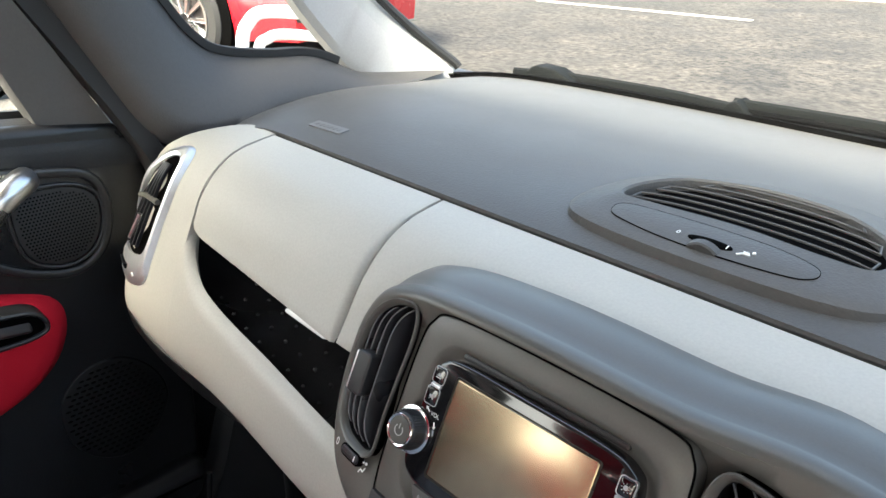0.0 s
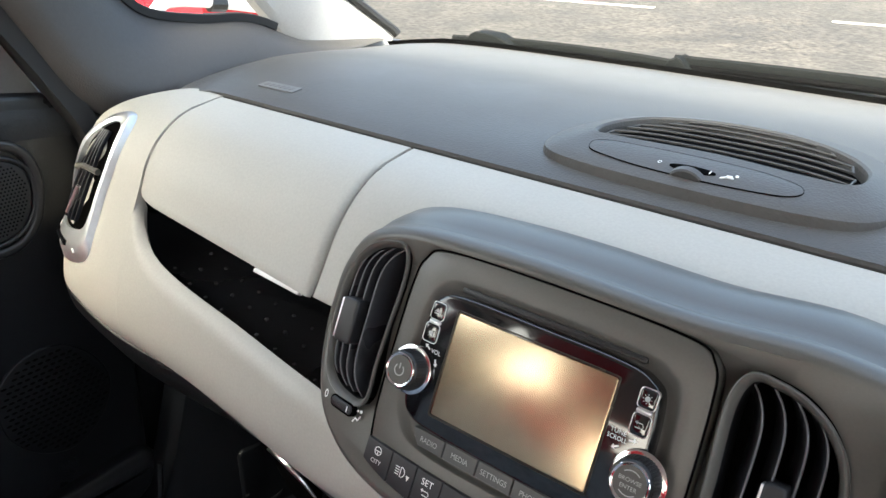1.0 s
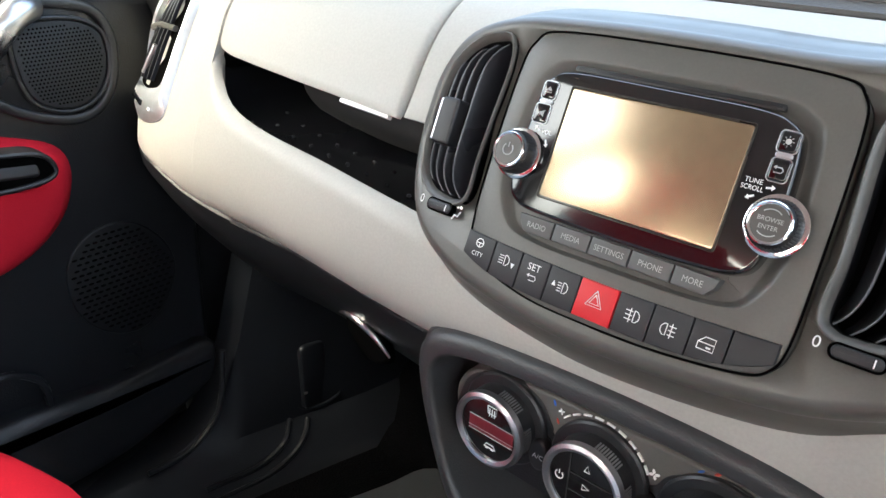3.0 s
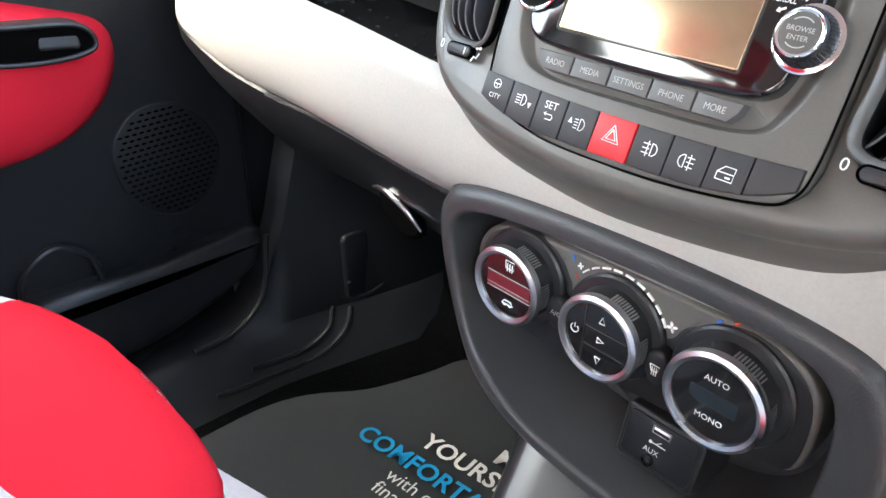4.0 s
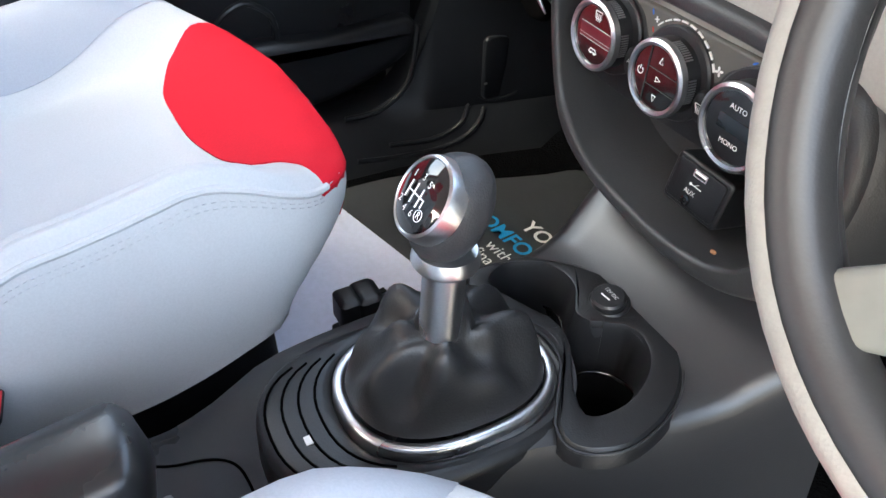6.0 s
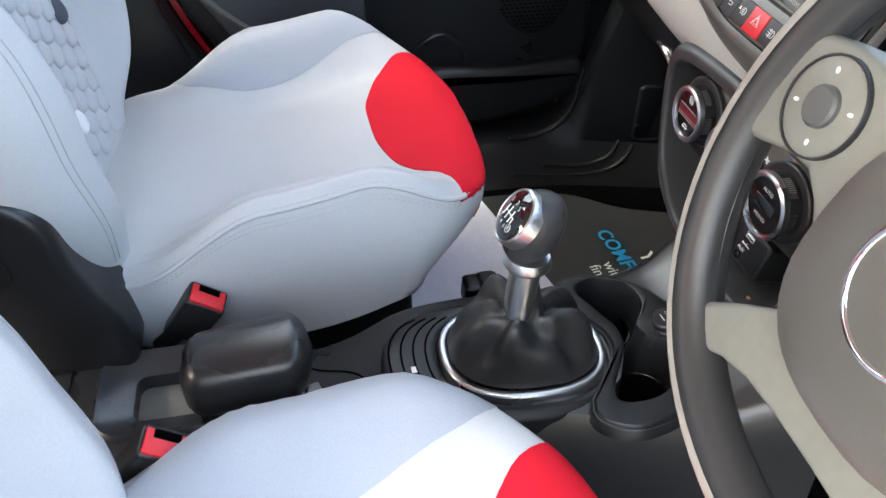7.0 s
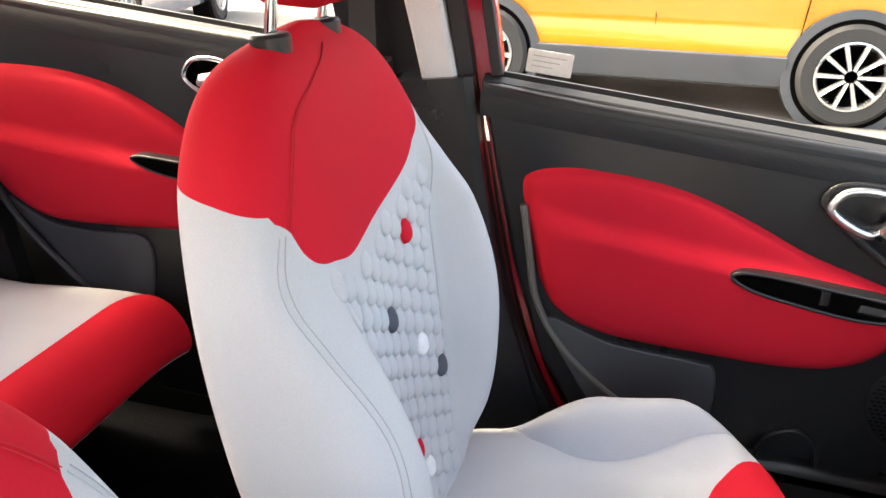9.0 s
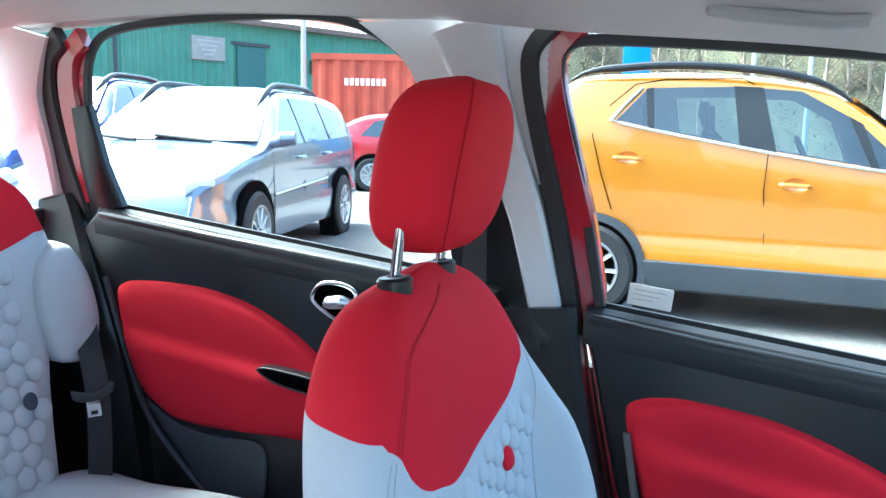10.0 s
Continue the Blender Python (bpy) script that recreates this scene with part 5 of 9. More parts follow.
gate = [[(-0.008, 0.0057), (-0.008, -0.0057)], [(-0.001, 0.0066), (-0.001, -0.0066)], [(0.006, 0.0057), (0.006, -0.0066)], [(-0.008, 0.0), (0.0102, 0.0), (0.0102, -0.005)]]
link_mesh("gate_mark", *Bag_of(*[tube([fp(u, v, dome(u, v)) for u, v in g], 0.0005, 6) for g in gate]), WHITE, plate)
rpos = (0.0118, -0.0092)
link_mesh("gate_mark", *tube([fp(rpos[0] + 0.0037 * math.cos(a), rpos[1] + 0.0037 * math.sin(a), dome(*rpos)) for a in grid_lin(0, 6.2832, 20)], 0.0003, 6), WHITE, plate)
# handbrake
hb = thing("handbrake", "broad glossy black handbrake lever in its recess", "handbrake", (0.03, -0.58, 0.51))
hrings = []
for k in range(21):
    t = k / 20
    y = -0.596 + 0.130 * t
    e = min(t, 1 - t) * 2
    w = 0.0445 * min(1, (1 - (1 - min(e * 2.4, 1)) ** 2.2)) ** 0.5 * (0.90 + 0.10 * t)
    h = 0.033 * min(1, (1 - (1 - min(e * 3.0, 1)) ** 2.2)) ** 0.5
    zc0 = 0.568 + 0.014 * t
    hrings.append([(0.044 + max(w, 0.006) * math.copysign(abs(math.cos(a)) ** 0.62, math.cos(a)), y, zc0 + max(h, 0.005) * math.copysign(abs(math.sin(a)) ** 0.75, math.sin(a))) for a in [2 * math.pi * j / 32 for j in range(32)]])
hg = link_mesh("grip", *loft(hrings), mat("glossy_dark_plastic", (0.02, 0.02, 0.021), 0.28, var=0.1), hb, "smooth broad grip", sharp=70)
link_mesh("release_button", *slab(Plane((0.078, -0.488, 0.556), (0, 1, 0), (0, 0, 1)), rounded(-0.030, -0.012, 0.014, 0.010, 0.008), -0.012, 0.010, 0.005), PIANO, hb, "glossy release button")
link_mesh("button_tip", *slab(Plane((0.078, -0.476, 0.556), (0, 1, 0), (0, 0, 1)), rounded(-0.008, -0.006, 0.006, 0.005, 0.003), 0.0, 0.0125, 0.002), SATIN, hb)
link_mesh("lever_shroud", *tube([(0.070, -0.470, 0.560), (0.084, -0.462, 0.535), (0.090, -0.462, 0.505)], [0.007, 0.009, 0.010], 10), mat("pale_shroud_plastic", (0.25, 0.25, 0.24), 0.5), hb, "pale grey lever shroud")
link_mesh("arm", *block(0.022, -0.585, 0.49, 0.064, -0.49, 0.552, 0.008), BLACK, hb)
wl = Plane((-0.002, -0.61, 0.5125), (1, 0, 0), (0, 1, 0))
dish_o, dish_i = rounded(-0.050, -0.082, 0.062, 0.10, 0.030, 6), rounded(-0.020, -0.046, 0.040, 0.085, 0.012, 6)
link_mesh("recess_dish", *sheet([[wl(u, v, d) for u, v in o] for o, d in ((grown(dish_o, 0.006), -0.003), (grown(dish_o, 0.002), 0.0022), (dish_o, 0.003), (grown(dish_o, -0.003), 0.001), (grown(dish_i, 0.006), -0.0045), (dish_i, -0.007), (dish_i, -0.028))], wrap_v=True), mat("satin_recess_plastic", (0.034, 0.036, 0.042), 0.28, var=0.08), tunnel, "smooth dished recess")
opening(shell, wl, dish_o, -0.05, 0.05, False)
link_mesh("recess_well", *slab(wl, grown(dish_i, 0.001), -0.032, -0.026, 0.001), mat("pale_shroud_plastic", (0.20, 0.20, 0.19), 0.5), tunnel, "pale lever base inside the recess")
link_mesh("console_joint", *tube([(x, -0.722, curve_at([(-0.06, 0.5095), (-0.045, 0.5128), (0.12, 0.5128)], x)) for x in grid_lin(-0.06, 0.118, 8)], 0.0010, 6), GAP_SHADE, tunnel)
link_mesh("console_seam", *tube([(x, y, 0.001 + curve_at([(0.36, 0.535), (0.42, 0.50), (0.47, 0.485), (0.56, 0.505)], -y)) for x, y in [tuple(p) for p in spline([(-0.035, -0.487), (-0.018, -0.472), (0.0, -0.436), (0.022, -0.416), (0.055, -0.411), (0.10, -0.41)], 5, closed=False)]], 0.0012, 6), GAP_SHADE, tunnel)
# paper mat on the passenger floor
fm = thing("paper_floor_mat", "black and white printed paper floor mat on the carpet", "floor mat", (-0.36, 0.0, 0.302))
mp = Plane((0, 0, 0.291), (1, 0, 0), (0, 1, 0))
def mat_z(u, v):
    return 0.0015 * math.sin(7 * u + 3 * v) + 0.11 * max(v - 0.22, 0)
def paper(name, poly, material, lift):
    rows = []
    for s in grid_lin(0, 1, 24):
        a = np.array(poly[0]) * (1 - s) + np.array(poly[1]) * s
        b = np.array(poly[3]) * (1 - s) + np.array(poly[2]) * s
        rows.append([mp(*(a * (1 - t) + b * t), mat_z(*(a * (1 - t) + b * t)) + lift) for t in grid_lin(0, 1, 24)])
    under = [[(x, y, z - 0.0012) for x, y, z in r] for r in rows]
    b = Bag().add(*sheet(rows)).add(*sheet(under))
    return link_mesh(name, b.v, b.f, material, fm)
left_edge = spline([(-0.548, -0.140), (-0.544, -0.03), (-0.522, 0.040), (-0.474, 0.110), (-0.445, 0.190), (-0.424, 0.255), (-0.37, 0.285)], 4, closed=False)
field = [[mp(*(a * (1 - t) + b * t), mat_z(*(a * (1 - t) + b * t)) + 0.0014) for t in grid_lin(0, 1, 24)] for a, b in zip(left_edge, [np.array((-0.20 + 0.10 * k / 24, -0.050 + 0.36 * k / 24)) for k in range(25)])]
b_ = Bag().add(*sheet(field)).add(*sheet([[(x, y, z - 0.0012) for x, y, z in r] for r in field]))
link_mesh("printed_field", b_.v, b_.f, MATBLACK, fm)
paper("white_field", [(-0.53, -0.40), (-0.17, -0.34), (-0.205, -0.052), (-0.548, -0.1395)], MATWHITE, 0.0014)
tp = Plane((-0.410, 0.050, 0.2945), (0.9925, 0.122, 0), (-0.122, 0.9925, 0))
for word, u, v, size, m, b in (("MAKE", 0.168, 0.080, 0.038, WHITE, 0.02), ("YOURSELF", 0.077, 0.042, 0.037, WHITE, 0.02), ("COMFORTABLE", 0.0, 0.0, 0.037, CYANPRINT, 0.02), ("with our", 0.080, -0.031, 0.028, WHITE, 0.0), ("finance options", 0.080, -0.056, 0.028, WHITE, 0.0)):
    lettering(word, tp, u, v, size, m, fm, d=0.0028, align="LEFT", bold=b)
bp_ = Plane((-0.310, -0.156, 0.2945), (0.983, 0.183, 0), (-0.183, 0.983, 0))
for k in range(10):
    tall = 0.015 if k in (0, 1, 4, 5) else 0.010
    link_mesh("print_bar", *slab(bp_, rounded(0.0115 * k, -0.005, 0.0115 * k + 0.0085, -0.005 + tall, 0.001), -0.001, 0.0012, 0.0002), DARK if k < 5 else GREYPRINT, fm)


# ---- front seats ----
CX = -0.315
PLAN = spline([(-0.225, 0.02), (-0.228, 0.16), (-0.212, 0.30), (-0.16, 0.375), (-0.08, 0.403), (0.0, 0.410), (0.085, 0.408), (0.160, 0.395), (0.212, 0.350), (0.226, 0.27), (0.228, 0.12), (0.222, 0.0), (0.19, -0.10), (0.0, -0.12), (-0.19, -0.10)], 8)
CC = (0.0, 0.13)


def plan_radius(th):
    """Where the cushion's outline lies in the direction th."""
    best, out = 9, 0.2
    for u, v in PLAN:
        a = math.atan2(v - CC[1], u - CC[0])
        d = abs((a - th + math.pi) % (2 * math.pi) - math.pi)
        if d < best:
            best, out = d, math.hypot(u - CC[0], v - CC[1])
    return out


RADII = [plan_radius(2 * math.pi * k / 360) for k in range(360)]
RADII = [sum(RADII[(k + j) % 360] for j in range(-4, 5)) / 9 for k in range(360)]


def radius_at(th):
    k = (th % (2 * math.pi)) / (2 * math.pi) * 360
    i = int(k)
    return RADII[i % 360] * (1 - k + i) + RADII[(i + 1) % 360] * (k - i)


def cushion(th, t):
    """The cushion's skin: t 0 to 1 over the top, 1 to 2 down the side. u to the car's middle, v ahead of y = -0.64."""
    R = radius_at(th)
    c, s = math.cos(th), math.sin(th)
    q = min(t, 1.0)
    u, v = CC[0] + R * q * c, CC[1] + R * q * s
    top = 0.585 + 0.040 * ease(0.10, 0.36, v) - 0.012 * ease(0.0, -0.12, v)
    side = ease(0.120, 0.205, abs(u)) * ease(-0.02, 0.14, v) * (1 - 0.75 * ease(0.24, 0.37, v))
    top += 0.082 * side
    roll = 0.012 * max(q - 0.86, 0) ** 2 / 0.14**2
    lip = ease(0.25, 0.75, c) * ease(-0.08, 0.04, v) * ease(0.36, 0.30, v)
    roll -= lip * (0.007 * math.exp(-(((q - 0.955) / 0.032) ** 2)) - 0.006 * math.exp(-(((q - 0.872) / 0.022) ** 2)))
    z = top - roll
    if t > 1:
        w = t - 1
        low = 0.462 + 0.055 * ease(0.15, 0.40, v) + 0.02 * ease(0.0, -0.1, v)
        bulge = 0.006 * math.sin(math.pi * min(w * 1.1, 1)) - 0.012 * w * w
        if v > 0.3:
            bulge -= 0.05 * w * w * ease(0.3, 0.4, v)
        u, v = u + bulge * c, v + bulge * s
        z = z + (low - z) * w
    return (u, v - 0.64, z)


def patch(fn, outline, lift, centre, rings=8, sink=0.004):
    """A panel of fabric laid on a skin fn(a, b), proud by lift, with a rolled rim. outline in (a, b)."""
    rows = []
    e = 1e-3
    for k in range(rings + 2):
        q = min(k / rings, 1.0)
        row = []
        for a, b in outline:
            pa, pb = centre[0] + (a - centre[0]) * q, centre[1] + (b - centre[1]) * q
            p = np.array(fn(pa, pb))
            n = np.cross(np.array(fn(pa + e, pb)) - p, np.array(fn(pa, pb + e)) - p)
            n = n / (np.linalg.norm(n) + 1e-12)
            h = lift * (1 - 0.35 * q**6) if k <= rings else -sink
            row.append((p, n, h))
        rows.append(row)
    return rows


def patch_mesh(fn, outline, lift, centre, out_sign, rings=8):
    rows = patch(fn, outline, lift, centre, rings)
    pts = [[tuple(p + n * h * out_sign) for p, n, h in r] for r in rows]
    v, f = sheet(pts, wrap_v=True)
    return v, f


def along(fn, pts, lift, sign):
    out, e = [], 1e-3
    for a, b in pts:
        p = np.array(fn(a, b))
        n = np.cross(np.array(fn(a + e, b)) - p, np.array(fn(a, b + e)) - p)
        out.append(tuple(p + sign * lift * n / (np.linalg.norm(n) + 1e-12)))
    return out


BX, TOP = 0.02, 1.225
WING_IN = [(0.56, 0.035), (0.66, 0.074), (0.75, 0.080), (0.81, 0.084), (0.864, 0.076), (0.923, 0.056), (0.975, 0.030), (1.01, 0.010), (1.06, 0.0), (1.25, 0.0)]
WING_OUT = [(0.56, 0.0), (0.60, 0.012), (0.673, 0.052), (0.77, 0.074), (0.88, 0.080), (0.98, 0.062), (1.03, 0.032), (1.09, 0.004), (1.25, 0.0)]
DOTS = ((-0.042, 0.985, RED), (0.039, 0.895, GREYDOT), (-0.043, 0.825, WHITEDOT), (-0.126, 0.760, GREYDOT), (0.0, 0.70, RED), (-0.035, 0.650, WHITEDOT))
BACK_W = [(0.56, 0.190), (0.62, 0.222), (0.70, 0.248), (0.80, 0.258), (0.90, 0.258), (1.00, 0.252), (1.07, 0.238), (1.12, 0.214), (1.165, 0.176), (1.20, 0.125), (1.219, 0.066), (TOP, 0.014)]
SIDES = [radians(a) for a in range(-24, 25, 3)]
FRONT = [math.acos(math.copysign(abs(x) ** (1 / 0.42), x)) for x in [0.95 - 1.9 * k / 94 for k in range(95)]]
ROUND = SIDES + FRONT + [math.pi + a for a in SIDES] + [2 * math.pi - a for a in FRONT[::-1]]


def back_skin(ph, z, sink=0.0):
    """The backrest's skin. ph 0 is the side towards the car's middle, 90 degrees the front."""
    hw = curve_at(BACK_W, z)
    yf = curve_at([(0.56, -0.690), (0.65, -0.708), (0.75, -0.722), (0.85, -0.735), (0.95, -0.752), (1.05, -0.772), (1.13, -0.795), (1.19, -0.822), (TOP, -0.856)], z)
    yb = curve_at([(0.56, -0.79), (0.65, -0.815), (0.75, -0.850), (0.9, -0.885), (1.05, -0.905), (1.13, -0.915), (1.19, -0.908), (TOP, -0.868)], z)
    c, s = math.cos(ph), math.sin(ph)
    ex = 0.42
    u = hw * math.copysign(abs(c) ** ex, c)
    mid, half = (yf + yb) / 2, (yf - yb) / 2
    v = mid + half * math.copysign(abs(s) ** (0.62), s)
    if s > 0:
        wing = ease(0.57, 0.76, abs(u) / (hw + 1e-6)) * s**0.35
        v += wing * curve_at(WING_IN if u > 0 else WING_OUT, z)
        v -= 0.012 * (1 - ease(0.0, 0.62, abs(u) / (hw + 1e-6))) * ease(1.12, 0.9, z)
    return (u + BX, v, z)


def front_skin(xn, z):
    """The front of the backrest at xn of its half width (1: towards the car's middle)."""
    ph = math.acos(max(min(math.copysign(abs(xn) ** (1 / 0.42), xn), 1), -1))
    return back_skin(ph, z)


def red_edge(ph):
    """The height at which the red cap begins, round the backrest."""
    u = back_skin(ph, 1.05)[0] - BX
    y = back_skin(ph, 1.08)[1]
    if math.sin(ph) > 0.43 and -0.23 < u < 0.225:
        return curve_at([(-0.25, 1.125), (-0.222, 1.112), (-0.19, 1.094), (-0.15, 1.072), (-0.10, 1.052), (-0.04, 1.038), (0.03, 1.027), (0.108, 1.0165), (0.15, 1.0255), (0.182, 1.036), (0.198, 1.052), (0.207, 1.071), (0.225, 1.083), (0.25, 1.089)], u)
    return (1.083 if u > 0 else 1.115) + 0.20 * max(-0.775 - y, 0)


def front_seat(mirror, at):
    """One front seat; built about its own middle, then moved."""
    seat = thing("passenger_seat" if not mirror else "driver_seat", "pale grey and red front seat with a quilted backrest", "car seat", at, "front seats")
    sx = -1 if mirror else 1
    dy = at[1] + 0.55
    def P(p):
        return (at[0] + p[0], p[1] + dy, p[2])
    M = lambda m: ([P(p) for p in m[0]], m[1])
    # cushion
    rows = []
    ts = grid_lin(0.02, 0.80, 14) + grid_lin(0.80, 1, 16)[1:] + grid_lin(1, 2, 14)[1:]
    for t in ts:
        rows.append([cushion(2 * math.pi * k / 120, t) for k in range(120)])
    cush = link_mesh("cushion", *M(loft(rows)), SEAT, seat, "pale grey fabric cushion", sharp=80)
    cs = lambda a, b: cushion(a, b)
    # red front panel as a field in direction and reach
    red_pts = [(u, v) for u, v in ((-0.170, 0.368), (-0.150, 0.330), (-0.105, 0.298), (-0.05, 0.280), (0.0, 0.279), (0.05, 0.283), (0.095, 0.296), (0.125, 0.318), (0.145, 0.342), (0.178, 0.356), (0.205, 0.352))]
    pol = []
    for u, v in red_pts:
        th = math.atan2(v - CC[1], u - CC[0])
        pol.append((th, math.hypot(u - CC[0], v - CC[1]) / radius_at(th)))
    pol[-1], pol[0] = (pol[-1][0], 1.03), (pol[0][0], 1.03)
    lowrim = [(th, 1.0 + 0.62 * min(1.0, 2.2 * math.sin(math.pi * k / 13)) ** 0.5) for k, th in enumerate(grid_lin(pol[-1][0] + 0.05, pol[0][0] - 0.05, 13))][1:-1]
    ring = spline(pol, 5, closed=False) + lowrim
    link_mesh("red_panel", *M(patch_mesh(cs, [tuple(p) for p in ring], 0.0022, (math.pi / 2, 0.98), -1, 10)), RED, cush, "red fabric front panel", sharp=80)
    link_mesh("piping", *M(tube(along(cs, [tuple(p) for p in lowrim[1:-1]], 0.002, -1), 0.0018, 6)), RED, cush)
    # outer bolster panel in a bluer grey
    ob = []
    for u, v in ((-0.208, 0.005), (-0.168, 0.045), (-0.146, 0.11), (-0.149, 0.20), (-0.172, 0.285), (-0.210, 0.345)):
        th = math.atan2(v - CC[1], u - CC[0])
        ob.append((th % (2 * math.pi), math.hypot(u - CC[0], v - CC[1]) / radius_at(th)))
    low = [(a, 1.55) for a in grid_lin(ob[-1][0] - 0.0, ob[0][0], 14)]
    ring = spline(ob, 6, closed=False) + low[1:-1]
    cth = sum(p[0] for p in ring) / len(ring)
    link_mesh("bolster_panel", *M(patch_mesh(cs, [tuple(p) for p in ring], 0.0016, (cth, 1.05), -1, 10)), SEATSIDE, cush, "blue-grey side bolster", sharp=80)
    link_mesh("piping", *M(tube(along(cs, [(a, 1.0) for a in grid_lin(-0.72, 0.86, 60)], -0.0012, -1), 0.0036, 8)), SEAT, cush)
    for tt in (1.055, 1.085):
        st_ = Bag()
        run = along(cs, [(a, tt) for a in grid_lin(-0.70, 0.84, 260)], 0.0003, -1)
        for k in range(0, 258, 4):
            st_.add(*tube(run[k:k + 3], 0.0005, 5))
        st_.v = [P(p) for p in st_.v]
        st_.put("stitching", THREAD, cush)
    # the driver's backrest leans further back
    if mirror:
        def P(p):
            y, z = p[1] + 0.7, p[2] - 0.6
            c, s = math.cos(0.15), math.sin(0.15)
            return (at[0] - p[0], -0.7 + y * c - z * s + dy + 0.042, 0.553 + y * s + z * c)
    # backrest: grey shell below, red cap above
    back = link_mesh("backrest", *M(sheet([[back_skin(p, 0.56 + (red_edge(p) - 0.56) * t) for p in ROUND] for t in grid_lin(0, 1, 40)], wrap_v=True)), SEAT, seat, "pale grey fabric backrest", sharp=80)
    cap = link_mesh("red_cap", *M(sheet([[back_skin(p, red_edge(p) + (TOP - red_edge(p)) * (1 - (1 - t) ** 1.6)) for p in ROUND] for t in grid_lin(0, 1, 30)] + [[(BX, -0.862, TOP + 0.0005)] * len(ROUND)], wrap_v=True)), RED, seat, "red fabric upper backrest", sharp=80)
    for du in (0.0, 0.0045):
        pts = [front_skin(curve_at([(1.07, 0.87), (1.125, 0.795), (1.16, 0.72), (1.18, 0.507), (1.20, 0.15), (1.225, -0.3)], z) - du * 4, z) for z in grid_lin(1.075, 1.205, 30)]
        link_mesh("seam", *M(tube([(p[0] + 0.001, p[1] + 0.0012, p[2] + 0.0005) for p in pts], 0.0005, 6)), REDTHREAD, cap)
    for k in (0, 1):
        pts = [front_skin(curve_at([(0.58, 0.88), (0.68, 0.885), (0.80, 0.89), (0.885, 0.87), (0.97, 0.92), (1.03, 0.94), (1.075, 0.895)], z) - 0.026 * k, z) for z in grid_lin(0.60, 1.07, 40)]
        link_mesh("seam", *M(tube([(p[0] + 0.0004, p[1] + 0.0004, p[2]) for p in pts], 0.0006, 6)), THREAD, back)
    # quilted middle: raised drops in staggered columns
    out_lim = [(0.60, -0.122), (0.84, -0.133), (0.95, -0.145), (1.05, -0.168), (1.11, -0.19)]
    cells = []
    for i in range(-8, 9):
        uc = i * 0.0278
        for j in range(18):
            z = 0.606 + j * 0.031 + (0.0155 if i % 2 else 0)
            hw = curve_at(BACK_W, z)
            if uc < curve_at(out_lim, z) + 0.010 or uc > curve_at([(0.6, 0.112), (0.75, 0.125), (0.85, 0.142), (0.93, 0.168), (0.98, 0.185)], z):
                continue
            if z + 0.017 > red_edge(math.acos(max(min(math.copysign(abs(uc / hw) ** (1 / 0.42), uc), 1), -1))):
                continue
            cells.append((uc, z))
    tones = {min(cells, key=lambda c: math.hypot(c[0] - u0, c[1] - z0)): m for u0, z0, m in DOTS}
    for uc, z in cells:
        hw = curve_at(BACK_W, z)
        rows = []
        for q in (1.0, 0.95, 0.84, 0.65, 0.4, 0.15, 0.02):
            r = []
            for a in range(16):
                t = 2 * math.pi * a / 16
                du = 0.0150 * q * math.copysign(abs(math.cos(t)) ** 0.8, math.cos(t))
                dz = (0.0172 if t > math.pi else 0.0150) * q * math.sin(t)
                if t < math.pi:
                    du *= 1 - 0.28 * math.sin(t) ** 2
                p = front_skin((uc + du) / hw, z + dz)
                r.append((p[0], p[1] + 0.0078 * (1 - q * q) ** 0.5 * (1 - 0.32 * q * math.sin(t)) - 0.0012 + (0.0022 if (uc, z) in tones else 0.0), p[2]))
            rows.append(r)
        link_mesh("quilt_drop", *M(loft(rows)), tones.get((uc, z), SEAT), back, sharp=80)
    pts = [front_skin(curve_at(out_lim, z) / curve_at(BACK_W, z), z) for z in grid_lin(0.60, 1.085, 40)]
    link_mesh("seam", *M(tube([(p[0], p[1] + 0.0005, p[2]) for p in pts], 0.0011, 6)), THREAD, back)
    # side cover with the recliner pivot
    sidep = Plane((at[0] + sx * 0.274, -0.72 + dy, 0.60), (0, sx, 0), (0, 0, 1))
    cov = spline([(-0.108, 0.090), (-0.085, 0.126), (-0.045, 0.142), (0.0, 0.134), (0.026, 0.104), (0.034, 0.055), (0.046, 0.010), (0.062, -0.03), (0.066, -0.09), (0.03, -0.13), (-0.08, -0.13), (-0.108, -0.02)], 6)
    cover = link_mesh("side_cover", *slab(sidep, cov if sx > 0 else [(-a, b) for a, b in cov][::-1], -0.075, 0.004, 0.014, 5), COVER, seat, "black plastic side cover")
    pu = -0.045 if sx > 0 else 0.045
    link_mesh("pivot_cap", *lathe(sidep, [(0.026, 0.002), (0.026, 0.0055), (0.0245, 0.0062), (0.0, 0.0062)], 32, pu, 0.060), COVER, cover)
    # posts and headrest
    for u in (BX + 0.078, BX - 0.052):
        g = Plane(P((u, -0.858, 1.214)), (1, 0, 0), (0, 1, 0.1))
        guide = link_mesh("post_guide", *lathe(g, [(0.019, -0.02), (0.0205, -0.001), (0.0205, 0.005), (0.0180, 0.0085), (0.0095, 0.0095), (0.0085, 0.004)], 28), BLACK, seat, "black post guide")
        link_mesh("post", *tube([g(0, 0, 0.005), P((u, -0.848, 1.32))], 0.0062, 14), CHROME, seat, "chrome headrest post")
    head = []
    for k in range(25):
        t = -1 + 2 * k / 24
        z = 1.342 + 0.106 * t
        lean = 0.018 * t
        w = (1 - abs(t) ** 3.4) ** (1 / 2.2)
        hw2 = (0.122 - 0.016 * t * (t > 0) + 0.004 * t) * max(w, 0.02)
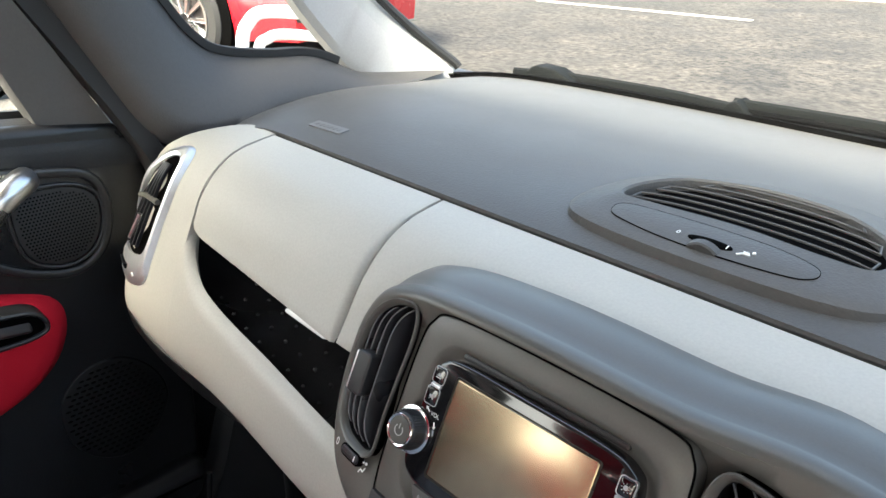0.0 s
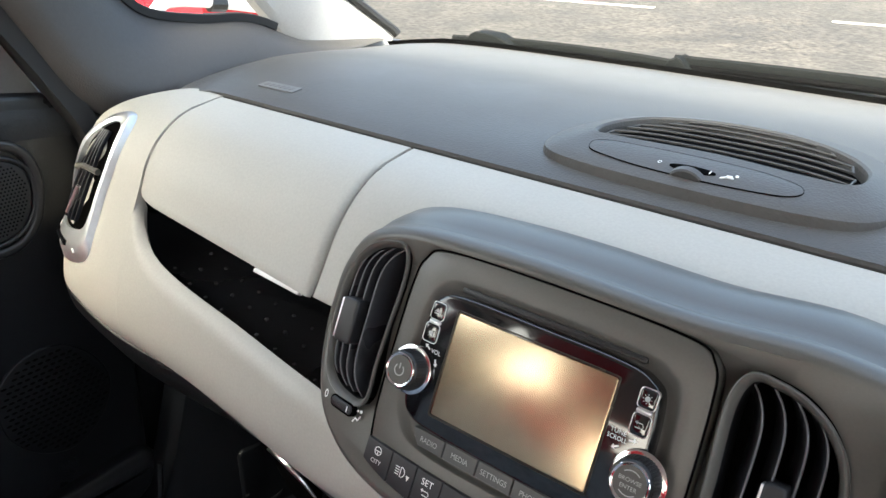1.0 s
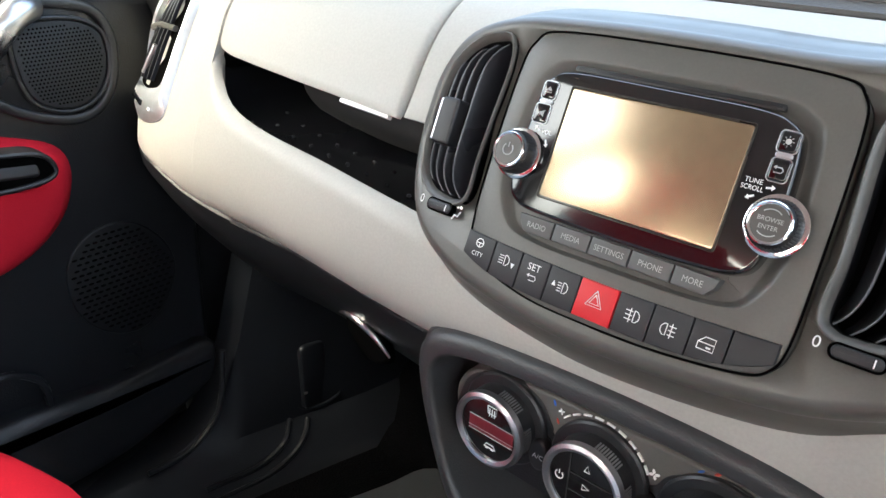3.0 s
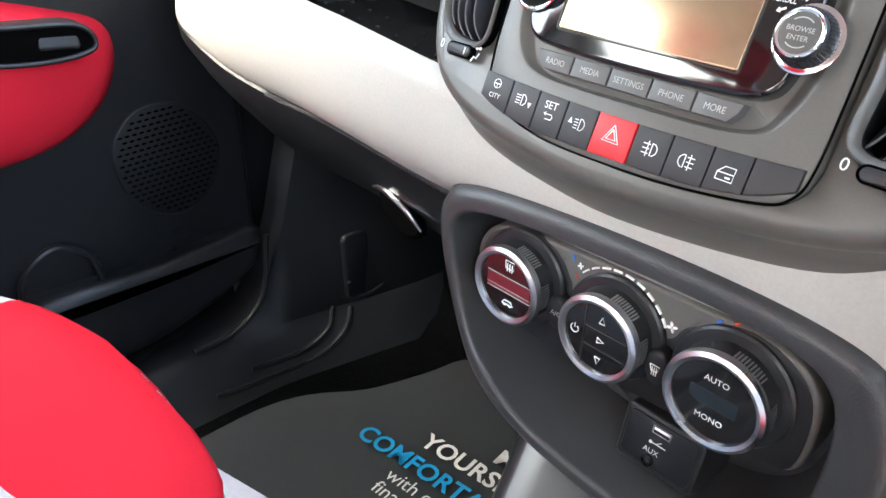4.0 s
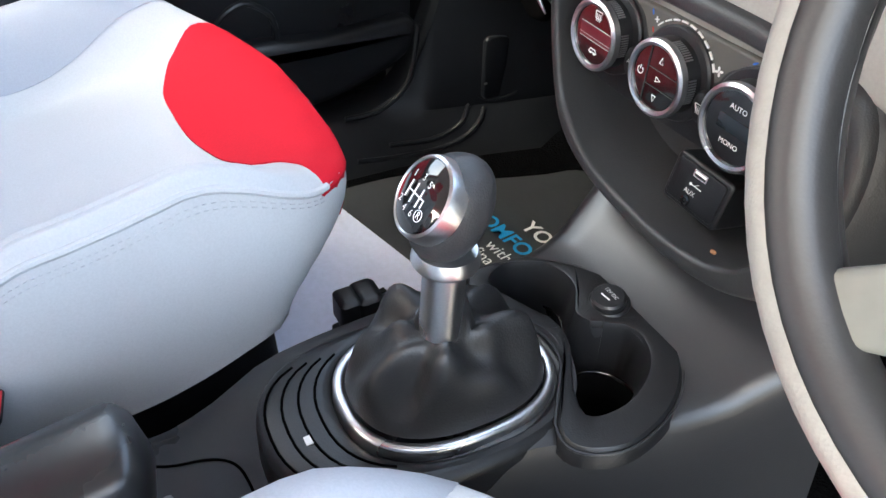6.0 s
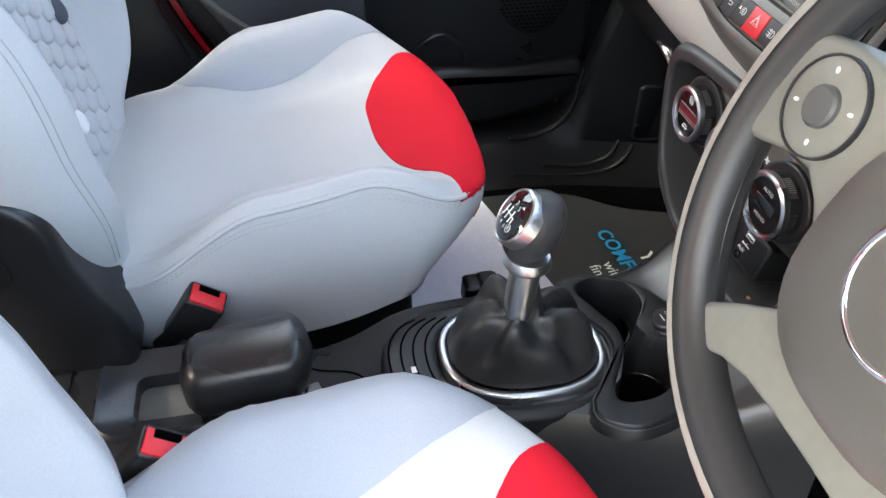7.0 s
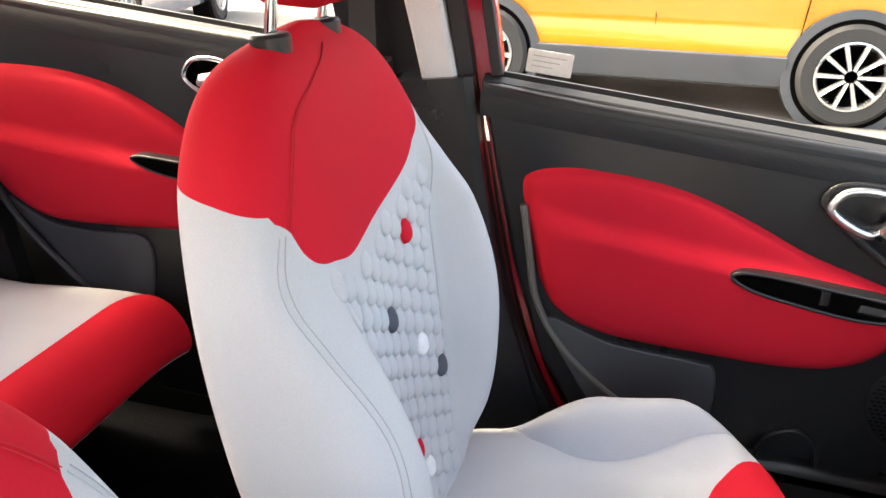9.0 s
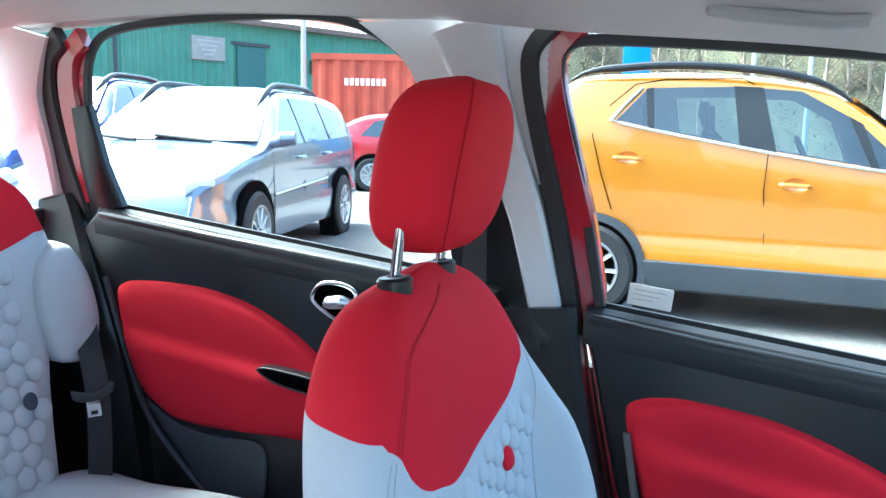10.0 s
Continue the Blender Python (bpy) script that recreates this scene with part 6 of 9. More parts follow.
        dp = 0.056 * max(w, 0.02) ** 0.8
        head.append([(-0.005 + hw2 * math.copysign(abs(math.cos(a)) ** 0.62, math.cos(a)), -0.842 + lean + dp * math.copysign(abs(math.sin(a)) ** 0.75, math.sin(a)) + 0.012 * math.sin(a) * (abs(math.cos(a)) ** 2), z) for a in [2 * math.pi * j / 64 for j in range(64)]])
    hr = link_mesh("headrest", *M(loft(head)), RED, seat, "red fabric headrest", sharp=80)
    for du in (0.62, 0.56):
        a = math.acos(du)
        link_mesh("seam", *M(tube([(h[int(a / (2 * math.pi) * 64)][0], h[int(a / (2 * math.pi) * 64)][1] + 0.001, h[int(a / (2 * math.pi) * 64)][2]) for h in head[1:-1]], 0.0006, 6)), REDTHREAD, hr)
    return seat


passenger = front_seat(False, (CX, -0.55, 0.32))
driver = front_seat(True, (0.392, -0.56, 0.32))
driver["label"] = "pale grey and red driver's seat beside the console"


# seat bases and height lever
for at, sx in (((CX, -0.50, 0.30), 1), ((0.375, -0.50, 0.30), -1)):
    bs = thing("seat_rails", "black steel seat rails and base under a front seat", "seat base", at, "seat bases")
    link_mesh("base_box", *block(at[0] - 0.17, -0.74, 0.33, at[0] + 0.17, -0.33, 0.50, 0.02), BLACK, bs)
    for u in (-0.16, 0.16):
        link_mesh("rail", *block(at[0] + u - 0.02, -0.80, 0.301, at[0] + u + 0.02, -0.22, 0.335, 0.006), BLACK, bs, "black seat rail")
sl = thing("seat_slide_lever", "black seat slide bar with an end grip", "lever", (-0.19, -0.25, 0.38))
link_mesh("bar", *tube([(-0.19, -0.34, 0.366), (-0.19, -0.25, 0.362)], 0.006, 10), mat("bare_steel", (0.3, 0.29, 0.27), 0.35, 1.0), sl)
link_mesh("grip", *block(-0.210, -0.236, 0.344, -0.166, -0.203, 0.428, 0.010), BLACK, sl)
link_mesh("grip_nose", *block(-0.206, -0.256, 0.388, -0.170, -0.228, 0.428, 0.008), BLACK, sl)
link_mesh("grip_foot", *block(-0.210, -0.258, 0.344, -0.166, -0.226, 0.372, 0.006), BLACK, sl)


# buckles
def buckle(at):
    b = thing("seat_belt_buckle", "black seat belt buckle with a red release button", "seat belt buckle", at, "belt buckles")
    pl = Plane(at, (0.08, 0.84, -0.54), (-0.93, 0.1, 0.25))
    link_mesh("housing", *slab(pl, rounded(-0.0215, -0.0150, 0.0215, 0.0150, 0.004), -0.075, 0.0, 0.004), BLACK, b)
    link_mesh("release_button", *slab(pl, [(-0.0185, -0.0125), (0.0185, -0.0125), (0.0185, 0.0100), (0.0120, 0.0100), (0.0120, 0.0025), (-0.0120, 0.0025), (-0.0120, 0.0100), (-0.0185, 0.0100)], -0.004, 0.0035, 0.0015), BUCKLE, b, "red release button")
    link_mesh("slot", *slab(pl, rounded(-0.0115, 0.0040, 0.0115, 0.0115, 0.001), -0.002, 0.0006, 0.0003), GAP_SHADE, b)
    link_mesh("stalk", *tube([pl(0, 0, -0.06), pl(-0.01, -0.005, -0.12)], 0.012, 10), BLACK, b)
    return b
buckle((-0.066, -0.572, 0.570))
buckle((0.154, -0.593, 0.612))

# rear bench
rb = thing("rear_bench", "rear bench with pale grey cushions and red front edges", "rear seat", (0, -1.6, 0.32))
def bench(x0, x1, name):
    rows = []
    n = 26
    for i in range(n + 1):
        x = x0 + (x1 - x0) * i / n
        e = min(i, n - i) / n * 2
        bul = (1 - (1 - min(e * 2.2, 1)) ** 2.2)
        sec = []
        for y, z in ((-1.30, 0.56), (-1.268, 0.58), (-1.266, 0.63), (-1.30, 0.688), (-1.36, 0.705), (-1.48, 0.700), (-1.60, 0.688), (-1.78, 0.675), (-1.80, 0.50)):
            sec.append((x, y, 0.46 + (z - 0.46) * (0.86 + 0.14 * bul)))
        rows.append([tuple(p) for p in spline(sec, 4, closed=False)])
    c = link_mesh(name, *loft(rows), SEAT, rb, "pale grey fabric rear cushion", sharp=80)
    fr = [[(x, y + 0.002, z + 0.0025) for x, y, z in r[: 4 * 3 + 4]] for r in rows]
    link_mesh("red_edge", *sheet([[(r[0][0], r[0][1] + 0.003, r[0][2])] + r for r in fr]), RED, c, "red front edge", sharp=80)
    return c
bench(-0.625, -0.02, "rear_cushion")
bench(-0.005, 0.62, "rear_cushion")
def rear_back(cxm, sx):
    """One half of the rear backrest; sx -1 has its side wing towards the passenger's door."""
    def rear_y(z):
        return -1.70 - 0.22 * (z - 0.54)
    EDGE_OUT = [(0.64, 0.235), (0.753, 0.250), (0.84, 0.262), (0.904, 0.275), (1.0, 0.300), (1.10, 0.335), (1.174, 0.325), (1.24, 0.29), (1.30, 0.20)]
    rows = []
    for k in range(31):
        z = 0.64 + 0.66 * k / 30
        w = curve_at(EDGE_OUT, z)
        inner = 0.255 * (1 - 0.30 * ease(1.12, 1.30, z))
        th = 0.13 * (1 - 0.75 * ease(1.18, 1.30, z))
        sec = []
        for a in [2 * math.pi * j / 72 for j in range(72)]:
            c, s = math.cos(a), math.sin(a)
            u = (w if c > 0 else inner) * math.copysign(abs(c) ** 0.35, c)
            sec.append((cxm + sx * u, rear_y(z) - th / 2 + th / 2 * math.copysign(abs(s) ** 0.6, s), z))
        rows.append(sec)
    def red_line(x):
        return 1.165 - 0.30 * max(0.28 - abs(x - cxm), 0) + 0.10 * max(0.12 - abs(x - cxm), 0)
    low = []
    for k in range(25):
        ring = []
        for j in range(72):
            zt = red_line(rows[24][j][0])
            z = 0.64 + (zt - 0.64) * k / 24
            q = (z - 0.64) / 0.66 * 30
            i = min(int(q), 29)
            p = np.array(rows[i][j]) * (1 - q + i) + np.array(rows[i + 1][j]) * (q - i)
            ring.append(tuple(p))
        low.append(ring)
    up = []
    for k in range(13):
        ring = []
        for j in range(72):
            z0 = low[-1][j][2]
            z = z0 + (1.30 - z0) * k / 12
            q = (z - 0.64) / 0.66 * 30
            i = min(int(q), 29)
            ring.append(tuple(np.array(rows[i][j]) * (1 - q + i) + np.array(rows[i + 1][j]) * (q - i)))
        up.append(ring)
    b = link_mesh("rear_backrest", *loft(low), SEAT, rb, "pale grey quilted rear backrest", sharp=80)
    link_mesh("red_top", *loft(up), RED, b, "red upper edge", sharp=80)
    # smooth side wing
    wing = spline([(0.275, 0.904), (0.318, 0.893), (0.358, 0.915), (0.380, 0.965), (0.382, 1.03), (0.372, 1.085), (0.345, 1.135), (0.305, 1.135), (0.258, 1.095), (0.244, 1.026), (0.255, 0.956)], 6)
    wr = []
    for q, h in ((1.0, -0.09), (1.0, -0.02), (0.97, 0.004), (0.90, 0.014), (0.75, 0.022), (0.5, 0.028), (0.2, 0.030), (0.02, 0.030)):
        wr.append([(cxm + sx * (0.32 + (u - 0.32) * q), rear_y(1.02 + (v - 1.02) * q) + h, 1.02 + (v - 1.02) * q) for u, v in wing])
    link_mesh("side_wing", *loft(wr), SEAT, b, "smooth pale grey side wing", sharp=80)
    qb = Bag()
    for j in range(13):
        z = 0.675 + j * 0.0385
        for i in range(13):
            x = cxm + (i - 6) * 0.042 + (0.021 if j % 2 else 0)
            u = sx * (x - cxm)
            lim = -0.026 + curve_at([(0.64, 0.215), (0.753, 0.232), (0.90, 0.25), (0.93, 0.238), (1.03, 0.222), (1.08, 0.232), (1.12, 0.27), (1.2, 0.28)], z)
            if u > lim or u < -0.225 or z + 0.022 > red_line(x):
                continue
            y0 = rear_y(z)
            qb.add(*loft([[(x + 0.0215 * q * math.cos(t), y0 - 0.0012 + 0.0078 * (1 - q * q) ** 0.5 * (1 - 0.40 * q * math.sin(t)) - 0.22 * 0.020 * q * math.sin(t), z + (0.0215 if math.sin(t) > 0 else 0.0265) * q * math.sin(t)) for t in [2 * math.pi * a / 14 for a in range(14)]] for q in (1.0, 0.9, 0.7, 0.4, 0.05)]))
    qb.put("quilting", SEAT, b, "quilted drop pattern", sharp=80)["kind"] = "stuff"
    link_mesh("dot_patch", *slab(Plane((cxm + sx * 0.182, rear_y(0.852) + 0.006, 0.852), (-1, 0, 0), (0, -0.22, 1)), oval(0, 0, 0.013, 0.018, 16), -0.004, 0.006, 0.003), GREYDOT, b, "slate dot")
rear_back(-0.302, -1)
rear_back(0.262, 1)
for x in (-0.34, 0.28):
    rh = []
    for k in range(17):
        t = -1 + 2 * k / 16
        w = max((1 - abs(t) ** 3.4) ** (1 / 2.2), 0.02)
        rh.append([(x + 0.12 * w * math.copysign(abs(math.cos(a)) ** 0.62, math.cos(a)), -1.90 + 0.045 * w * math.copysign(abs(math.sin(a)) ** 0.75, math.sin(a)), 1.40 + 0.085 * t) for a in [2 * math.pi * j / 40 for j in range(40)]])
    link_mesh("headrest", *loft(rh), RED, rb, "red rear headrest", sharp=80)

# rear seat belt hanging beside the bench
belt = thing("rear_seat_belt", "black rear seat belt with a chrome tongue", "seat belt", (-0.64, -1.8, 0.62))
fall = [tuple(p) for p in spline([(-0.690, -1.850, 1.04), (-0.622, -1.755, 0.93), (-0.579, -1.692, 0.86), (-0.575, -1.685, 0.76), (-0.575, -1.690, 0.66), (-0.580, -1.700, 0.56)], 6, closed=False)]
link_mesh("webbing", *tube(fall, 0.0025, 12, flat=9.0, up=(-0.70, 0.65, 0)), WEBBING, belt, "black woven webbing")
tongue_at = Plane((-0.564, -1.688, 0.850), (-0.70, 0.65, 0.06), (0.1, -0.1, 1))
GRIP = spline([(-0.040, 0.012), (-0.036, -0.002), (-0.020, -0.010), (0.0, -0.011), (0.020, -0.008), (0.036, 0.002), (0.041, 0.016), (0.036, 0.022), (0.026, 0.018), (0.014, 0.010), (0.0, 0.007), (-0.014, 0.008), (-0.028, 0.012), (-0.036, 0.016)], 4)
link_mesh("tongue_grip", *slab(tongue_at, GRIP, -0.004, 0.006, 0.003), mat("belt_grip_plastic", (0.022, 0.022, 0.024), 0.4, var=0.1), belt, "black moulded grip")
tongue = link_mesh("tongue", *rim(tongue_at, rounded(-0.013, -0.044, 0.013, -0.006, 0.002), rounded(-0.006, -0.038, 0.006, -0.031, 0.001), -0.001, 0.002, 0.0006), CHROME, belt, "chrome belt tongue")


# ---- doors, pillars, roof ----
XD = -0.705
dp = Plane((XD, 0, 0), (0, 1, 0), (0, 0, 1))


def dpl(outline):
    """Door outlines are given as (y, z)."""
    return [(y, z) for y, z in outline]


def door_card(name, outline, label):
    d = thing(name, label, "car door", (XD, sum(p[0] for p in outline) / len(outline), 0.4), "passenger side doors")
    o = dpl(outline)
    link_mesh("door_card", *slab(dp, o, -0.07, 0.0, 0.012, 4), DARK, d, "black grained inner panel")
    return d


def sill(y):
    return 1.088 + 0.0 + (-(y + 0.72)) * 0.105


front_door = door_card("front_passenger_door", [(0.09, 0.40), (0.10, 0.70), (0.10, 1.005), (-0.04, 1.022), (-0.30, 1.046), (-0.55, 1.070), (-0.745, 1.094), (-0.715, 0.95), (-0.68, 0.80), (-0.62, 0.62), (-0.52, 0.46), (-0.40, 0.38), (-0.1, 0.36)], "black front passenger door with a red fabric armrest panel")
rear_door = door_card("rear_passenger_door", [(-0.90, 1.112), (-1.15, 1.140), (-1.50, 1.172), (-1.80, 1.205), (-1.86, 1.15), (-1.80, 1.0), (-1.70, 0.84), (-1.60, 0.70), (-1.50, 0.58), (-1.40, 0.40), (-0.92, 0.38), (-0.90, 0.7)], "black rear passenger door with a red fabric armrest panel")


def puffed(outline, centre, height, material, parent, name, label, n=16, base=0.0, power=0.55, shelf=None):
    rows = [[dp(u, v, base - 0.01) for u, v in dpl(outline)]]
    cu, cv = centre
    for k in range(n + 1):
        q = k / n
        sc = 1 - q
        row = []
        for u, v in dpl(outline):
            pu, pv = cu + (u - cu) * sc, cv + (v - cv) * sc
            h = base + height * (1 - sc**2.2) ** power
            if shelf:
                h += 0.018 * ease(-0.012, 0.022, shelf(pu) - pv) * (1 - sc**6)
            row.append(dp(pu, pv, h))
        rows.append(row)
    return link_mesh(name, *loft(rows), material, parent, label, sharp=80)


RED_F = [tuple(p) for p in spline([(-0.668, 0.925), (-0.655, 0.955), (-0.60, 0.968), (-0.53, 0.966), (-0.45, 0.956), (-0.38, 0.937), (-0.30, 0.904), (-0.22, 0.866), (-0.13, 0.836), (-0.07, 0.812), (-0.056, 0.775), (-0.075, 0.725), (-0.12, 0.688), (-0.18, 0.671), (-0.27, 0.668), (-0.36, 0.672), (-0.45, 0.676), (-0.53, 0.686), (-0.59, 0.712), (-0.625, 0.76), (-0.645, 0.83)], 5)]
rp = puffed(RED_F, (-0.36, 0.80), 0.026, DOORRED, front_door, "red_panel", "padded red fabric panel", power=0.35, shelf=lambda y: 0.852 + (-0.32 - y) * 0.14)
rim_p = Plane((XD + 0.046, 0, 0), (0, 1, 0), (0, 0, 1))
AR = spline([(-0.335, 0.832), (-0.318, 0.846), (-0.25, 0.842), (-0.17, 0.832), (-0.108, 0.824), (-0.088, 0.806), (-0.096, 0.788), (-0.15, 0.785), (-0.23, 0.797), (-0.30, 0.812)], 5)
link_mesh("pull_recess", *rim(rim_p, dpl(AR), grown(dpl(AR), -0.006), -0.025, 0.004, 0.003), BLACK, front_door, "black pull recess with window switch")
# Filled nearly flush; the recess's shade is put into this black.
link_mesh("recess_well", *slab(rim_p, grown(dpl(AR), -0.005), -0.03, 0.0005, 0.002), GAP_SHADE, front_door)
link_mesh("pull_rib", *block(XD + 0.03, -0.205, 0.805, XD + 0.049, -0.190, 0.832, 0.003), BLACK, front_door)
link_mesh("window_switch", *slab(Plane((XD + 0.042, -0.128, 0.806), (0, 1, -0.12), (-0.3, 0, 1)), rounded(-0.022, -0.009, 0.022, 0.009, 0.004), -0.01, 0.006, 0.004), KEY, front_door, "grey window switch")
# lever in its chrome bowl, with the speaker round it
SPK = spline([(-0.225, 0.955), (-0.205, 0.985), (-0.15, 0.990), (-0.07, 0.978), (0.0, 0.962), (0.022, 0.92), (0.010, 0.86), (-0.03, 0.832), (-0.09, 0.845), (-0.15, 0.885), (-0.20, 0.925)], 6)
link_mesh("speaker_rim", *rim(dp, dpl(SPK), grown(dpl(SPK), -0.012), -0.01, 0.009, 0.004), BLACK, front_door, "black rounded speaker surround")
link_mesh("speaker_bed", *slab(dp, grown(dpl(SPK), -0.011), -0.01, 0.002, 0.001), DARK, front_door)
MESH = spline([(-0.085, 0.945), (-0.03, 0.948), (0.004, 0.93), (0.006, 0.89), (-0.012, 0.860), (-0.045, 0.85), (-0.08, 0.866), (-0.092, 0.905)], 6)
ms = mat("speaker_mesh", (0.012, 0.0125, 0.014), 0.5, var=0.2, grain=800, bump=0.6, spec=0.4)
link_mesh("speaker_mesh", *slab(dp, dpl(MESH), 0.0, 0.0055, 0.003), ms, front_door, "perforated speaker grille")
link_mesh("mesh_rim", *rim(dp, grown(dpl(MESH), 0.005), dpl(MESH), 0.0, 0.0075, 0.002), BLACK, front_door)
LEV = spline([(-0.215, 0.945), (-0.195, 0.978), (-0.15, 0.983), (-0.115, 0.968), (-0.118, 0.93), (-0.145, 0.905), (-0.185, 0.918)], 6)
link_mesh("lever_bowl", *rim(dp, dpl(LEV), grown(dpl(LEV), -0.013), 0.0, 0.016, 0.006), SATIN, front_door, "chrome door lever bowl")
link_mesh("bowl_well", *slab(dp, grown(dpl(LEV), -0.012), 0.0, 0.004, 0.001), DARK, front_door)
link_mesh("door_lever", *tube([tuple(p) for p in spline([(XD + 0.012, -0.128, 0.918), (XD + 0.026, -0.118, 0.938), (XD + 0.030, -0.100, 0.958), (XD + 0.020, -0.080, 0.966), (XD + 0.006, -0.068, 0.966)], 4, closed=False)], [0.007] + [0.016] * 15 + [0.006], 14), SATIN, front_door, "satin door lever")
EDGE_F = [tuple(p) for p in spline([(-0.664, 0.90), (-0.648, 0.81), (-0.636, 0.745), (-0.612, 0.690), (-0.577, 0.642), (-0.535, 0.602), (-0.48, 0.56), (-0.42, 0.53)], 5, closed=False)]
link_mesh("door_edge_trim", *tube([(XD + 0.006, y, z) for y, z in EDGE_F], 0.0065, 8), mat("light_edge_plastic", (0.11, 0.108, 0.10), 0.45, var=0.05), front_door, "pale grey edge moulding")
# lower panels
LOW_F = spline([(-0.61, 0.70), (-0.50, 0.668), (-0.36, 0.655), (-0.325, 0.64), (-0.320, 0.56), (-0.34, 0.47), (-0.40, 0.46), (-0.50, 0.52), (-0.57, 0.61)], 5)
link_mesh("lower_insert", *slab(dp, dpl(LOW_F), -0.004, 0.008, 0.005), mat("slate_trim_plastic", (0.04, 0.043, 0.05), 0.5, var=0.1, grain=500, bump=0.25), front_door)
LSP = spline([(-0.085, 0.66), (-0.05, 0.695), (0.0, 0.695), (0.04, 0.66), (0.055, 0.61), (0.03, 0.56), (-0.01, 0.538), (-0.055, 0.555), (-0.085, 0.60)], 6)
low_sp = link_mesh("low_speaker", *slab(dp, dpl(LSP), -0.004, 0.003, 0.003), mat("grille_black", (0.007, 0.0075, 0.009), 0.45, var=0.1, spec=0.3), front_door, "round lower speaker grille")
def inside(p, poly):
    """Whether a point of a plane lies within an outline."""
    odd = False
    for a, b in zip(poly, poly[1:] + poly[:1]):
        if (a[1] > p[1]) != (b[1] > p[1]) and p[0] < (b[0] - a[0]) * (p[1] - a[1]) / (b[1] - a[1]) + a[0]:
            odd = not odd
    return odd
for owner, outl, pu, pv, ru, rv, dd in ((low_sp, dpl(LSP), 0.0095, 0.0075, 0.0036, 0.0016, 0.0032), (front_door, dpl(MESH), 0.0042, 0.0042, 0.0012, 0.0012, 0.0057)):
    outl = [tuple(p) for p in outl]
    small = grown(outl, -0.006)
    us, vs = [p[0] for p in outl], [p[1] for p in outl]
    holes = Bag()
    for j in range(int((max(vs) - min(vs)) / pv) + 1):
        for i in range(int((max(us) - min(us)) / pu) + 2):
            c = (min(us) + (i + 0.5 * (j % 2)) * pu, min(vs) + j * pv)
            if inside(c, [tuple(p) for p in small]):
                holes.add(*loft([[dp(u, v, dd - 0.001) for u, v in oval(c[0], c[1], ru, rv, 8)], [dp(u, v, dd) for u, v in oval(c[0], c[1], ru, rv, 8)]]))
    holes.put("perforation", GAP_SHADE, owner)["kind"] = "stuff"
pocket = spline([(-0.60, 0.50), (-0.40, 0.492), (-0.20, 0.497), (-0.08, 0.486), (0.03, 0.490), (0.075, 0.490), (0.092, 0.465), (0.06, 0.42), (-0.1, 0.37), (-0.35, 0.38), (-0.50, 0.42)], 6)
link_mesh("door_pocket", *slab(dp, dpl(pocket), -0.002, 0.036, 0.024, 6), DARK, front_door, "black door pocket")
link_mesh("bottle_arch", *tube([tuple(p) for p in spline([(XD + 0.012, -0.238, 0.49), (XD + 0.018, -0.230, 0.535), (XD + 0.02, -0.19, 0.560), (XD + 0.018, -0.150, 0.535), (XD + 0.012, -0.142, 0.49)], 6, closed=False)], 0.005, 8), DARK, front_door)
# rear door furniture
RED_R = [tuple(p) for p in spline([(-1.756, 1.025), (-1.735, 1.050), (-1.688, 1.060), (-1.60, 1.063), (-1.50, 1.057), (-1.40, 1.034), (-1.31, 0.992), (-1.25, 0.952), (-1.18, 0.918), (-1.10, 0.89), (-1.06, 0.85), (-1.08, 0.80), (-1.16, 0.78), (-1.31, 0.776), (-1.45, 0.768), (-1.55, 0.767), (-1.62, 0.779), (-1.69, 0.825), (-1.725, 0.89), (-1.745, 0.955)], 5)]
puffed(RED_R, (-1.42, 0.88), 0.03, DOORRED, rear_door, "red_panel", "padded red fabric panel", power=0.35, shelf=lambda y: 0.925 + (-1.40 - y) * 0.10)
RP = Plane((XD + 0.046, 0, 0), (0, 1, 0), (0, 0, 1))
ARR = spline([(-1.362, 0.918), (-1.345, 0.930), (-1.25, 0.924), (-1.17, 0.912), (-1.155, 0.892), (-1.22, 0.887), (-1.31, 0.897)], 5)
link_mesh("pull_recess", *rim(RP, dpl(ARR), grown(dpl(ARR), -0.005), -0.02, 0.004, 0.003), BLACK, rear_door)
# Near-black fill carries the shade of the pull recess.
link_mesh("recess_well", *slab(RP, grown(dpl(ARR), -0.003), -0.02, 0.003, 0.002), GAP_SHADE, rear_door)
LVR = [(y - 1.048, z + 0.122) for y, z in LEV]
link_mesh("lever_bowl", *rim(dp, dpl(LVR), grown(dpl(LVR), -0.009), 0.0, 0.020, 0.005), CHROME, rear_door, "chrome door lever bowl")
link_mesh("bowl_well", *slab(dp, grown(dpl(LVR), -0.008), 0.0, 0.005, 0.001), GAP_SHADE, rear_door)
link_mesh("door_lever", *tube([(XD + 0.010, -1.232, 1.058), (XD + 0.026, -1.215, 1.066), (XD + 0.028, -1.190, 1.070), (XD + 0.014, -1.172, 1.066)], [0.007, 0.012, 0.013, 0.008], 14), SATIN, rear_door, "satin door lever")
LOW_R = spline([(-1.685, 0.800), (-1.60, 0.760), (-1.50, 0.750), (-1.388, 0.750), (-1.376, 0.675), (-1.40, 0.60), (-1.48, 0.58), (-1.56, 0.66)], 5)
link_mesh("lower_insert", *slab(dp, dpl(LOW_R), -0.004, 0.008, 0.005), mat("slate_trim_plastic", (0.04, 0.043, 0.05), 0.5, var=0.1, grain=500, bump=0.25), rear_door)
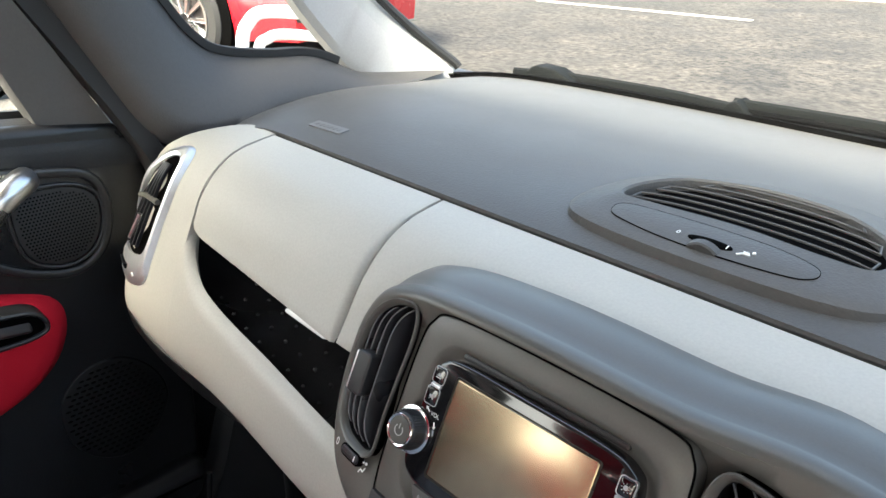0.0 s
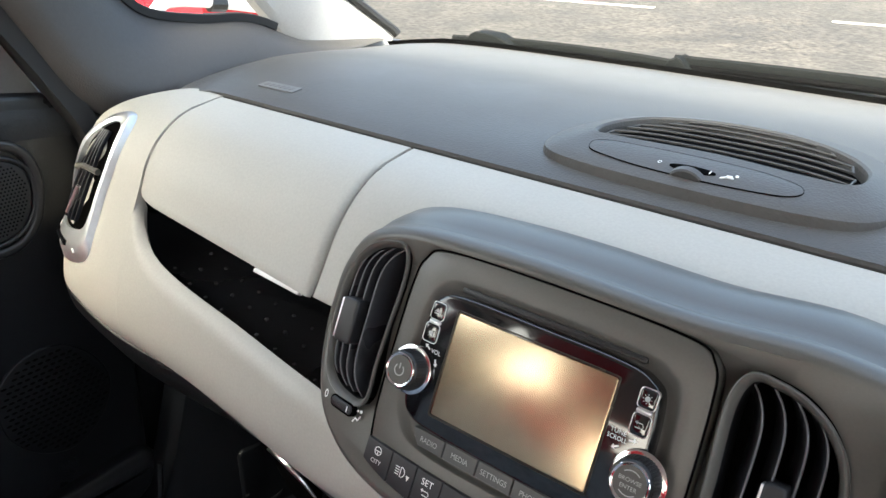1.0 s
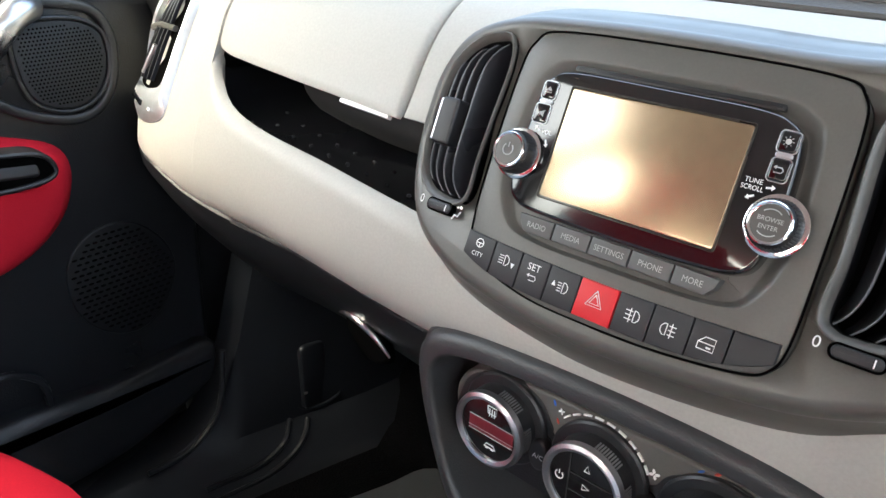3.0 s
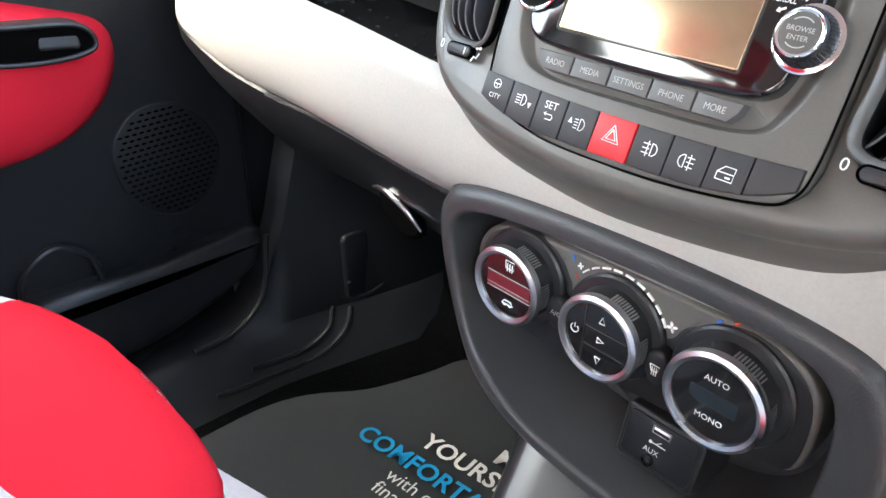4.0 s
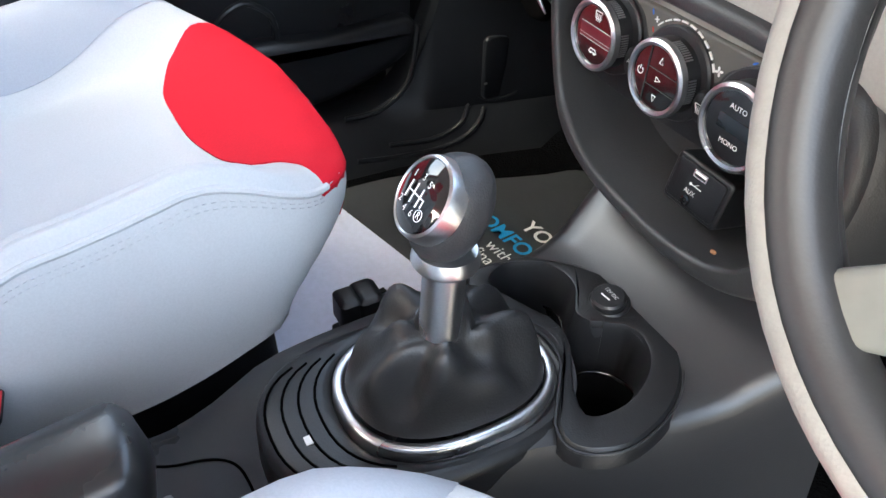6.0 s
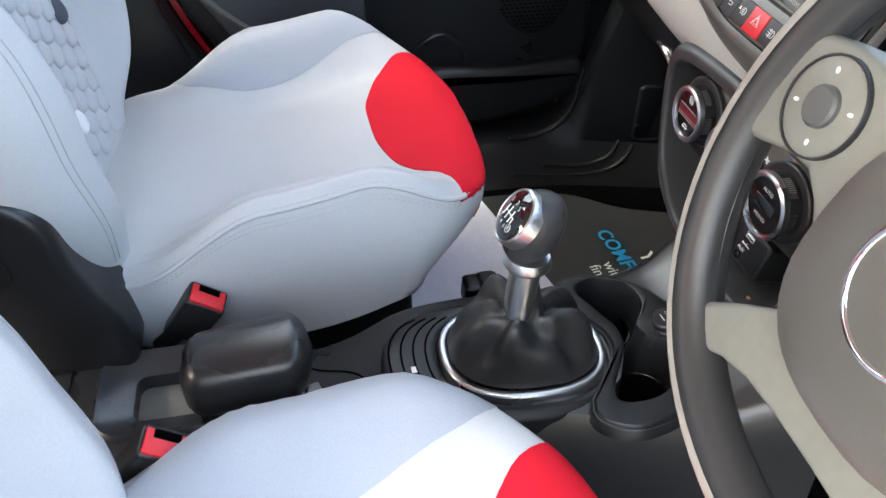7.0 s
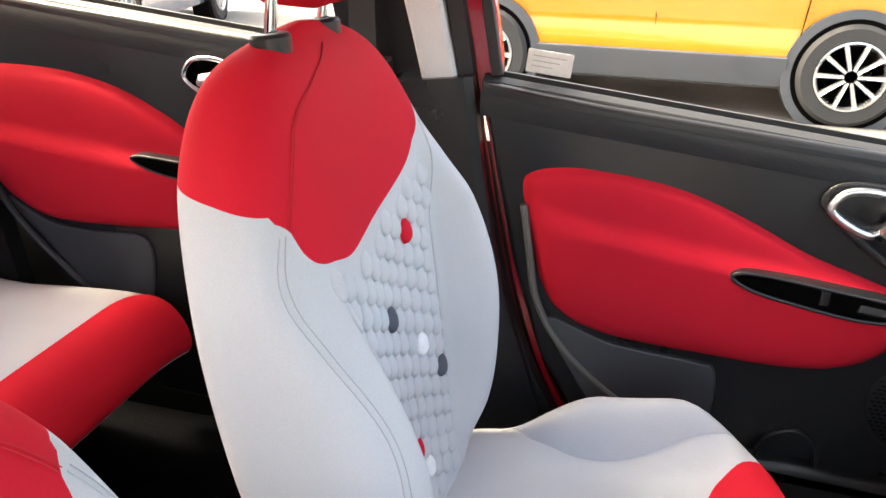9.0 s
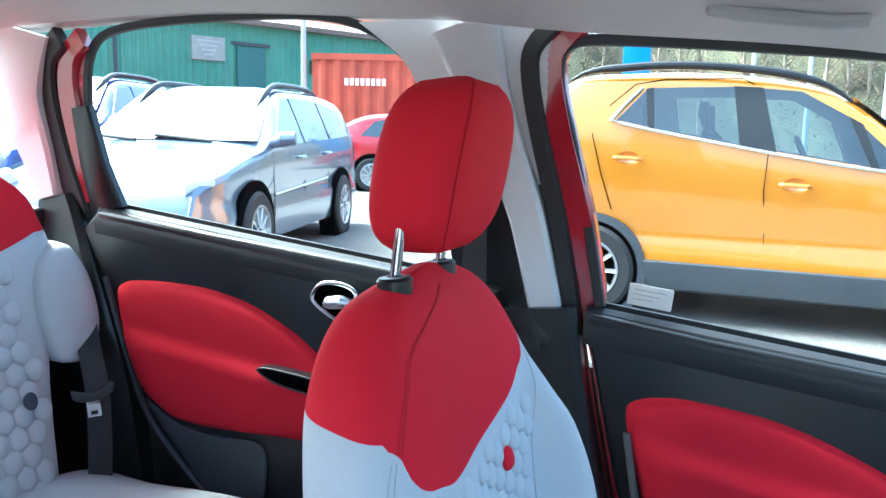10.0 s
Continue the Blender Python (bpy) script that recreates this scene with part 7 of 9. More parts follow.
EDGE = [tuple(p) for p in spline([(-1.785, 1.06), (-1.766, 1.000), (-1.735, 0.90), (-1.690, 0.785), (-1.63, 0.71), (-1.555, 0.640), (-1.45, 0.56)], 5, closed=False)]
link_mesh("door_edge_trim", *tube([(XD + 0.003, y, z) for y, z in EDGE], 0.0075, 8), bpy.data.materials["slate_trim_plastic"], rear_door, "slate grey edge moulding")
# window sills: a light-catching ledge
LEDGE = mat("matt_ledge_plastic", (0.012, 0.013, 0.015), 0.6, var=0.12, grain=450, bump=0.2, spec=0.4)
for d, a, b in ((front_door, -0.745, 0.09), (rear_door, -1.81, -0.90)):
    rows = [[(XD - 0.045, y, sill(y) - 0.03), (XD - 0.040, y, sill(y) + 0.006), (XD - 0.030, y, sill(y) + 0.010), (XD - 0.012, y, sill(y) + 0.004), (XD - 0.001, y, sill(y) - 0.012), (XD + 0.004, y, sill(y) - 0.03), (XD + 0.001, y, sill(y) - 0.05)] for y in grid_lin(a, b, 30)]
    link_mesh("sill_ledge", *sheet(rows), LEDGE, d, "black window ledge")
    rows = [[(XD - 0.05, y, sill(y) + 0.0), (XD - 0.05, y, sill(y) + 0.016), (XD - 0.042, y, sill(y) + 0.016), (XD - 0.042, y, sill(y) + 0.0)] for y in grid_lin(a, b, 30)]
    link_mesh("window_seal", *sheet(rows), RUBBER, d)

# side of the body: red frame, black seals, pale pillar covers
side = thing("body_side", "red body side with rubber door seals and pale pillar covers", "car body", (-0.75, -0.8, 0.3))


def strip(name, path, w, material, label="", d=0.02, x0=None, parent=None):
    """A flat rounded strip along (x, y, z) points; w its width in the side's plane."""
    if 3 < len(path) <= 12:
        if isinstance(w, list):
            w = [w[i] + (w[i + 1] - w[i]) * k / 4 for i in range(len(path) - 1) for k in range(4)] + [w[-1]]
        path = spline(path, 4, closed=False)
    P = [np.array(p, float) for p in path]
    rows = []
    for i, p in enumerate(P):
        t = P[min(i + 1, len(P) - 1)] - P[max(i - 1, 0)]
        t /= np.linalg.norm(t)
        s = np.cross(t, (1, 0, 0))
        s /= np.linalg.norm(s)
        ww = w[i] if isinstance(w, list) else w
        n = np.array((1.0, 0, 0))
        rows.append([tuple(p + s * a * ww / 2 + n * b * d) for a, b in ((-1, -1), (-1, -0.25), (-0.8, 0.0), (0.8, 0.0), (1, -0.25), (1, -1))])
    return link_mesh(name, *loft(rows), material, parent or side, label)


# B pillar: cover above, black below, red door edge with seals
# leaning in with height
def xin(z):
    return -0.735 + 0.10 * max(z - 1.09, 0) ** 1.1 * 1.25


link_mesh("outer_skin", *block(-0.815, -2.2, 0.20, -0.79, 0.10, 0.98, 0.01), BLACK, side)
link_mesh("sill_filler", *block(-0.80, 0.03, 0.86, -0.715, 0.50, 1.0, 0.01), BLACK, side)
link_mesh("footwell_side", *block(-0.80, 0.08, 0.20, -0.775, 0.66, 0.90, 0.01), BLACK, side)
link_mesh("front_bulkhead", *block(-0.80, 0.62, 0.20, 0.82, 0.68, 0.99, 0.01), BLACK, side)
for nm, za, zb, m, lb in (("rear_pillar_panel", 1.0, 1.30, DARK, "black pillar and rear door frame"), ("upper_pillar_panel", 1.30, 1.57, PILLAR_LIT, "pale grey upper pillar cover")):
    link_mesh(nm, *sheet([[(xin(z) - 0.012, -0.80, z), (xin(z) + 0.0, -0.93, z), (xin(z) - 0.004, curve_at([(1.0, -0.97), (1.15, -0.99), (1.40, -1.035), (1.50, -1.072), (1.57, -1.16)], z), z)] for z in grid_lin(za, zb, 10)]), m, side, lb)


bp = [(1.56, -0.958), (1.45, -0.925), (1.35, -0.888), (1.25, -0.853), (1.15, -0.830), (1.09, -0.817)]
strip("b_pillar_cover", [(xin(z) + 0.02, y, z) for z, y in bp], [0.12, 0.085, 0.066, 0.060, 0.058, 0.058], PILLAR_LIT, "pale grey pillar cover", 0.03)
strip("b_pillar_foot", [(-0.700, -0.825, 1.092), (-0.700, -0.80, 0.9), (-0.700, -0.76, 0.7), (-0.700, -0.70, 0.5), (-0.700, -0.66, 0.30)], [0.13, 0.14, 0.15, 0.16, 0.18], DARK, "black lower pillar cover", 0.04)
seal = [(1.56, -0.80), (1.52, -0.838), (1.47, -0.842), (1.38, -0.826), (1.25, -0.795), (1.12, -0.770), (1.0, -0.752), (0.85, -0.722), (0.7, -0.685), (0.55, -0.63), (0.42, -0.55)]
strip("door_seal", [(xin(z) + 0.006, y - 0.008, z) for z, y in seal], 0.030, RUBBER, "black rubber seal", 0.03)
strip("door_frame", [(xin(z) - 0.010, y + 0.024, z) for z, y in seal], [0.05, 0.045, 0.045, 0.05, 0.055, 0.05, 0.02, 0.016, 0.014, 0.012, 0.01], BODYRED, "red painted door frame", 0.03)
strip("front_window_frame", [(-0.73, -0.725, 1.10), (xin(1.25) - 0.012, -0.755, 1.25), (xin(1.38) - 0.012, -0.785, 1.38), (xin(1.47) - 0.012, -0.805, 1.47), (xin(1.52) - 0.012, -0.79, 1.525), (xin(1.53) - 0.012, -0.70, 1.53), (xin(1.51) - 0.012, -0.45, 1.512), (xin(1.48) - 0.012, -0.2, 1.482), (xin(1.40) - 0.012, 0.03, 1.40)], 0.018, RUBBER, "black window seal", 0.012)
strip("rear_window_frame", [(-0.735, -1.80, 1.215), (xin(1.3) - 0.01, -1.82, 1.30), (xin(1.42) - 0.01, -1.825, 1.42), (xin(1.52) - 0.01, -1.795, 1.535), (xin(1.56) - 0.01, -1.70, 1.578), (xin(1.58) - 0.01, -1.42, 1.590), (xin(1.57) - 0.01, -1.20, 1.577), (xin(1.5) - 0.01, -1.075, 1.51), (xin(1.4) - 0.01, -1.035, 1.41), (xin(1.2) - 0.01, -0.985, 1.15)], 0.016, RUBBER, "black window seal", 0.012)
cs_ = [(1.56, -1.84), (1.52, -1.885), (1.44, -1.90), (1.32, -1.885), (1.22, -1.86), (1.1, -1.83), (0.95, -1.77), (0.8, -1.68), (0.65, -1.58), (0.5, -1.47)]
strip("rear_door_seal", [(xin(z) + 0.008, y - 0.02, z) for z, y in cs_], 0.055, RUBBER, "black rubber seal", 0.03)
strip("rear_door_frame", [(xin(z) + 0.0, y + 0.034, z) for z, y in cs_[:5]], [0.05, 0.05, 0.055, 0.06, 0.07], BODYRED, "red painted door frame", 0.03)
strip("quarter_filler", [(xin(1.4) + 0.004, -1.835, 1.42), (xin(1.3) + 0.004, -1.82, 1.30), (xin(1.2) + 0.004, -1.795, 1.20)], [0.05, 0.07, 0.09], DARK, "black filler panel", 0.02)
strip("c_pillar_cover", [(xin(1.57) + 0.02, -1.96, 1.58), (xin(1.45) + 0.03, -1.985, 1.45), (xin(1.3) + 0.03, -1.96, 1.32), (xin(1.22) + 0.03, -1.935, 1.225)], [0.16, 0.12, 0.09, 0.05], PILLAR_LIT, "pale grey rear pillar cover", 0.03)
strip("wheel_arch_trim", [(-0.70, -1.93, 1.225), (-0.68, -1.88, 1.0), (-0.67, -1.84, 0.8), (-0.66, -1.80, 0.45)], [0.10, 0.2, 0.26, 0.3], DARK, "black rear side trim", 0.05)
# A pillar, triangle and quarter window
ap = [(-0.642, 0.562, 1.006), (-0.665, 0.520, 1.017), (-0.698, 0.4565, 1.0585), (-0.712, 0.392, 1.1255), (-0.71, 0.30, 1.23), (-0.69, 0.16, 1.35), (-0.66, 0.0, 1.47), (-0.62, -0.12, 1.54)]
strip("a_pillar_cover", [tuple(p) for p in spline(ap, 4, closed=False)], [curve_at([(0, 0.026), (1, 0.075), (2, 0.105), (3, 0.10), (4, 0.092), (7, 0.09)], i / 4) for i in range(29)], PILLAR, "pale grey windscreen pillar cover", 0.03)
link_mesh("windscreen_seal", *tube([(x + 0.002, y + 0.004 + 0.6 * w_, z + 0.004 + 0.78 * w_) for (x, y, z), w_ in zip([tuple(p) for p in spline(ap, 4, closed=False)], [curve_at([(0, 0.012), (1, 0.036), (2, 0.051), (3, 0.049), (7, 0.044)], i / 4) for i in range(29)])], 0.007, 8), RUBBER, side)
inner = spline([(-0.640, 0.545, 1.016), (-0.668, 0.42, 1.024), (-0.685, 0.33, 1.06), (-0.690, 0.25, 1.068), (-0.690, 0.18, 1.082), (-0.690, 0.145, 1.108), (-0.690, 0.115, 1.15), (-0.688, 0.06, 1.24), (-0.68, 0.0, 1.33)], 5, closed=False)
outer = spline([(-0.640, 0.40, 1.010), (-0.640, 0.36, 1.006), (-0.640, 0.28, 1.004), (-0.636, 0.21, 1.002), (-0.640, 0.13, 0.99), (-0.655, 0.075, 1.02), (-0.668, 0.03, 1.10), (-0.675, -0.02, 1.19), (-0.67, -0.09, 1.30)], 5, closed=False)
rows = []
for a, b in zip(inner, outer):
    m = (a + b) / 2 + np.array((0.012, 0, 0.0))
    rows.append([tuple(a + np.array((-0.03, 0, 0.0))), tuple(a), tuple(a * 0.6 + m * 0.4), tuple(m), tuple(b * 0.6 + m * 0.4), tuple(b), tuple(b + np.array((-0.03, -0.005, -0.02)))])
link_mesh("quarter_trim", *sheet(rows), mat("grey_brown_trim", (0.058, 0.056, 0.055), 0.5, var=0.08, grain=500, bump=0.2), side, "dark grey trim below the quarter window", sharp=80)
strip("quarter_seal", [tuple(p + np.array((0.002, 0.004, 0.004))) for p in inner[8:]], 0.012, RUBBER, "black glass edge", 0.01)
strip("front_door_edge_seal", [(-0.668, 0.095, 0.86), (-0.672, 0.085, 0.95), (-0.680, 0.055, 1.02), (-0.69, 0.01, 1.10), (-0.69, -0.045, 1.19), (-0.685, -0.11, 1.30)], 0.028, RUBBER, "black rubber seal", 0.03)
tri = [(-0.72, 0.060, 0.985), (-0.722, -0.035, 1.005), (-0.715, -0.075, 1.10), (-0.70, -0.13, 1.22), (-0.69, -0.10, 1.25), (-0.70, -0.02, 1.12)]
link_mesh("mirror_triangle", *loft([[(x - 0.03, y, z) for x, y, z in tri], [(x, y, z) for x, y, z in tri], [(x + 0.006, y * 0.96 + 0.0, z) for x, y, z in tri]]), mat("grey_brown_trim", (0.09, 0.088, 0.086), 0.55, var=0.08, grain=500, bump=0.2), side, "dark triangle trim")
# kick panel by the passenger's feet
kick = thing("kick_panel", "black moulded kick panel in the passenger footwell", "trim panel", (-0.62, 0.15, 0.32))
rows = []
for y in grid_lin(-0.75, 0.5, 40):
    x0 = curve_at([(-0.75, -0.66), (0.0, -0.645), (0.15, -0.615), (0.3, -0.58), (0.5, -0.56)], y)
    zt = curve_at([(-0.75, 0.36), (-0.1, 0.355), (0.05, 0.40), (0.12, 0.60), (0.16, 0.80), (0.5, 0.82)], y)
    rows.append([(x0 + 0.070, y, 0.284), (x0 + 0.050, y, 0.296), (x0 + 0.028, y, 0.335), (x0 + 0.012, y, 0.350), (x0, y, zt), (x0 - 0.05, y, zt + 0.003)])
link_mesh("panel", *sheet(rows), mat("matt_black_plastic", (0.0070, 0.0080, 0.0100), 0.38, var=0.15, grain=600, bump=0.1, spec=0.25), kick)
kp2 = Plane((-0.600, 0.20, 0.45), (0.10, 1, 0), (0, 0, 1))
KICK = bpy.data.materials["matt_black_plastic"]
def on_kick(y, z, out=0.0):
    """A place on the kick panel's face."""
    x = curve_at([(-0.75, -0.66), (0.0, -0.645), (0.15, -0.615), (0.3, -0.58), (0.5, -0.56)], y)
    return (x + out + curve_at([(0.284, 0.070), (0.296, 0.050), (0.335, 0.028), (0.350, 0.012), (0.42, 0.0)], z), y, z)
cover = link_mesh("access_cover", *slab(kp2, rounded(-0.030, -0.092, 0.016, 0.022, 0.012), -0.004, 0.009, 0.005), KICK, kick, "small access cover")
link_mesh("cover_rim", *tube([on_kick(y, z, 0.001) for y, z in spline([(0.161, 0.56), (0.158, 0.465), (0.154, 0.395), (0.164, 0.368), (0.187, 0.357), (0.217, 0.360), (0.236, 0.380), (0.239, 0.473)], 5, closed=False)], 0.0035, 8), KICK, kick, "raised rim round the access cover")
link_mesh("clip_mark", *slab(kp2, rounded(-0.027, -0.062, -0.021, -0.058, 0.0015), 0.007, 0.0096, 0.0004), SOFTKEY, cover)
for line_ in ([(-0.06, 0.300), (0.007, 0.294), (0.082, 0.296), (0.136, 0.312), (0.174, 0.345)], [(0.0, 0.312), (0.070, 0.310), (0.120, 0.326), (0.150, 0.352)], [(-0.062, 0.360), (-0.005, 0.362), (0.037, 0.385), (0.059, 0.424), (0.069, 0.499)]):
    link_mesh("moulded_ridge", *tube([on_kick(y, z, 0.0005) for y, z in spline(line_, 6, closed=False)], 0.0042, 8), KICK, kick)
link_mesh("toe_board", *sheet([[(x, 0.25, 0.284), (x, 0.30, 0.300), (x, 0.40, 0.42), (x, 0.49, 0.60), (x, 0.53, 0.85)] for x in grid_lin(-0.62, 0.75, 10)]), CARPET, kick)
link_mesh("sill_scuff", *sheet([[(-0.66, y, 0.30), (-0.66, y, 0.352), (-0.70, y, 0.36), (-0.74, y, 0.35)] for y in grid_lin(-0.9, 0.2, 12)]), BLACK, kick)

# roof
rows = []
for y in grid_lin(-2.15, 0.05, 30):
    zc_ = curve_at([(-2.15, 1.58), (-1.5, 1.625), (-0.8, 1.625), (-0.3, 1.60), (0.05, 1.54)], y)
    ze = curve_at([(-2.15, 1.575), (-1.5, 1.595), (-1.0, 1.565), (-0.8, 1.542), (-0.35, 1.50), (0.05, 1.42)], y)
    row = []
    for k in range(31):
        x = -0.66 + 1.38 * k / 30
        e = abs((x - 0.03) / 0.69)
        row.append((x, y, zc_ - (zc_ - ze) * e**5))
    rows.append([(r[0], r[1], r[2] + 0.03) for r in row[::-1]] + row)
tagged(link_mesh("ceiling", *sheet(rows), HEADLINER), "pale grey cloth headliner", "headliner", kind="structure")
strip("roof_rail", [(-0.675, y, z) for y, z in ((-2.0, 1.612), (-1.5, 1.63), (-1.0, 1.603), (-0.6, 1.568), (-0.2, 1.525), (0.05, 1.45))], 0.07, HEADLINER, "pale headliner edge", 0.05)
grab = thing("grab_handle", "folded pale grab handle on the roof lining", "grab handle", (-0.60, -0.45, 1.53))
link_mesh("handle", *tube([(-0.615, -0.575, 1.580), (-0.60, -0.570, 1.556), (-0.595, -0.535, 1.548), (-0.595, -0.425, 1.534), (-0.60, -0.385, 1.535), (-0.615, -0.38, 1.560)], 0.010, 10), PILLAR, grab)
for y, z in ((-0.575, 1.575), (-0.385, 1.553)):
    link_mesh("mount", *block(-0.63, y - 0.02, z - 0.015, -0.60, y + 0.02, z + 0.015, 0.006), PILLAR, grab)
# rear of the cabin, plain
rearw = thing("rear_wall", "dark load bay and tailgate behind the rear seats", "car body", (0, -2.3, 0.3))
link_mesh("tailgate", *block(-0.7, -2.45, 0.3, 0.75, -2.40, 1.12, 0.02), DARK, rearw)
link_mesh("parcel_shelf", *block(-0.66, -2.40, 1.0, 0.70, -1.92, 1.02, 0.008), DARK, rearw)
for x0, x1 in ((-0.72, -0.66), (0.70, 0.76)):
    link_mesh("rear_quarter", *block(x0, -2.42, 0.3, x1, -1.95, 1.20, 0.01), DARK, rearw)
link_mesh("right_sill", *block(0.72, -1.0, 0.2, 0.80, 0.3, 0.36, 0.02), DARK, rearw)
link_mesh("right_rear_door", *block(0.735, -1.95, 0.3, 0.79, -0.9, 1.15, 0.02), DARK, rearw)
link_mesh("right_pillar", *tube([(0.76, -0.90, 0.3), (0.76, -0.90, 1.1), (0.71, -0.92, 1.56)], 0.05, 10), DARK, rearw)
link_mesh("right_a_pillar", *tube([(0.73, 0.56, 1.02), (0.74, 0.2, 1.32), (0.69, -0.1, 1.54)], 0.04, 10), PILLAR, rearw)
link_mesh("right_cowl", *block(0.70, -0.05, 0.3, 0.80, 0.6, 1.02, 0.02), DARK, rearw)
# glass
wsg = thing("windscreen", "clear curved windscreen above the dashboard", "windscreen", (0, 0.4, 1.2))
rows = []
for k in range(25):
    x = -0.70 + 1.46 * k / 24
    yb = pad_back(x) + 0.012
    rows.append([(x * (1 - 0.12 * t), yb - (0.68 + 0.05 * (1 - (x / 0.75) ** 2)) * t, 1.0 + 0.56 * t - 0.05 * t * t) for t in grid_lin(0, 1, 8)])
g = link_mesh("pane", *sheet(rows), GLASS, wsg)
g.visible_shadow = False
frit = link_mesh("black_border", *sheet([[(r[0][0], r[0][1] + 0.004, r[0][2] - 0.012), (r[0][0], r[0][1] - 0.002, r[0][2] + 0.012)] for r in rows]), RUBBER, wsg)
for nm, pts in (("side_window", [(-0.748, 0.05, 1.01), (-0.748, -0.735, 1.10), (xin(1.38) - 0.022, -0.80, 1.38), (xin(1.52) - 0.022, -0.80, 1.53), (xin(1.5) - 0.022, -0.40, 1.51), (xin(1.38) - 0.022, 0.03, 1.38)]), ("rear_side_window", [(-0.748, -0.98, 1.12), (-0.748, -1.82, 1.21), (xin(1.52) - 0.022, -1.83, 1.54), (xin(1.57) - 0.022, -1.42, 1.60), (xin(1.55) - 0.022, -1.2, 1.585), (xin(1.5) - 0.022, -1.06, 1.51)]), ("quarter_window", [(-0.72, 0.115, 1.14), (-0.72, 0.18, 1.07), (-0.72, 0.34, 1.055), (-0.72, 0.39, 1.12), (-0.71, 0.30, 1.22)])):
    w = thing(nm, "clear car window glass", "car window", pts[0], "side windows")
    g = link_mesh("pane", pts, [tuple(range(len(pts)))], GLASS, w, smooth=False)
    g.visible_shadow = False
st = thing("window_sticker", "small white label inside the window", "sticker", (-0.742, -0.655, 1.11))
link_mesh("label", *slab(Plane((-0.744, -0.645, 1.122), (0, 0.995, -0.10), (0, 0.1, 1)), rounded(-0.036, -0.018, 0.036, 0.018, 0.002), -0.0005, 0.0006, 0.0002), mat("label_paper", (0.75, 0.73, 0.68), 0.6), st)
for k in range(3):
    link_mesh("print_bar", *slab(Plane((-0.744, -0.645, 1.122), (0, 0.995, -0.10), (0, 0.1, 1)), rounded(-0.028, 0.008 - 0.008 * k, 0.026 - 0.01 * k, 0.0095 - 0.008 * k, 0.0004), 0.0004, 0.0009, 0.0001), GREYPRINT, st)
# belts
belt = thing("front_seat_belt", "dark seat belt hanging by the pillar", "seat belt", (-0.69, -0.85, 0.5))
link_mesh("webbing", *sheet([[(-0.675, y - 0.022, z), (-0.672, y + 0.022, z)] for y, z in ((-0.935, 1.42), (-0.93, 1.2), (-0.925, 1.0), (-0.92, 0.7), (-0.91, 0.42))]), WEBBING, belt)
link_mesh("guide", *slab(Plane((-0.672, -0.935, 1.405), (0, 1, 0), (0.2, 0, 1)), rounded(-0.03, -0.025, 0.03, 0.025, 0.01), -0.01, 0.01, 0.005), BLACK, belt)

# ---- steering wheel ----
sw = thing("steering_wheel", "grey leather steering wheel with silver-grey spokes and keys", "steering wheel", (0.40, -0.2, 0.93))
wp = Plane((0.3975, -0.185, 0.939), (1, 0, 0), (0, 0.34, 0.94))
path = []
for k in range(72):
    a = 2 * math.pi * k / 72
    q = 1 - 0.05 * max(0, -math.sin(a)) ** 4
    path.append(wp(0.1725 * math.cos(a), 0.1725 * math.sin(a) * q, 0.0))
link_mesh("wheel_rim", *tube(path, 0.0165, 18, closed=True), WHEELSKIN, sw, "worn grey leather rim")
cap_rows = []
for k in range(73):
    a = 2 * math.pi * k / 72
    p, o = np.array(path[k % 72]), np.array(wp(0, 0, 0))
    d = (p - o) / np.linalg.norm(p - o)
    cap_rows.append([tuple(p + 0.0172 * (d * math.cos(b) + np.array(wp.n) * math.sin(b))) for b in grid_lin(-1.4, 1.5, 12)])
link_mesh("rim_facing", *sheet(cap_rows), RIMSKIN, sw, "grey-beige outer facing of the rim")
link_mesh("rim_stitch", *tube([tuple(np.array(p) + (np.array(wp(0, 0, 0)) - np.array(p)) * 0.088) for p in path], 0.0014, 6, closed=True), BLACK, sw)
hub = [[wp(u, v, d) for u, v in grown(oval(0, -0.012, 0.080, 0.076, 40, 0.8), e)] for e, d in ((0.0, -0.03), (0.0, 0.008), (-0.006, 0.022), (-0.02, 0.030), (-0.05, 0.034))]
link_mesh("hub", *loft(hub), STACK, sw, "dark airbag cover")
link_mesh("hub_ring", *rim(Plane(wp(0, -0.005, 0.03), wp.u, wp.v), oval(0, 0, 0.036, 0.036, 40), oval(0, 0, 0.032, 0.032, 40), -0.004, 0.005, 0.002), CHROME, sw)
link_mesh("hub_badge", *lathe(Plane(wp(0, -0.005, 0.03), wp.u, wp.v), [(0.032, -0.002), (0.031, 0.003), (0.0, 0.0045)], 32), mat("badge_red", (0.3, 0.02, 0.02), 0.3), sw, "plain red round badge")
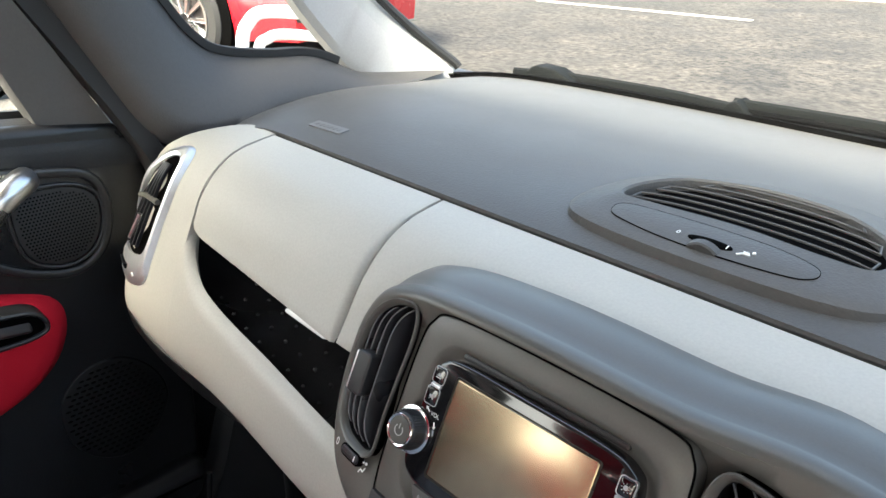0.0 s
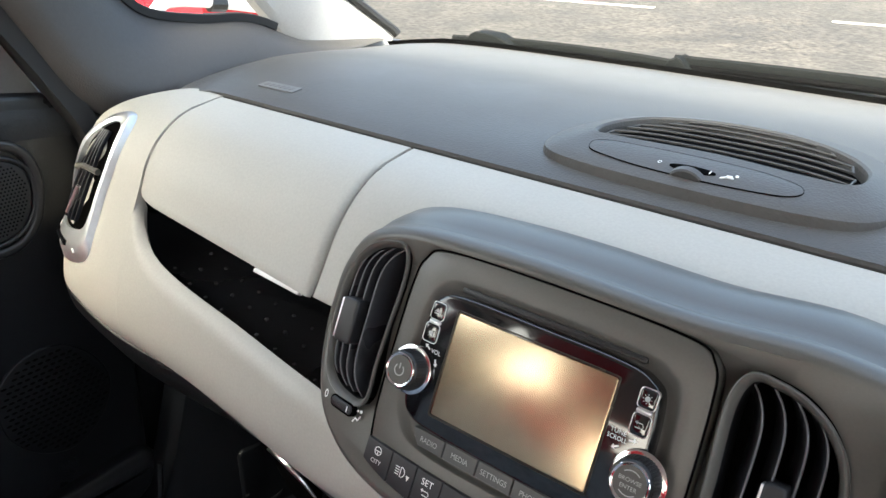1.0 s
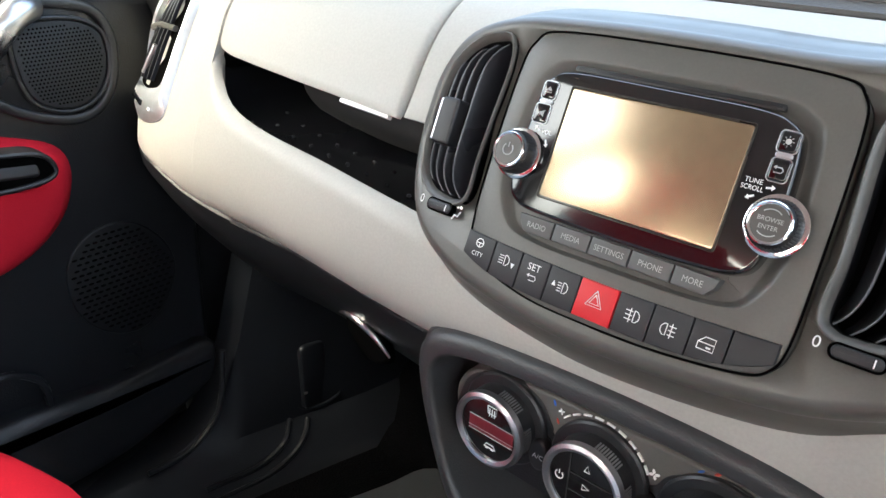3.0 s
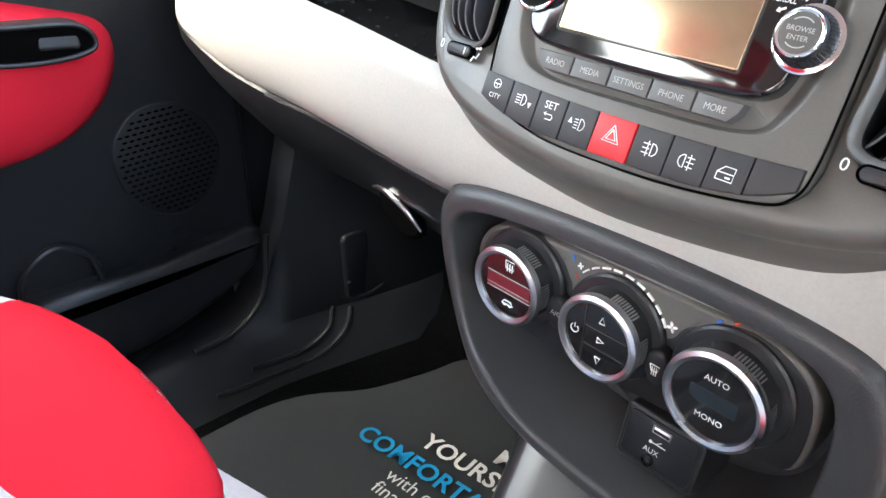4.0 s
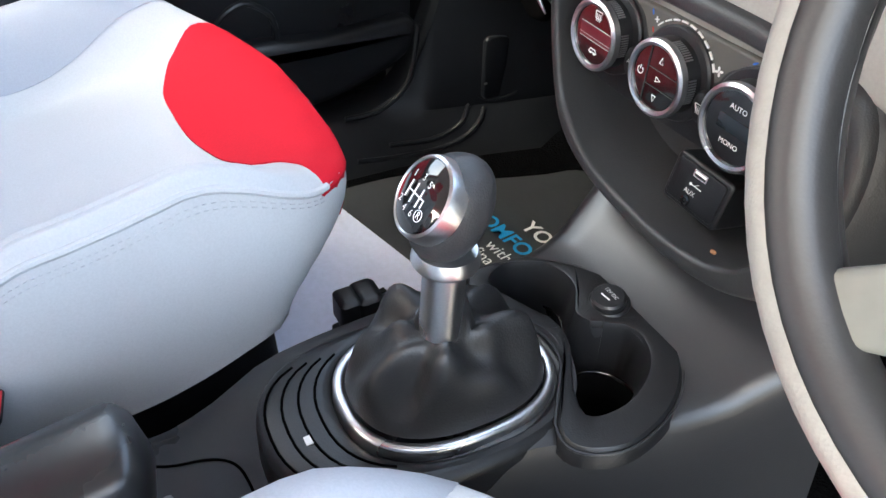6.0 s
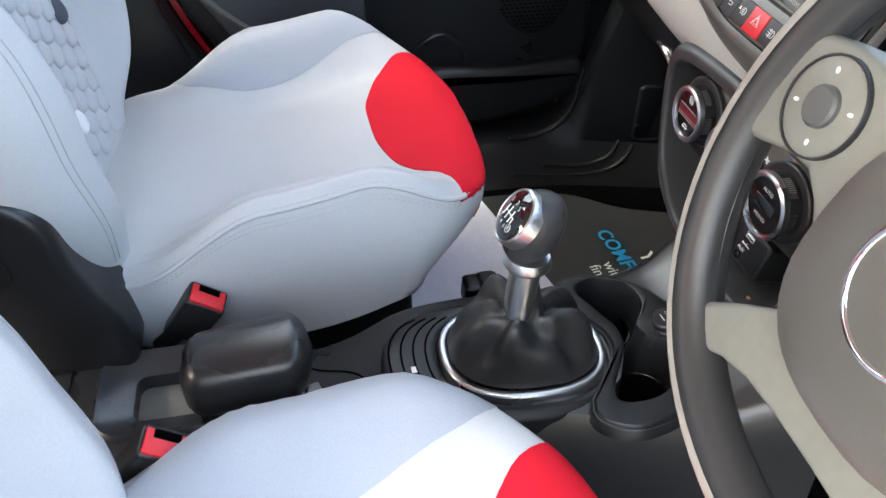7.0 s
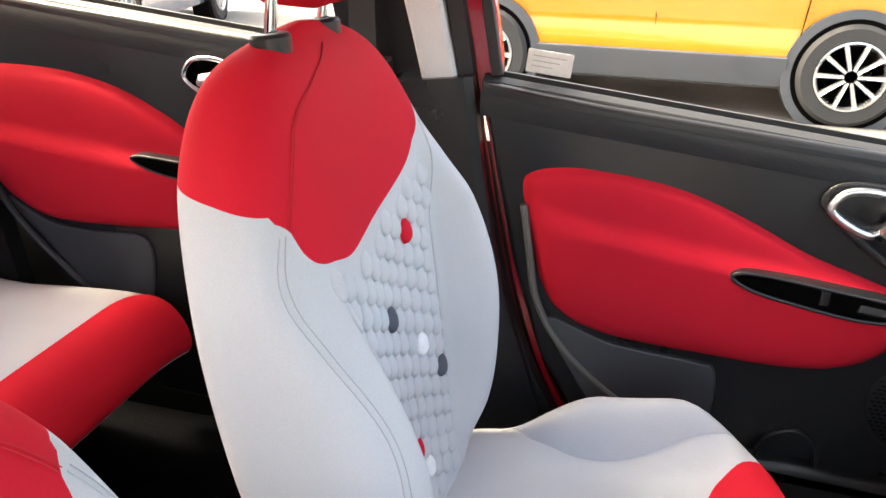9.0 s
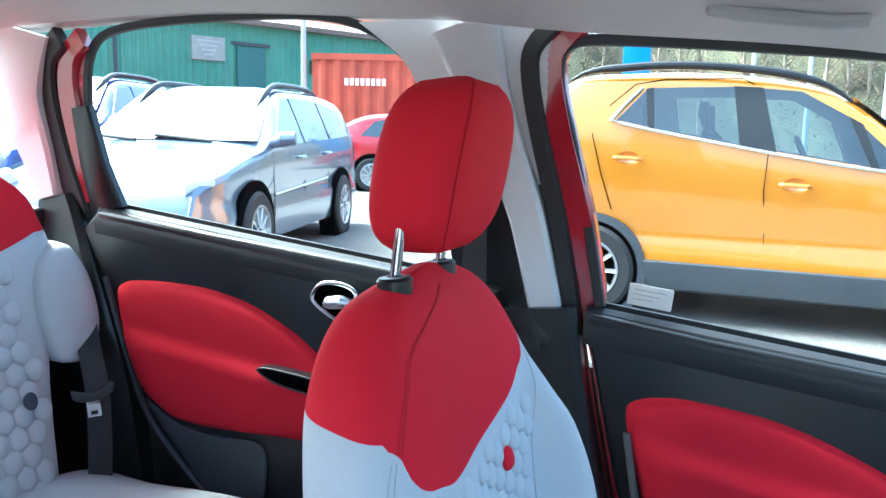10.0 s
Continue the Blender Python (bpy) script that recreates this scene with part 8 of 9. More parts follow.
for sgn in (-1, 1):
    arm = [(sgn * 0.055, 0.035), (sgn * 0.12, 0.052), (sgn * 0.170, 0.040), (sgn * 0.174, 0.0), (sgn * 0.165, -0.020), (sgn * 0.11, -0.010), (sgn * 0.06, -0.045)]
    if sgn < 0:
        arm = arm[::-1]
    s = link_mesh("spoke", *slab(wp, [tuple(p) for p in spline(arm, 4)], -0.015, 0.010, 0.006), SPOKE, sw, "silver-grey spoke with round keys")
    kc = (sgn * 0.122, 0.020)
    link_mesh("key_disc", *lathe(wp, [(0.027, 0.008), (0.027, 0.0115), (0.025, 0.0125), (0.0, 0.0125)], 32, *kc), SPOKE, s)
    link_mesh("centre_key", *lathe(wp, [(0.0115, 0.012), (0.0112, 0.0150), (0.0095, 0.0165), (0.0, 0.0168)], 24, *kc), SOFTKEY, s)
    link_mesh("key_ring", *rim(wp, oval(*kc, 0.0275, 0.0275, 32), oval(*kc, 0.0262, 0.0262, 32), 0.006, 0.0135, 0.0005), KEY, s)
    for a in (0.3, 1.87, 3.44, 5.0):
        link_mesh("key_mark", *slab(wp, oval(kc[0] + 0.019 * math.cos(a), kc[1] + 0.019 * math.sin(a), 0.0018, 0.0011, 10, turn=a), 0.012, 0.0132, 0.0002), WHITE, s)
low_arm = [(-0.045, -0.06), (-0.125, -0.120), (-0.118, -0.142), (-0.06, -0.115), (0.06, -0.115), (0.118, -0.142), (0.125, -0.120), (0.045, -0.06)]
link_mesh("low_spoke", *slab(wp, [tuple(p) for p in spline(low_arm, 4)], -0.012, 0.006, 0.004), SPOKE, sw, "silver-grey lower spoke")
link_mesh("column", *tube([wp(0, 0, -0.03), wp(0, -0.02, -0.20)], [0.055, 0.07], 20), BLACK, sw)


# wipers on the cowl below the windscreen
for pts, hump in (([(-0.60, 0.655, 1.004), (-0.48, 0.668, 1.010), (-0.34, 0.675, 1.012), (-0.225, 0.675, 1.010)], (-0.565, -0.485, 0.668, 1.006, 1.027)), ([(-0.23, 0.680, 1.016), (-0.05, 0.685, 1.020), (0.20, 0.680, 1.024), (0.45, 0.665, 1.026), (0.68, 0.635, 1.026)], (-0.235, -0.205, 0.682, 1.008, 1.028))):
    pts = [(x, y, z - 0.005) for x, y, z in pts]
    wiper = thing("wiper", "dark grey windscreen wiper resting on the cowl", "wiper", pts[1], "wipers")
    run = [tuple(p) for p in spline(pts, 6, closed=False)]
    link_mesh("blade", *tube(run, 0.0045, 8), COWL, wiper)
    link_mesh("arm", *tube([(x, y + 0.008, z + 0.006) for x, y, z in run], 0.0048, 8, flat=1.8), WIPER, wiper)
    link_mesh("spoiler", *tube([(x, y + 0.014, z + 0.002) for x, y, z in run], 0.004, 8), WIPER, wiper)
    x0, x1, y0, z0, z1 = hump
    side_on = Plane((0, y0 + 0.003, 0), (1, 0, 0), (0, 0, 1))
    link_mesh("arm_cap", *slab(side_on, [(x1 + 0.012, z0), (x1, z0 + 0.007), (x1 - 0.35 * (x1 - x0), z1 - 0.004), (x0 + 0.014, z1 - 0.002), (x0 + 0.003, z1 - 0.007), (x0 - 0.004, z0)], -0.015, 0.015, 0.003), WIPER, wiper)
cowl = thing("cowl_panel", "black plastic cowl below the windscreen", "cowl", (0, 0.64, 1.0))
link_mesh("cowl", *sheet([[(x, pad_back(x) + e, z) for e, z in ((0.006, 0.97), (0.010, 0.994), (0.05, 0.999), (0.16, 0.985))] for x in grid_lin(-0.70, 0.76, 24)]), COWL, cowl)
link_mesh("glass_edge_band", *sheet([[(x, pad_back(x) + e, pad_z(x, pad_back(x)) + z) for e, z in ((0.006, -0.012), (0.003, -0.001), (0.000, 0.007), (0.003, 0.007), (0.009, -0.012))] for x in grid_lin(-0.66, 0.76, 30)]), COWL, cowl, "black edge band at the foot of the windscreen")


# ---- outside ----
ASPHALT = mat("asphalt", (0.031, 0.0275, 0.0245), 0.9, var=0.42, scale=14, grain=300, bump=1.0, fine=0.75, stretch=(0.15, 0.15, 0.15))
LOT = mat("parking_tarmac", (0.11, 0.105, 0.097), 0.9, var=0.3, scale=0.8, grain=70, bump=0.7, fine=0.3)
YARD = GROUND + 0.14
tagged(link_mesh("ground", *sheet([[(x, y, GROUND + (YARD - GROUND) * ease(-1.0, -3.6, y)) for y in (-300, -60, -20, -8, -4, -3.6, -3.2, -2.8, -2.4, -2.0, -1.6, -1.3, -1.0, 0, 3, 60, 300)] for x in (-300, -60, -20, -10, -5, 0, 5, 20, 300)]), LOT), "worn grey tarmac ground", "ground", kind="structure")
rp_ = Plane((0, 0, GROUND), (0.985, 0.17, 0), (-0.17, 0.985, 0))
tagged(link_mesh("road", *loft([[rp_(u, v, 0.0) for u, v in ((-60, 3.6), (60, 3.6), (60, 10.6), (-60, 10.6))], [rp_(u, v, 0.004) for u, v in ((-60, 3.6), (60, 3.6), (60, 10.6), (-60, 10.6))]]), ASPHALT, smooth=False), "sunlit worn grey asphalt road", "road", kind="structure")
MARK = mat("road_paint", (0.30, 0.29, 0.27), 0.8, var=0.15, scale=3)
for k in range(-3, 4):
    tagged(link_mesh("lane_mark", *slab(rp_, rounded(-4.6 + k * 4.2, 7.95, -2.1 + k * 4.2, 8.07, 0.02), 0.0, 0.008, 0.001), MARK, smooth=False), "white painted lane dash on the road", "road marking", "lane dashes")
tagged(link_mesh("kerb", *slab(rp_, rounded(-60, 10.6, 60, 10.75, 0.03), 0.0, 0.12, 0.02), mat("kerb_stone", (0.35, 0.32, 0.28), 0.9, var=0.15)), "pale kerb along the far road edge", "kerb", kind="structure")
tagged(link_mesh("pavement", *slab(rp_, rounded(-60, 10.75, 60, 30, 0.03), 0.0, 0.11, 0.002), mat("pavement_brown", (0.12, 0.085, 0.06), 0.9, var=0.2)), "brown verge beyond the road", "pavement", kind="structure")


TYRE = mat("tyre_rubber", (0.02, 0.02, 0.021), 0.8, var=0.2)
ALLOY = mat("alloy_wheel", (0.55, 0.56, 0.58), 0.3, 0.9, var=0.05)
CARGLASS = mat("dark_car_glass", (0.02, 0.032, 0.038), 0.03, var=0.1, coat=0.4, spec=0.8)
CARGLASS.node_tree.nodes["Principled BSDF"].inputs["IOR"].default_value = 1.6
CLEARGLASS = glass("tinted_car_glass", (0.80, 0.86, 0.86), 0.9, 0.6, 0.07)
POSTBLACK = mat("gloss_black_post", (0.012, 0.013, 0.015), 0.35, var=0.1, spec=0.3)
CABIN = mat("dark_cabin_trim", (0.03, 0.03, 0.032), 0.7, var=0.15)
CLAD = mat("grey_cladding", (0.042, 0.047, 0.055), 0.6, var=0.1)
LAMP = mat("lamp_lens", (0.7, 0.7, 0.7), 0.1, var=0.05)


def hollow_out(target, shape, lining):
    """Cuts a closed shape out of a mesh; the cut faces take the lining."""
    cutter = link_mesh("cutter", *shape, lining)
    md = target.modifiers.new("hole", "BOOLEAN")
    md.operation, md.object, md.solver, md.material_mode = "DIFFERENCE", cutter, "EXACT", "TRANSFER"
    me = bpy.data.meshes.new_from_object(target.evaluated_get(bpy.context.evaluated_depsgraph_get()))
    target.modifiers.clear()
    target.data = me
    me.shade_smooth()
    me.set_sharp_from_angle(angle=radians(40))
    bpy.data.objects.remove(cutter)


def car(name, label, at, yaw, k, paint, length, front, wb, width, tyre, roof, belt, panes, gaps, handles, clad=0.0, rails=False, mirror=None, axle=0.0, chrome=None, posts=(), hollow=False):
    """A parked car. s runs back from the front axle, w across from its middle, h up; roof and belt are (s, h) lines."""
    c, sn = math.cos(yaw), math.sin(yaw)
    car_ = thing(name, label, "car", at)

    def P(s, w, h):
        return (at[0] + k * (s * sn + w * c), at[1] + k * (-s * c + w * sn), at[2] + k * h)

    def half(s, h):
        """Half the width at a place on the side."""
        W = width / 2 * (1 - 0.16 * ease(0.55 * front, front, -s) - 0.10 * ease(length - front - 0.5, length - front, s))
        b = curve_at(belt, s)
        if h > b:
            return W - 0.03 - (h - b) * 0.42
        return W * (1 - 0.05 * (1 - ease(0.15, 0.45, h))) - 0.03 * ease(0.55, b, h) ** 2 - 0.045 * math.exp(-(((h - 0.60) / 0.10) ** 2))
    rows = []
    n = 46
    for i in range(n + 1):
        s = -front + length * i / n
        hr, b = curve_at(roof, s), min(curve_at(belt, s), curve_at(roof, s) - 0.01)
        hs = [0.22, 0.35, 0.48, 0.56, 0.62, 0.70, 0.8 * b + 0.1, b, b + (hr - b) * 0.4, b + (hr - b) * 0.75]
        hs = [min(h, hr - 0.012 * (10 - j)) if hr < 0.9 else h for j, h in enumerate(hs)]
        side_ = [(half(s, h), h) for h in hs]
        top = half(s, hr)
        side_ += [(top + 0.02, hr - 0.055), (top - 0.06, hr - 0.015), (top * 0.5, hr + 0.01)]
        ring = [P(s, w, h) for w, h in side_] + [P(s, -w, h) for w, h in side_[::-1]]
        rows.append(ring)
    body = link_mesh("body", *loft(rows), paint, car_, "painted car body", sharp=45)
    if hollow:
        # the cabin shows through its side windows: openings from side to side, and cups behind the handles
        for outline in panes:
            hollow_out(body, loft([[P(s, w, h) for s, h in outline] for w in (-1.2, 1.2)]), CABIN)
        for s, h in handles:
            ball = [[P(s + 0.085 * math.cos(a) * math.sin(b), half(s, h) + 0.012 - 0.05 * math.cos(b), h + 0.052 * math.sin(a) * math.sin(b)) for a in grid_lin(0, 2 * math.pi, 20)[:-1]] for b in grid_lin(0.05, math.pi - 0.05, 10)]
            hollow_out(body, loft(ball), paint)
        for s, w, h, lean in ((1.62, 0.34, 1.36, 0.05), (1.62, -0.34, 1.36, 0.05), (2.05, 0.30, 1.42, 0.04)):
            link_mesh("head_restraint", *tube([P(s, w, h - 0.25), P(s + 0.01, w, h - 0.12), P(s + lean * 0.5, w, h - 0.05), P(s + lean, w, h + 0.06), P(s + lean, w, h + 0.14)], [0.17, 0.15, 0.05, 0.10, 0.07], 14, flat=0.45, up=(0, -1, 0)), CABIN, car_, "dark head restraint on its seat back")
        ring = [P(0.98 + 0.07 * math.sin(a), 0.36 + 0.17 * math.cos(a), 1.10 + 0.16 * math.sin(a)) for a in grid_lin(0, 2 * math.pi, 24)[:-1]]
        link_mesh("steering_wheel", *tube(ring, 0.016, 8, closed=True), CABIN, car_, "dark steering wheel")
    for sd in (1, -1):
        for outline in panes:
            pts = [P(s, sd * (half(s, h) + 0.008), h) for s, h in outline]
            inn = [P(s, sd * (half(s, h) - 0.03 + (0.034 if hollow else 0)), h) for s, h in outline]
            pane = link_mesh("side_glass", *loft([inn, pts]), CLEARGLASS if hollow else CARGLASS, car_, "tinted side window", smooth=False)
            pane.visible_shadow = not hollow
        if chrome:
            link_mesh("belt_strip", *tube([P(s, sd * (half(s, h) + 0.010), h) for s, h in chrome], 0.011 * k, 6), CHROME, car_, "chrome belt strip")
        for outline in posts:
            link_mesh("door_post", *loft([[P(s, sd * (half(s, h) - 0.02), h) for s, h in outline], [P(s, sd * (half(s, h) + 0.011), h) for s, h in outline]]), POSTBLACK, car_, "black door post", smooth=False)
        for g in gaps:
            link_mesh("panel_gap", *tube([P(s, sd * (half(s, h) + 0.001), h) for s, h in g], 0.0035 * k, 6), GAP_SHADE, car_)
        for s, h in handles:
            link_mesh("door_handle", *tube([P(s - 0.09, sd * (half(s, h) + 0.01), h - 0.004), P(s - 0.07, sd * (half(s, h) + 0.03), h), P(s + 0.07, sd * (half(s, h) + 0.03), h + 0.004), P(s + 0.09, sd * (half(s, h) + 0.01), h + 0.004)], 0.014 * k, 8), paint, car_)
        if mirror:
            s, h = mirror
            link_mesh("door_mirror", *tube([P(s, sd * (half(s, h) - 0.02), h - 0.03), P(s - 0.02, sd * (half(s, h) + 0.10), h + 0.02), P(s, sd * (half(s, h) + 0.20), h + 0.03)], [0.04 * k, 0.085 * k, 0.070 * k], 12, flat=0.8), paint, car_)
        if clad:
            link_mesh("sill_cladding", *sheet([[P(s, sd * (half(s, h) + d), h) for h, d in ((0.20, -0.02), (0.22, 0.02), (0.36, 0.022), (clad - 0.01, 0.018), (clad, 0.0))] for s in grid_lin(axle + 0.38, axle + wb - 0.38, 16)]), CLAD, car_, "grey sill cladding")
        if rails:
            link_mesh("roof_rail", *tube([P(s, sd * (half(s, 1.56) - 0.03), curve_at(roof, s) + curve_at([(0.75, -0.01), (0.95, 0.020), (1.5, 0.030), (2.1, 0.026), (2.45, 0.006), (2.55, -0.012)], s)) for s in grid_lin(0.75, 2.55, 24)], [k * (0.010 + 0.018 * min(1.0, 6 * q, 6 * (1 - q))) for q in grid_lin(0, 1, 24)], 10), POSTBLACK, car_, "dark roof rail")
        for s0 in (axle, wb + axle):
            wpl = Plane(P(s0, sd * (width / 2 - 0.06), tyre), np.array(P(1, 0, 0)) - np.array(P(0, 0, 0)), (0, 0, 1))
            sg = 1 if np.dot(wpl.n, np.array(P(0, sd, 0)) - np.array(P(0, 0, 0))) > 0 else -1
            T = lambda pr: [(r * k, d * sg * k) for r, d in pr]
            link_mesh("arch", *lathe(wpl, T([(tyre + 0.085, -0.1), (tyre + 0.085, 0.062), (tyre + 0.03, 0.066), (tyre + 0.02, -0.1)]), 40), CLAD if clad else GAP_SHADE, car_)
            # Shade inside the wheel arch, as a near-black disc on the body.
            link_mesh("arch_shade", *lathe(wpl, T([(tyre + 0.03, -0.1), (tyre + 0.03, 0.063), (0.05, 0.063), (0.05, -0.1)]), 32), GAP_SHADE, car_)
            wh = link_mesh("wheel", *lathe(wpl, T([(tyre * 0.62, 0.066), (tyre * 0.70, 0.09), (tyre * 0.92, 0.092), (tyre, 0.07), (tyre, -0.10), (tyre * 0.6, -0.1)]), 40), TYRE, car_, "black tyre")
            link_mesh("rim", *lathe(wpl, T([(tyre * 0.68, 0.066), (tyre * 0.68, 0.094), (tyre * 0.64, 0.096), (tyre * 0.60, 0.07), (tyre * 0.60, 0.02), (tyre * 0.66, 0.02)]), 40), ALLOY, wh)
            # Dark between the spokes is a near-black disc, shade put in as colour.
            link_mesh("rim_shade", *lathe(wpl, T([(tyre * 0.62, 0.01), (tyre * 0.62, 0.03), (0.02, 0.034)]), 32), GAP_SHADE, wh)
            sp_ = Bag()
            for q in range(10):
                a = 2 * math.pi * q / 10
                u = lambda r, t: (k * r * math.cos(a + t), k * r * math.sin(a + t))
                sp_.add(*slab(wpl, [u(0.04, -0.25), u(tyre * 0.63, -0.07), u(tyre * 0.63, 0.07), u(0.04, 0.25)], 0.06 * sg * k, 0.085 * sg * k, 0.003, 1))
            sp_.put("spokes", ALLOY, wh)
    # windscreen, rear screen, lamps
    ws = [(s, h) for s, h in roof]
    a = max(i for i in range(len(ws)) if ws[i][0] < wb * 0.5 and ws[i][1] < 1.2)
    s0, h0, s1, h1 = ws[a][0], ws[a][1], ws[a + 1][0], ws[a + 1][1]
    link_mesh("windscreen", *sheet([[P(s0 + (s1 - s0) * t - 0.012, w * (half(s0 + (s1 - s0) * t, h0 + (h1 - h0) * t) - 0.07), curve_at(roof, s0 + (s1 - s0) * t) + 0.016) for w in grid_lin(-1, 1, 10)] for t in grid_lin(0.06, 0.96, 6)]), CARGLASS, car_, "sloping windscreen")
    for w in (-0.35, 0.3):
        link_mesh("wiper", *tube([P(s0 + 0.02, w, h0 + 0.03), P(s0 + 0.06, w + 0.5, h0 + 0.07)], 0.015 * k, 6), RUBBER, car_)
    for sd in (1, -1):
        link_mesh("headlamp", *tube([P(-front + 0.10, sd * 0.50 * width * 0.72, 0.70), P(-front + 0.28, sd * 0.5 * width * 0.88, 0.74)], [0.07 * k, 0.05 * k], 12), LAMP, car_, "clear headlamp")
        link_mesh("tail_lamp", *tube([P(length - front - 0.10, sd * 0.5 * width * 0.80, 0.86), P(length - front - 0.14, sd * 0.5 * width * 0.82, 1.05)], [0.06 * k, 0.05 * k], 12), HAZARD, car_, "red tail lamp")
    return car_


ORANGE = mat("orange_metallic_paint", (0.54, 0.200, 0.012), 0.22, 0.1, var=0.03, coat=1.0)
SILVER = mat("silver_blue_paint", (0.16, 0.20, 0.27), 0.22, 0.3, var=0.03, coat=1.0)
BRIGHTRED = mat("bright_red_paint", (0.48, 0.010, 0.020), 0.25, var=0.03, coat=1.0)
BLUECAR = mat("deep_blue_paint", (0.02, 0.04, 0.2), 0.25, var=0.03, coat=1.0)
SUV_ROOF = [(-0.84, 0.60), (-0.74, 0.90), (-0.1, 1.00), (0.18, 1.06), (0.78, 1.52), (1.05, 1.62), (1.55, 1.685), (2.15, 1.69), (2.58, 1.62), (2.92, 1.20), (3.05, 0.70)]
SUV_BELT = [(-0.84, 0.90), (0.2, 1.02), (0.59, 1.07), (1.27, 1.175), (2.25, 1.35), (3.05, 1.40)]
car("orange_suv", "orange compact SUV with grey cladding parked alongside", (-5.71, 0.77, GROUND), 0.0, 1.0, ORANGE, 3.89, 0.84, 2.34, 1.76, 0.316, SUV_ROOF, SUV_BELT,
    [[(0.63, 1.085), (1.185, 1.168), (1.295, 1.575), (1.05, 1.555), (0.76, 1.39)], [(0.40, 1.055), (0.60, 1.082), (0.70, 1.345), (0.46, 1.115)], [(1.39, 1.20), (1.95, 1.298), (1.985, 1.575), (1.455, 1.585)], [(1.975, 1.305), (2.20, 1.352), (2.02, 1.565)]],
    [[(1.19, 0.30), (1.21, 0.60), (1.235, 0.92), (1.225, 1.16)], [(0.34, 0.42), (0.31, 0.75), (0.34, 0.98)], [(2.20, 0.74), (2.29, 1.00), (2.36, 1.25), (2.25, 1.46), (2.10, 1.60), (1.9, 1.635), (1.42, 1.64), (1.34, 1.60)]], [(1.05, 0.955), (2.11, 1.095)], clad=0.41, rails=True, mirror=(0.36, 1.09), axle=0.0,
    chrome=[(0.40, 1.045), (0.8, 1.095), (1.19, 1.155), (1.6, 1.225), (1.95, 1.288), (2.18, 1.335), (2.235, 1.352), (2.16, 1.45), (2.05, 1.575)], posts=[[(1.175, 1.160), (1.400, 1.198), (1.465, 1.588), (1.285, 1.580)], [(1.940, 1.292), (1.985, 1.302), (2.028, 1.568), (1.975, 1.578)], [(0.590, 1.082), (0.640, 1.090), (0.775, 1.400), (0.690, 1.350)]], hollow=True)
HATCH_ROOF = [(-0.85, 0.55), (-0.75, 0.75), (-0.1, 0.88), (0.42, 0.97), (1.15, 1.40), (1.6, 1.45), (2.5, 1.42), (3.0, 1.25), (3.25, 0.95), (3.35, 0.60)]
HATCH_BELT = [(-0.85, 0.74), (0.4, 0.90), (1.5, 0.95), (3.3, 1.0)]
HP = [[(0.62, 0.94), (1.30, 0.96), (1.30, 1.34), (1.05, 1.32)], [(1.38, 0.97), (2.15, 0.99), (2.10, 1.36), (1.38, 1.36)], [(2.22, 1.0), (2.72, 1.03), (2.45, 1.30), (2.2, 1.35)]]
HG = [[(1.34, 0.25), (1.34, 1.36)], [(0.42, 0.4), (0.45, 0.92)], [(2.1, 0.5), (2.2, 0.99)]]
EST_ROOF = [(-0.86, 0.50), (-0.78, 0.68), (-0.55, 0.78), (0.0, 0.90), (0.34, 0.965), (1.16, 1.42), (1.6, 1.475), (2.7, 1.46), (3.12, 1.36), (3.42, 0.98), (3.52, 0.55)]
EST_BELT = [(-0.86, 0.66), (0.3, 0.90), (1.5, 0.95), (3.5, 1.02)]
EP = [[(0.55, 0.965), (1.28, 0.985), (1.28, 1.37), (1.06, 1.345)], [(1.36, 0.99), (2.12, 1.01), (2.08, 1.39), (1.36, 1.385)], [(2.20, 1.015), (2.95, 1.05), (2.80, 1.31), (2.18, 1.38)]]
car("silver_estate", "silver-blue estate car parked behind, glaring in the light", (-4.10, -4.83, YARD), -1.308, 1.0, SILVER, 4.38, 0.86, 2.55, 1.72, 0.315, EST_ROOF, EST_BELT, EP, [[(1.32, 0.25), (1.33, 0.98)], [(0.42, 0.4), (0.45, 0.92)], [(2.06, 0.5), (2.16, 1.0)]], [(1.15, 0.86), (2.0, 0.88)], rails=True, mirror=(0.52, 1.0), chrome=[(0.5, 0.57), (1.3, 0.60), (2.1, 0.63)])
car("red_hatchback", "bright red hatchback parked beyond the silver car", (-14.1, -5.25, YARD), 0.42, 1.0, BRIGHTRED, 4.0, 0.85, 2.5, 1.72, 0.31, HATCH_ROOF, HATCH_BELT, HP, HG, [(1.2, 0.84), (2.05, 0.86)], mirror=(0.60, 0.98))
car("blue_suv", "dark blue tall car parked behind the silver one", (-5.1, -7.9, YARD), -1.25, 1.16, BLUECAR, 4.3, 0.85, 2.6, 1.75, 0.32, HATCH_ROOF, HATCH_BELT, HP, HG, [(1.2, 0.84)], rails=True, mirror=(0.60, 0.98))
car("red_saloon", "red car parked behind a white tubular barrier", (-5.22, 3.08, GROUND), -1.3, 1.0, BRIGHTRED, 4.2, 0.85, 2.55, 1.75, 0.33, HATCH_ROOF, HATCH_BELT, HP, HG, [(1.2, 0.84)], mirror=(0.60, 0.98))
rail = thing("tubular_barrier", "white tubular steel barrier beside the road", "barrier", (-3.0, 1.8, GROUND))
RAILP = mat("white_barrier_paint", (0.8, 0.8, 0.8), 0.5, var=0.05)
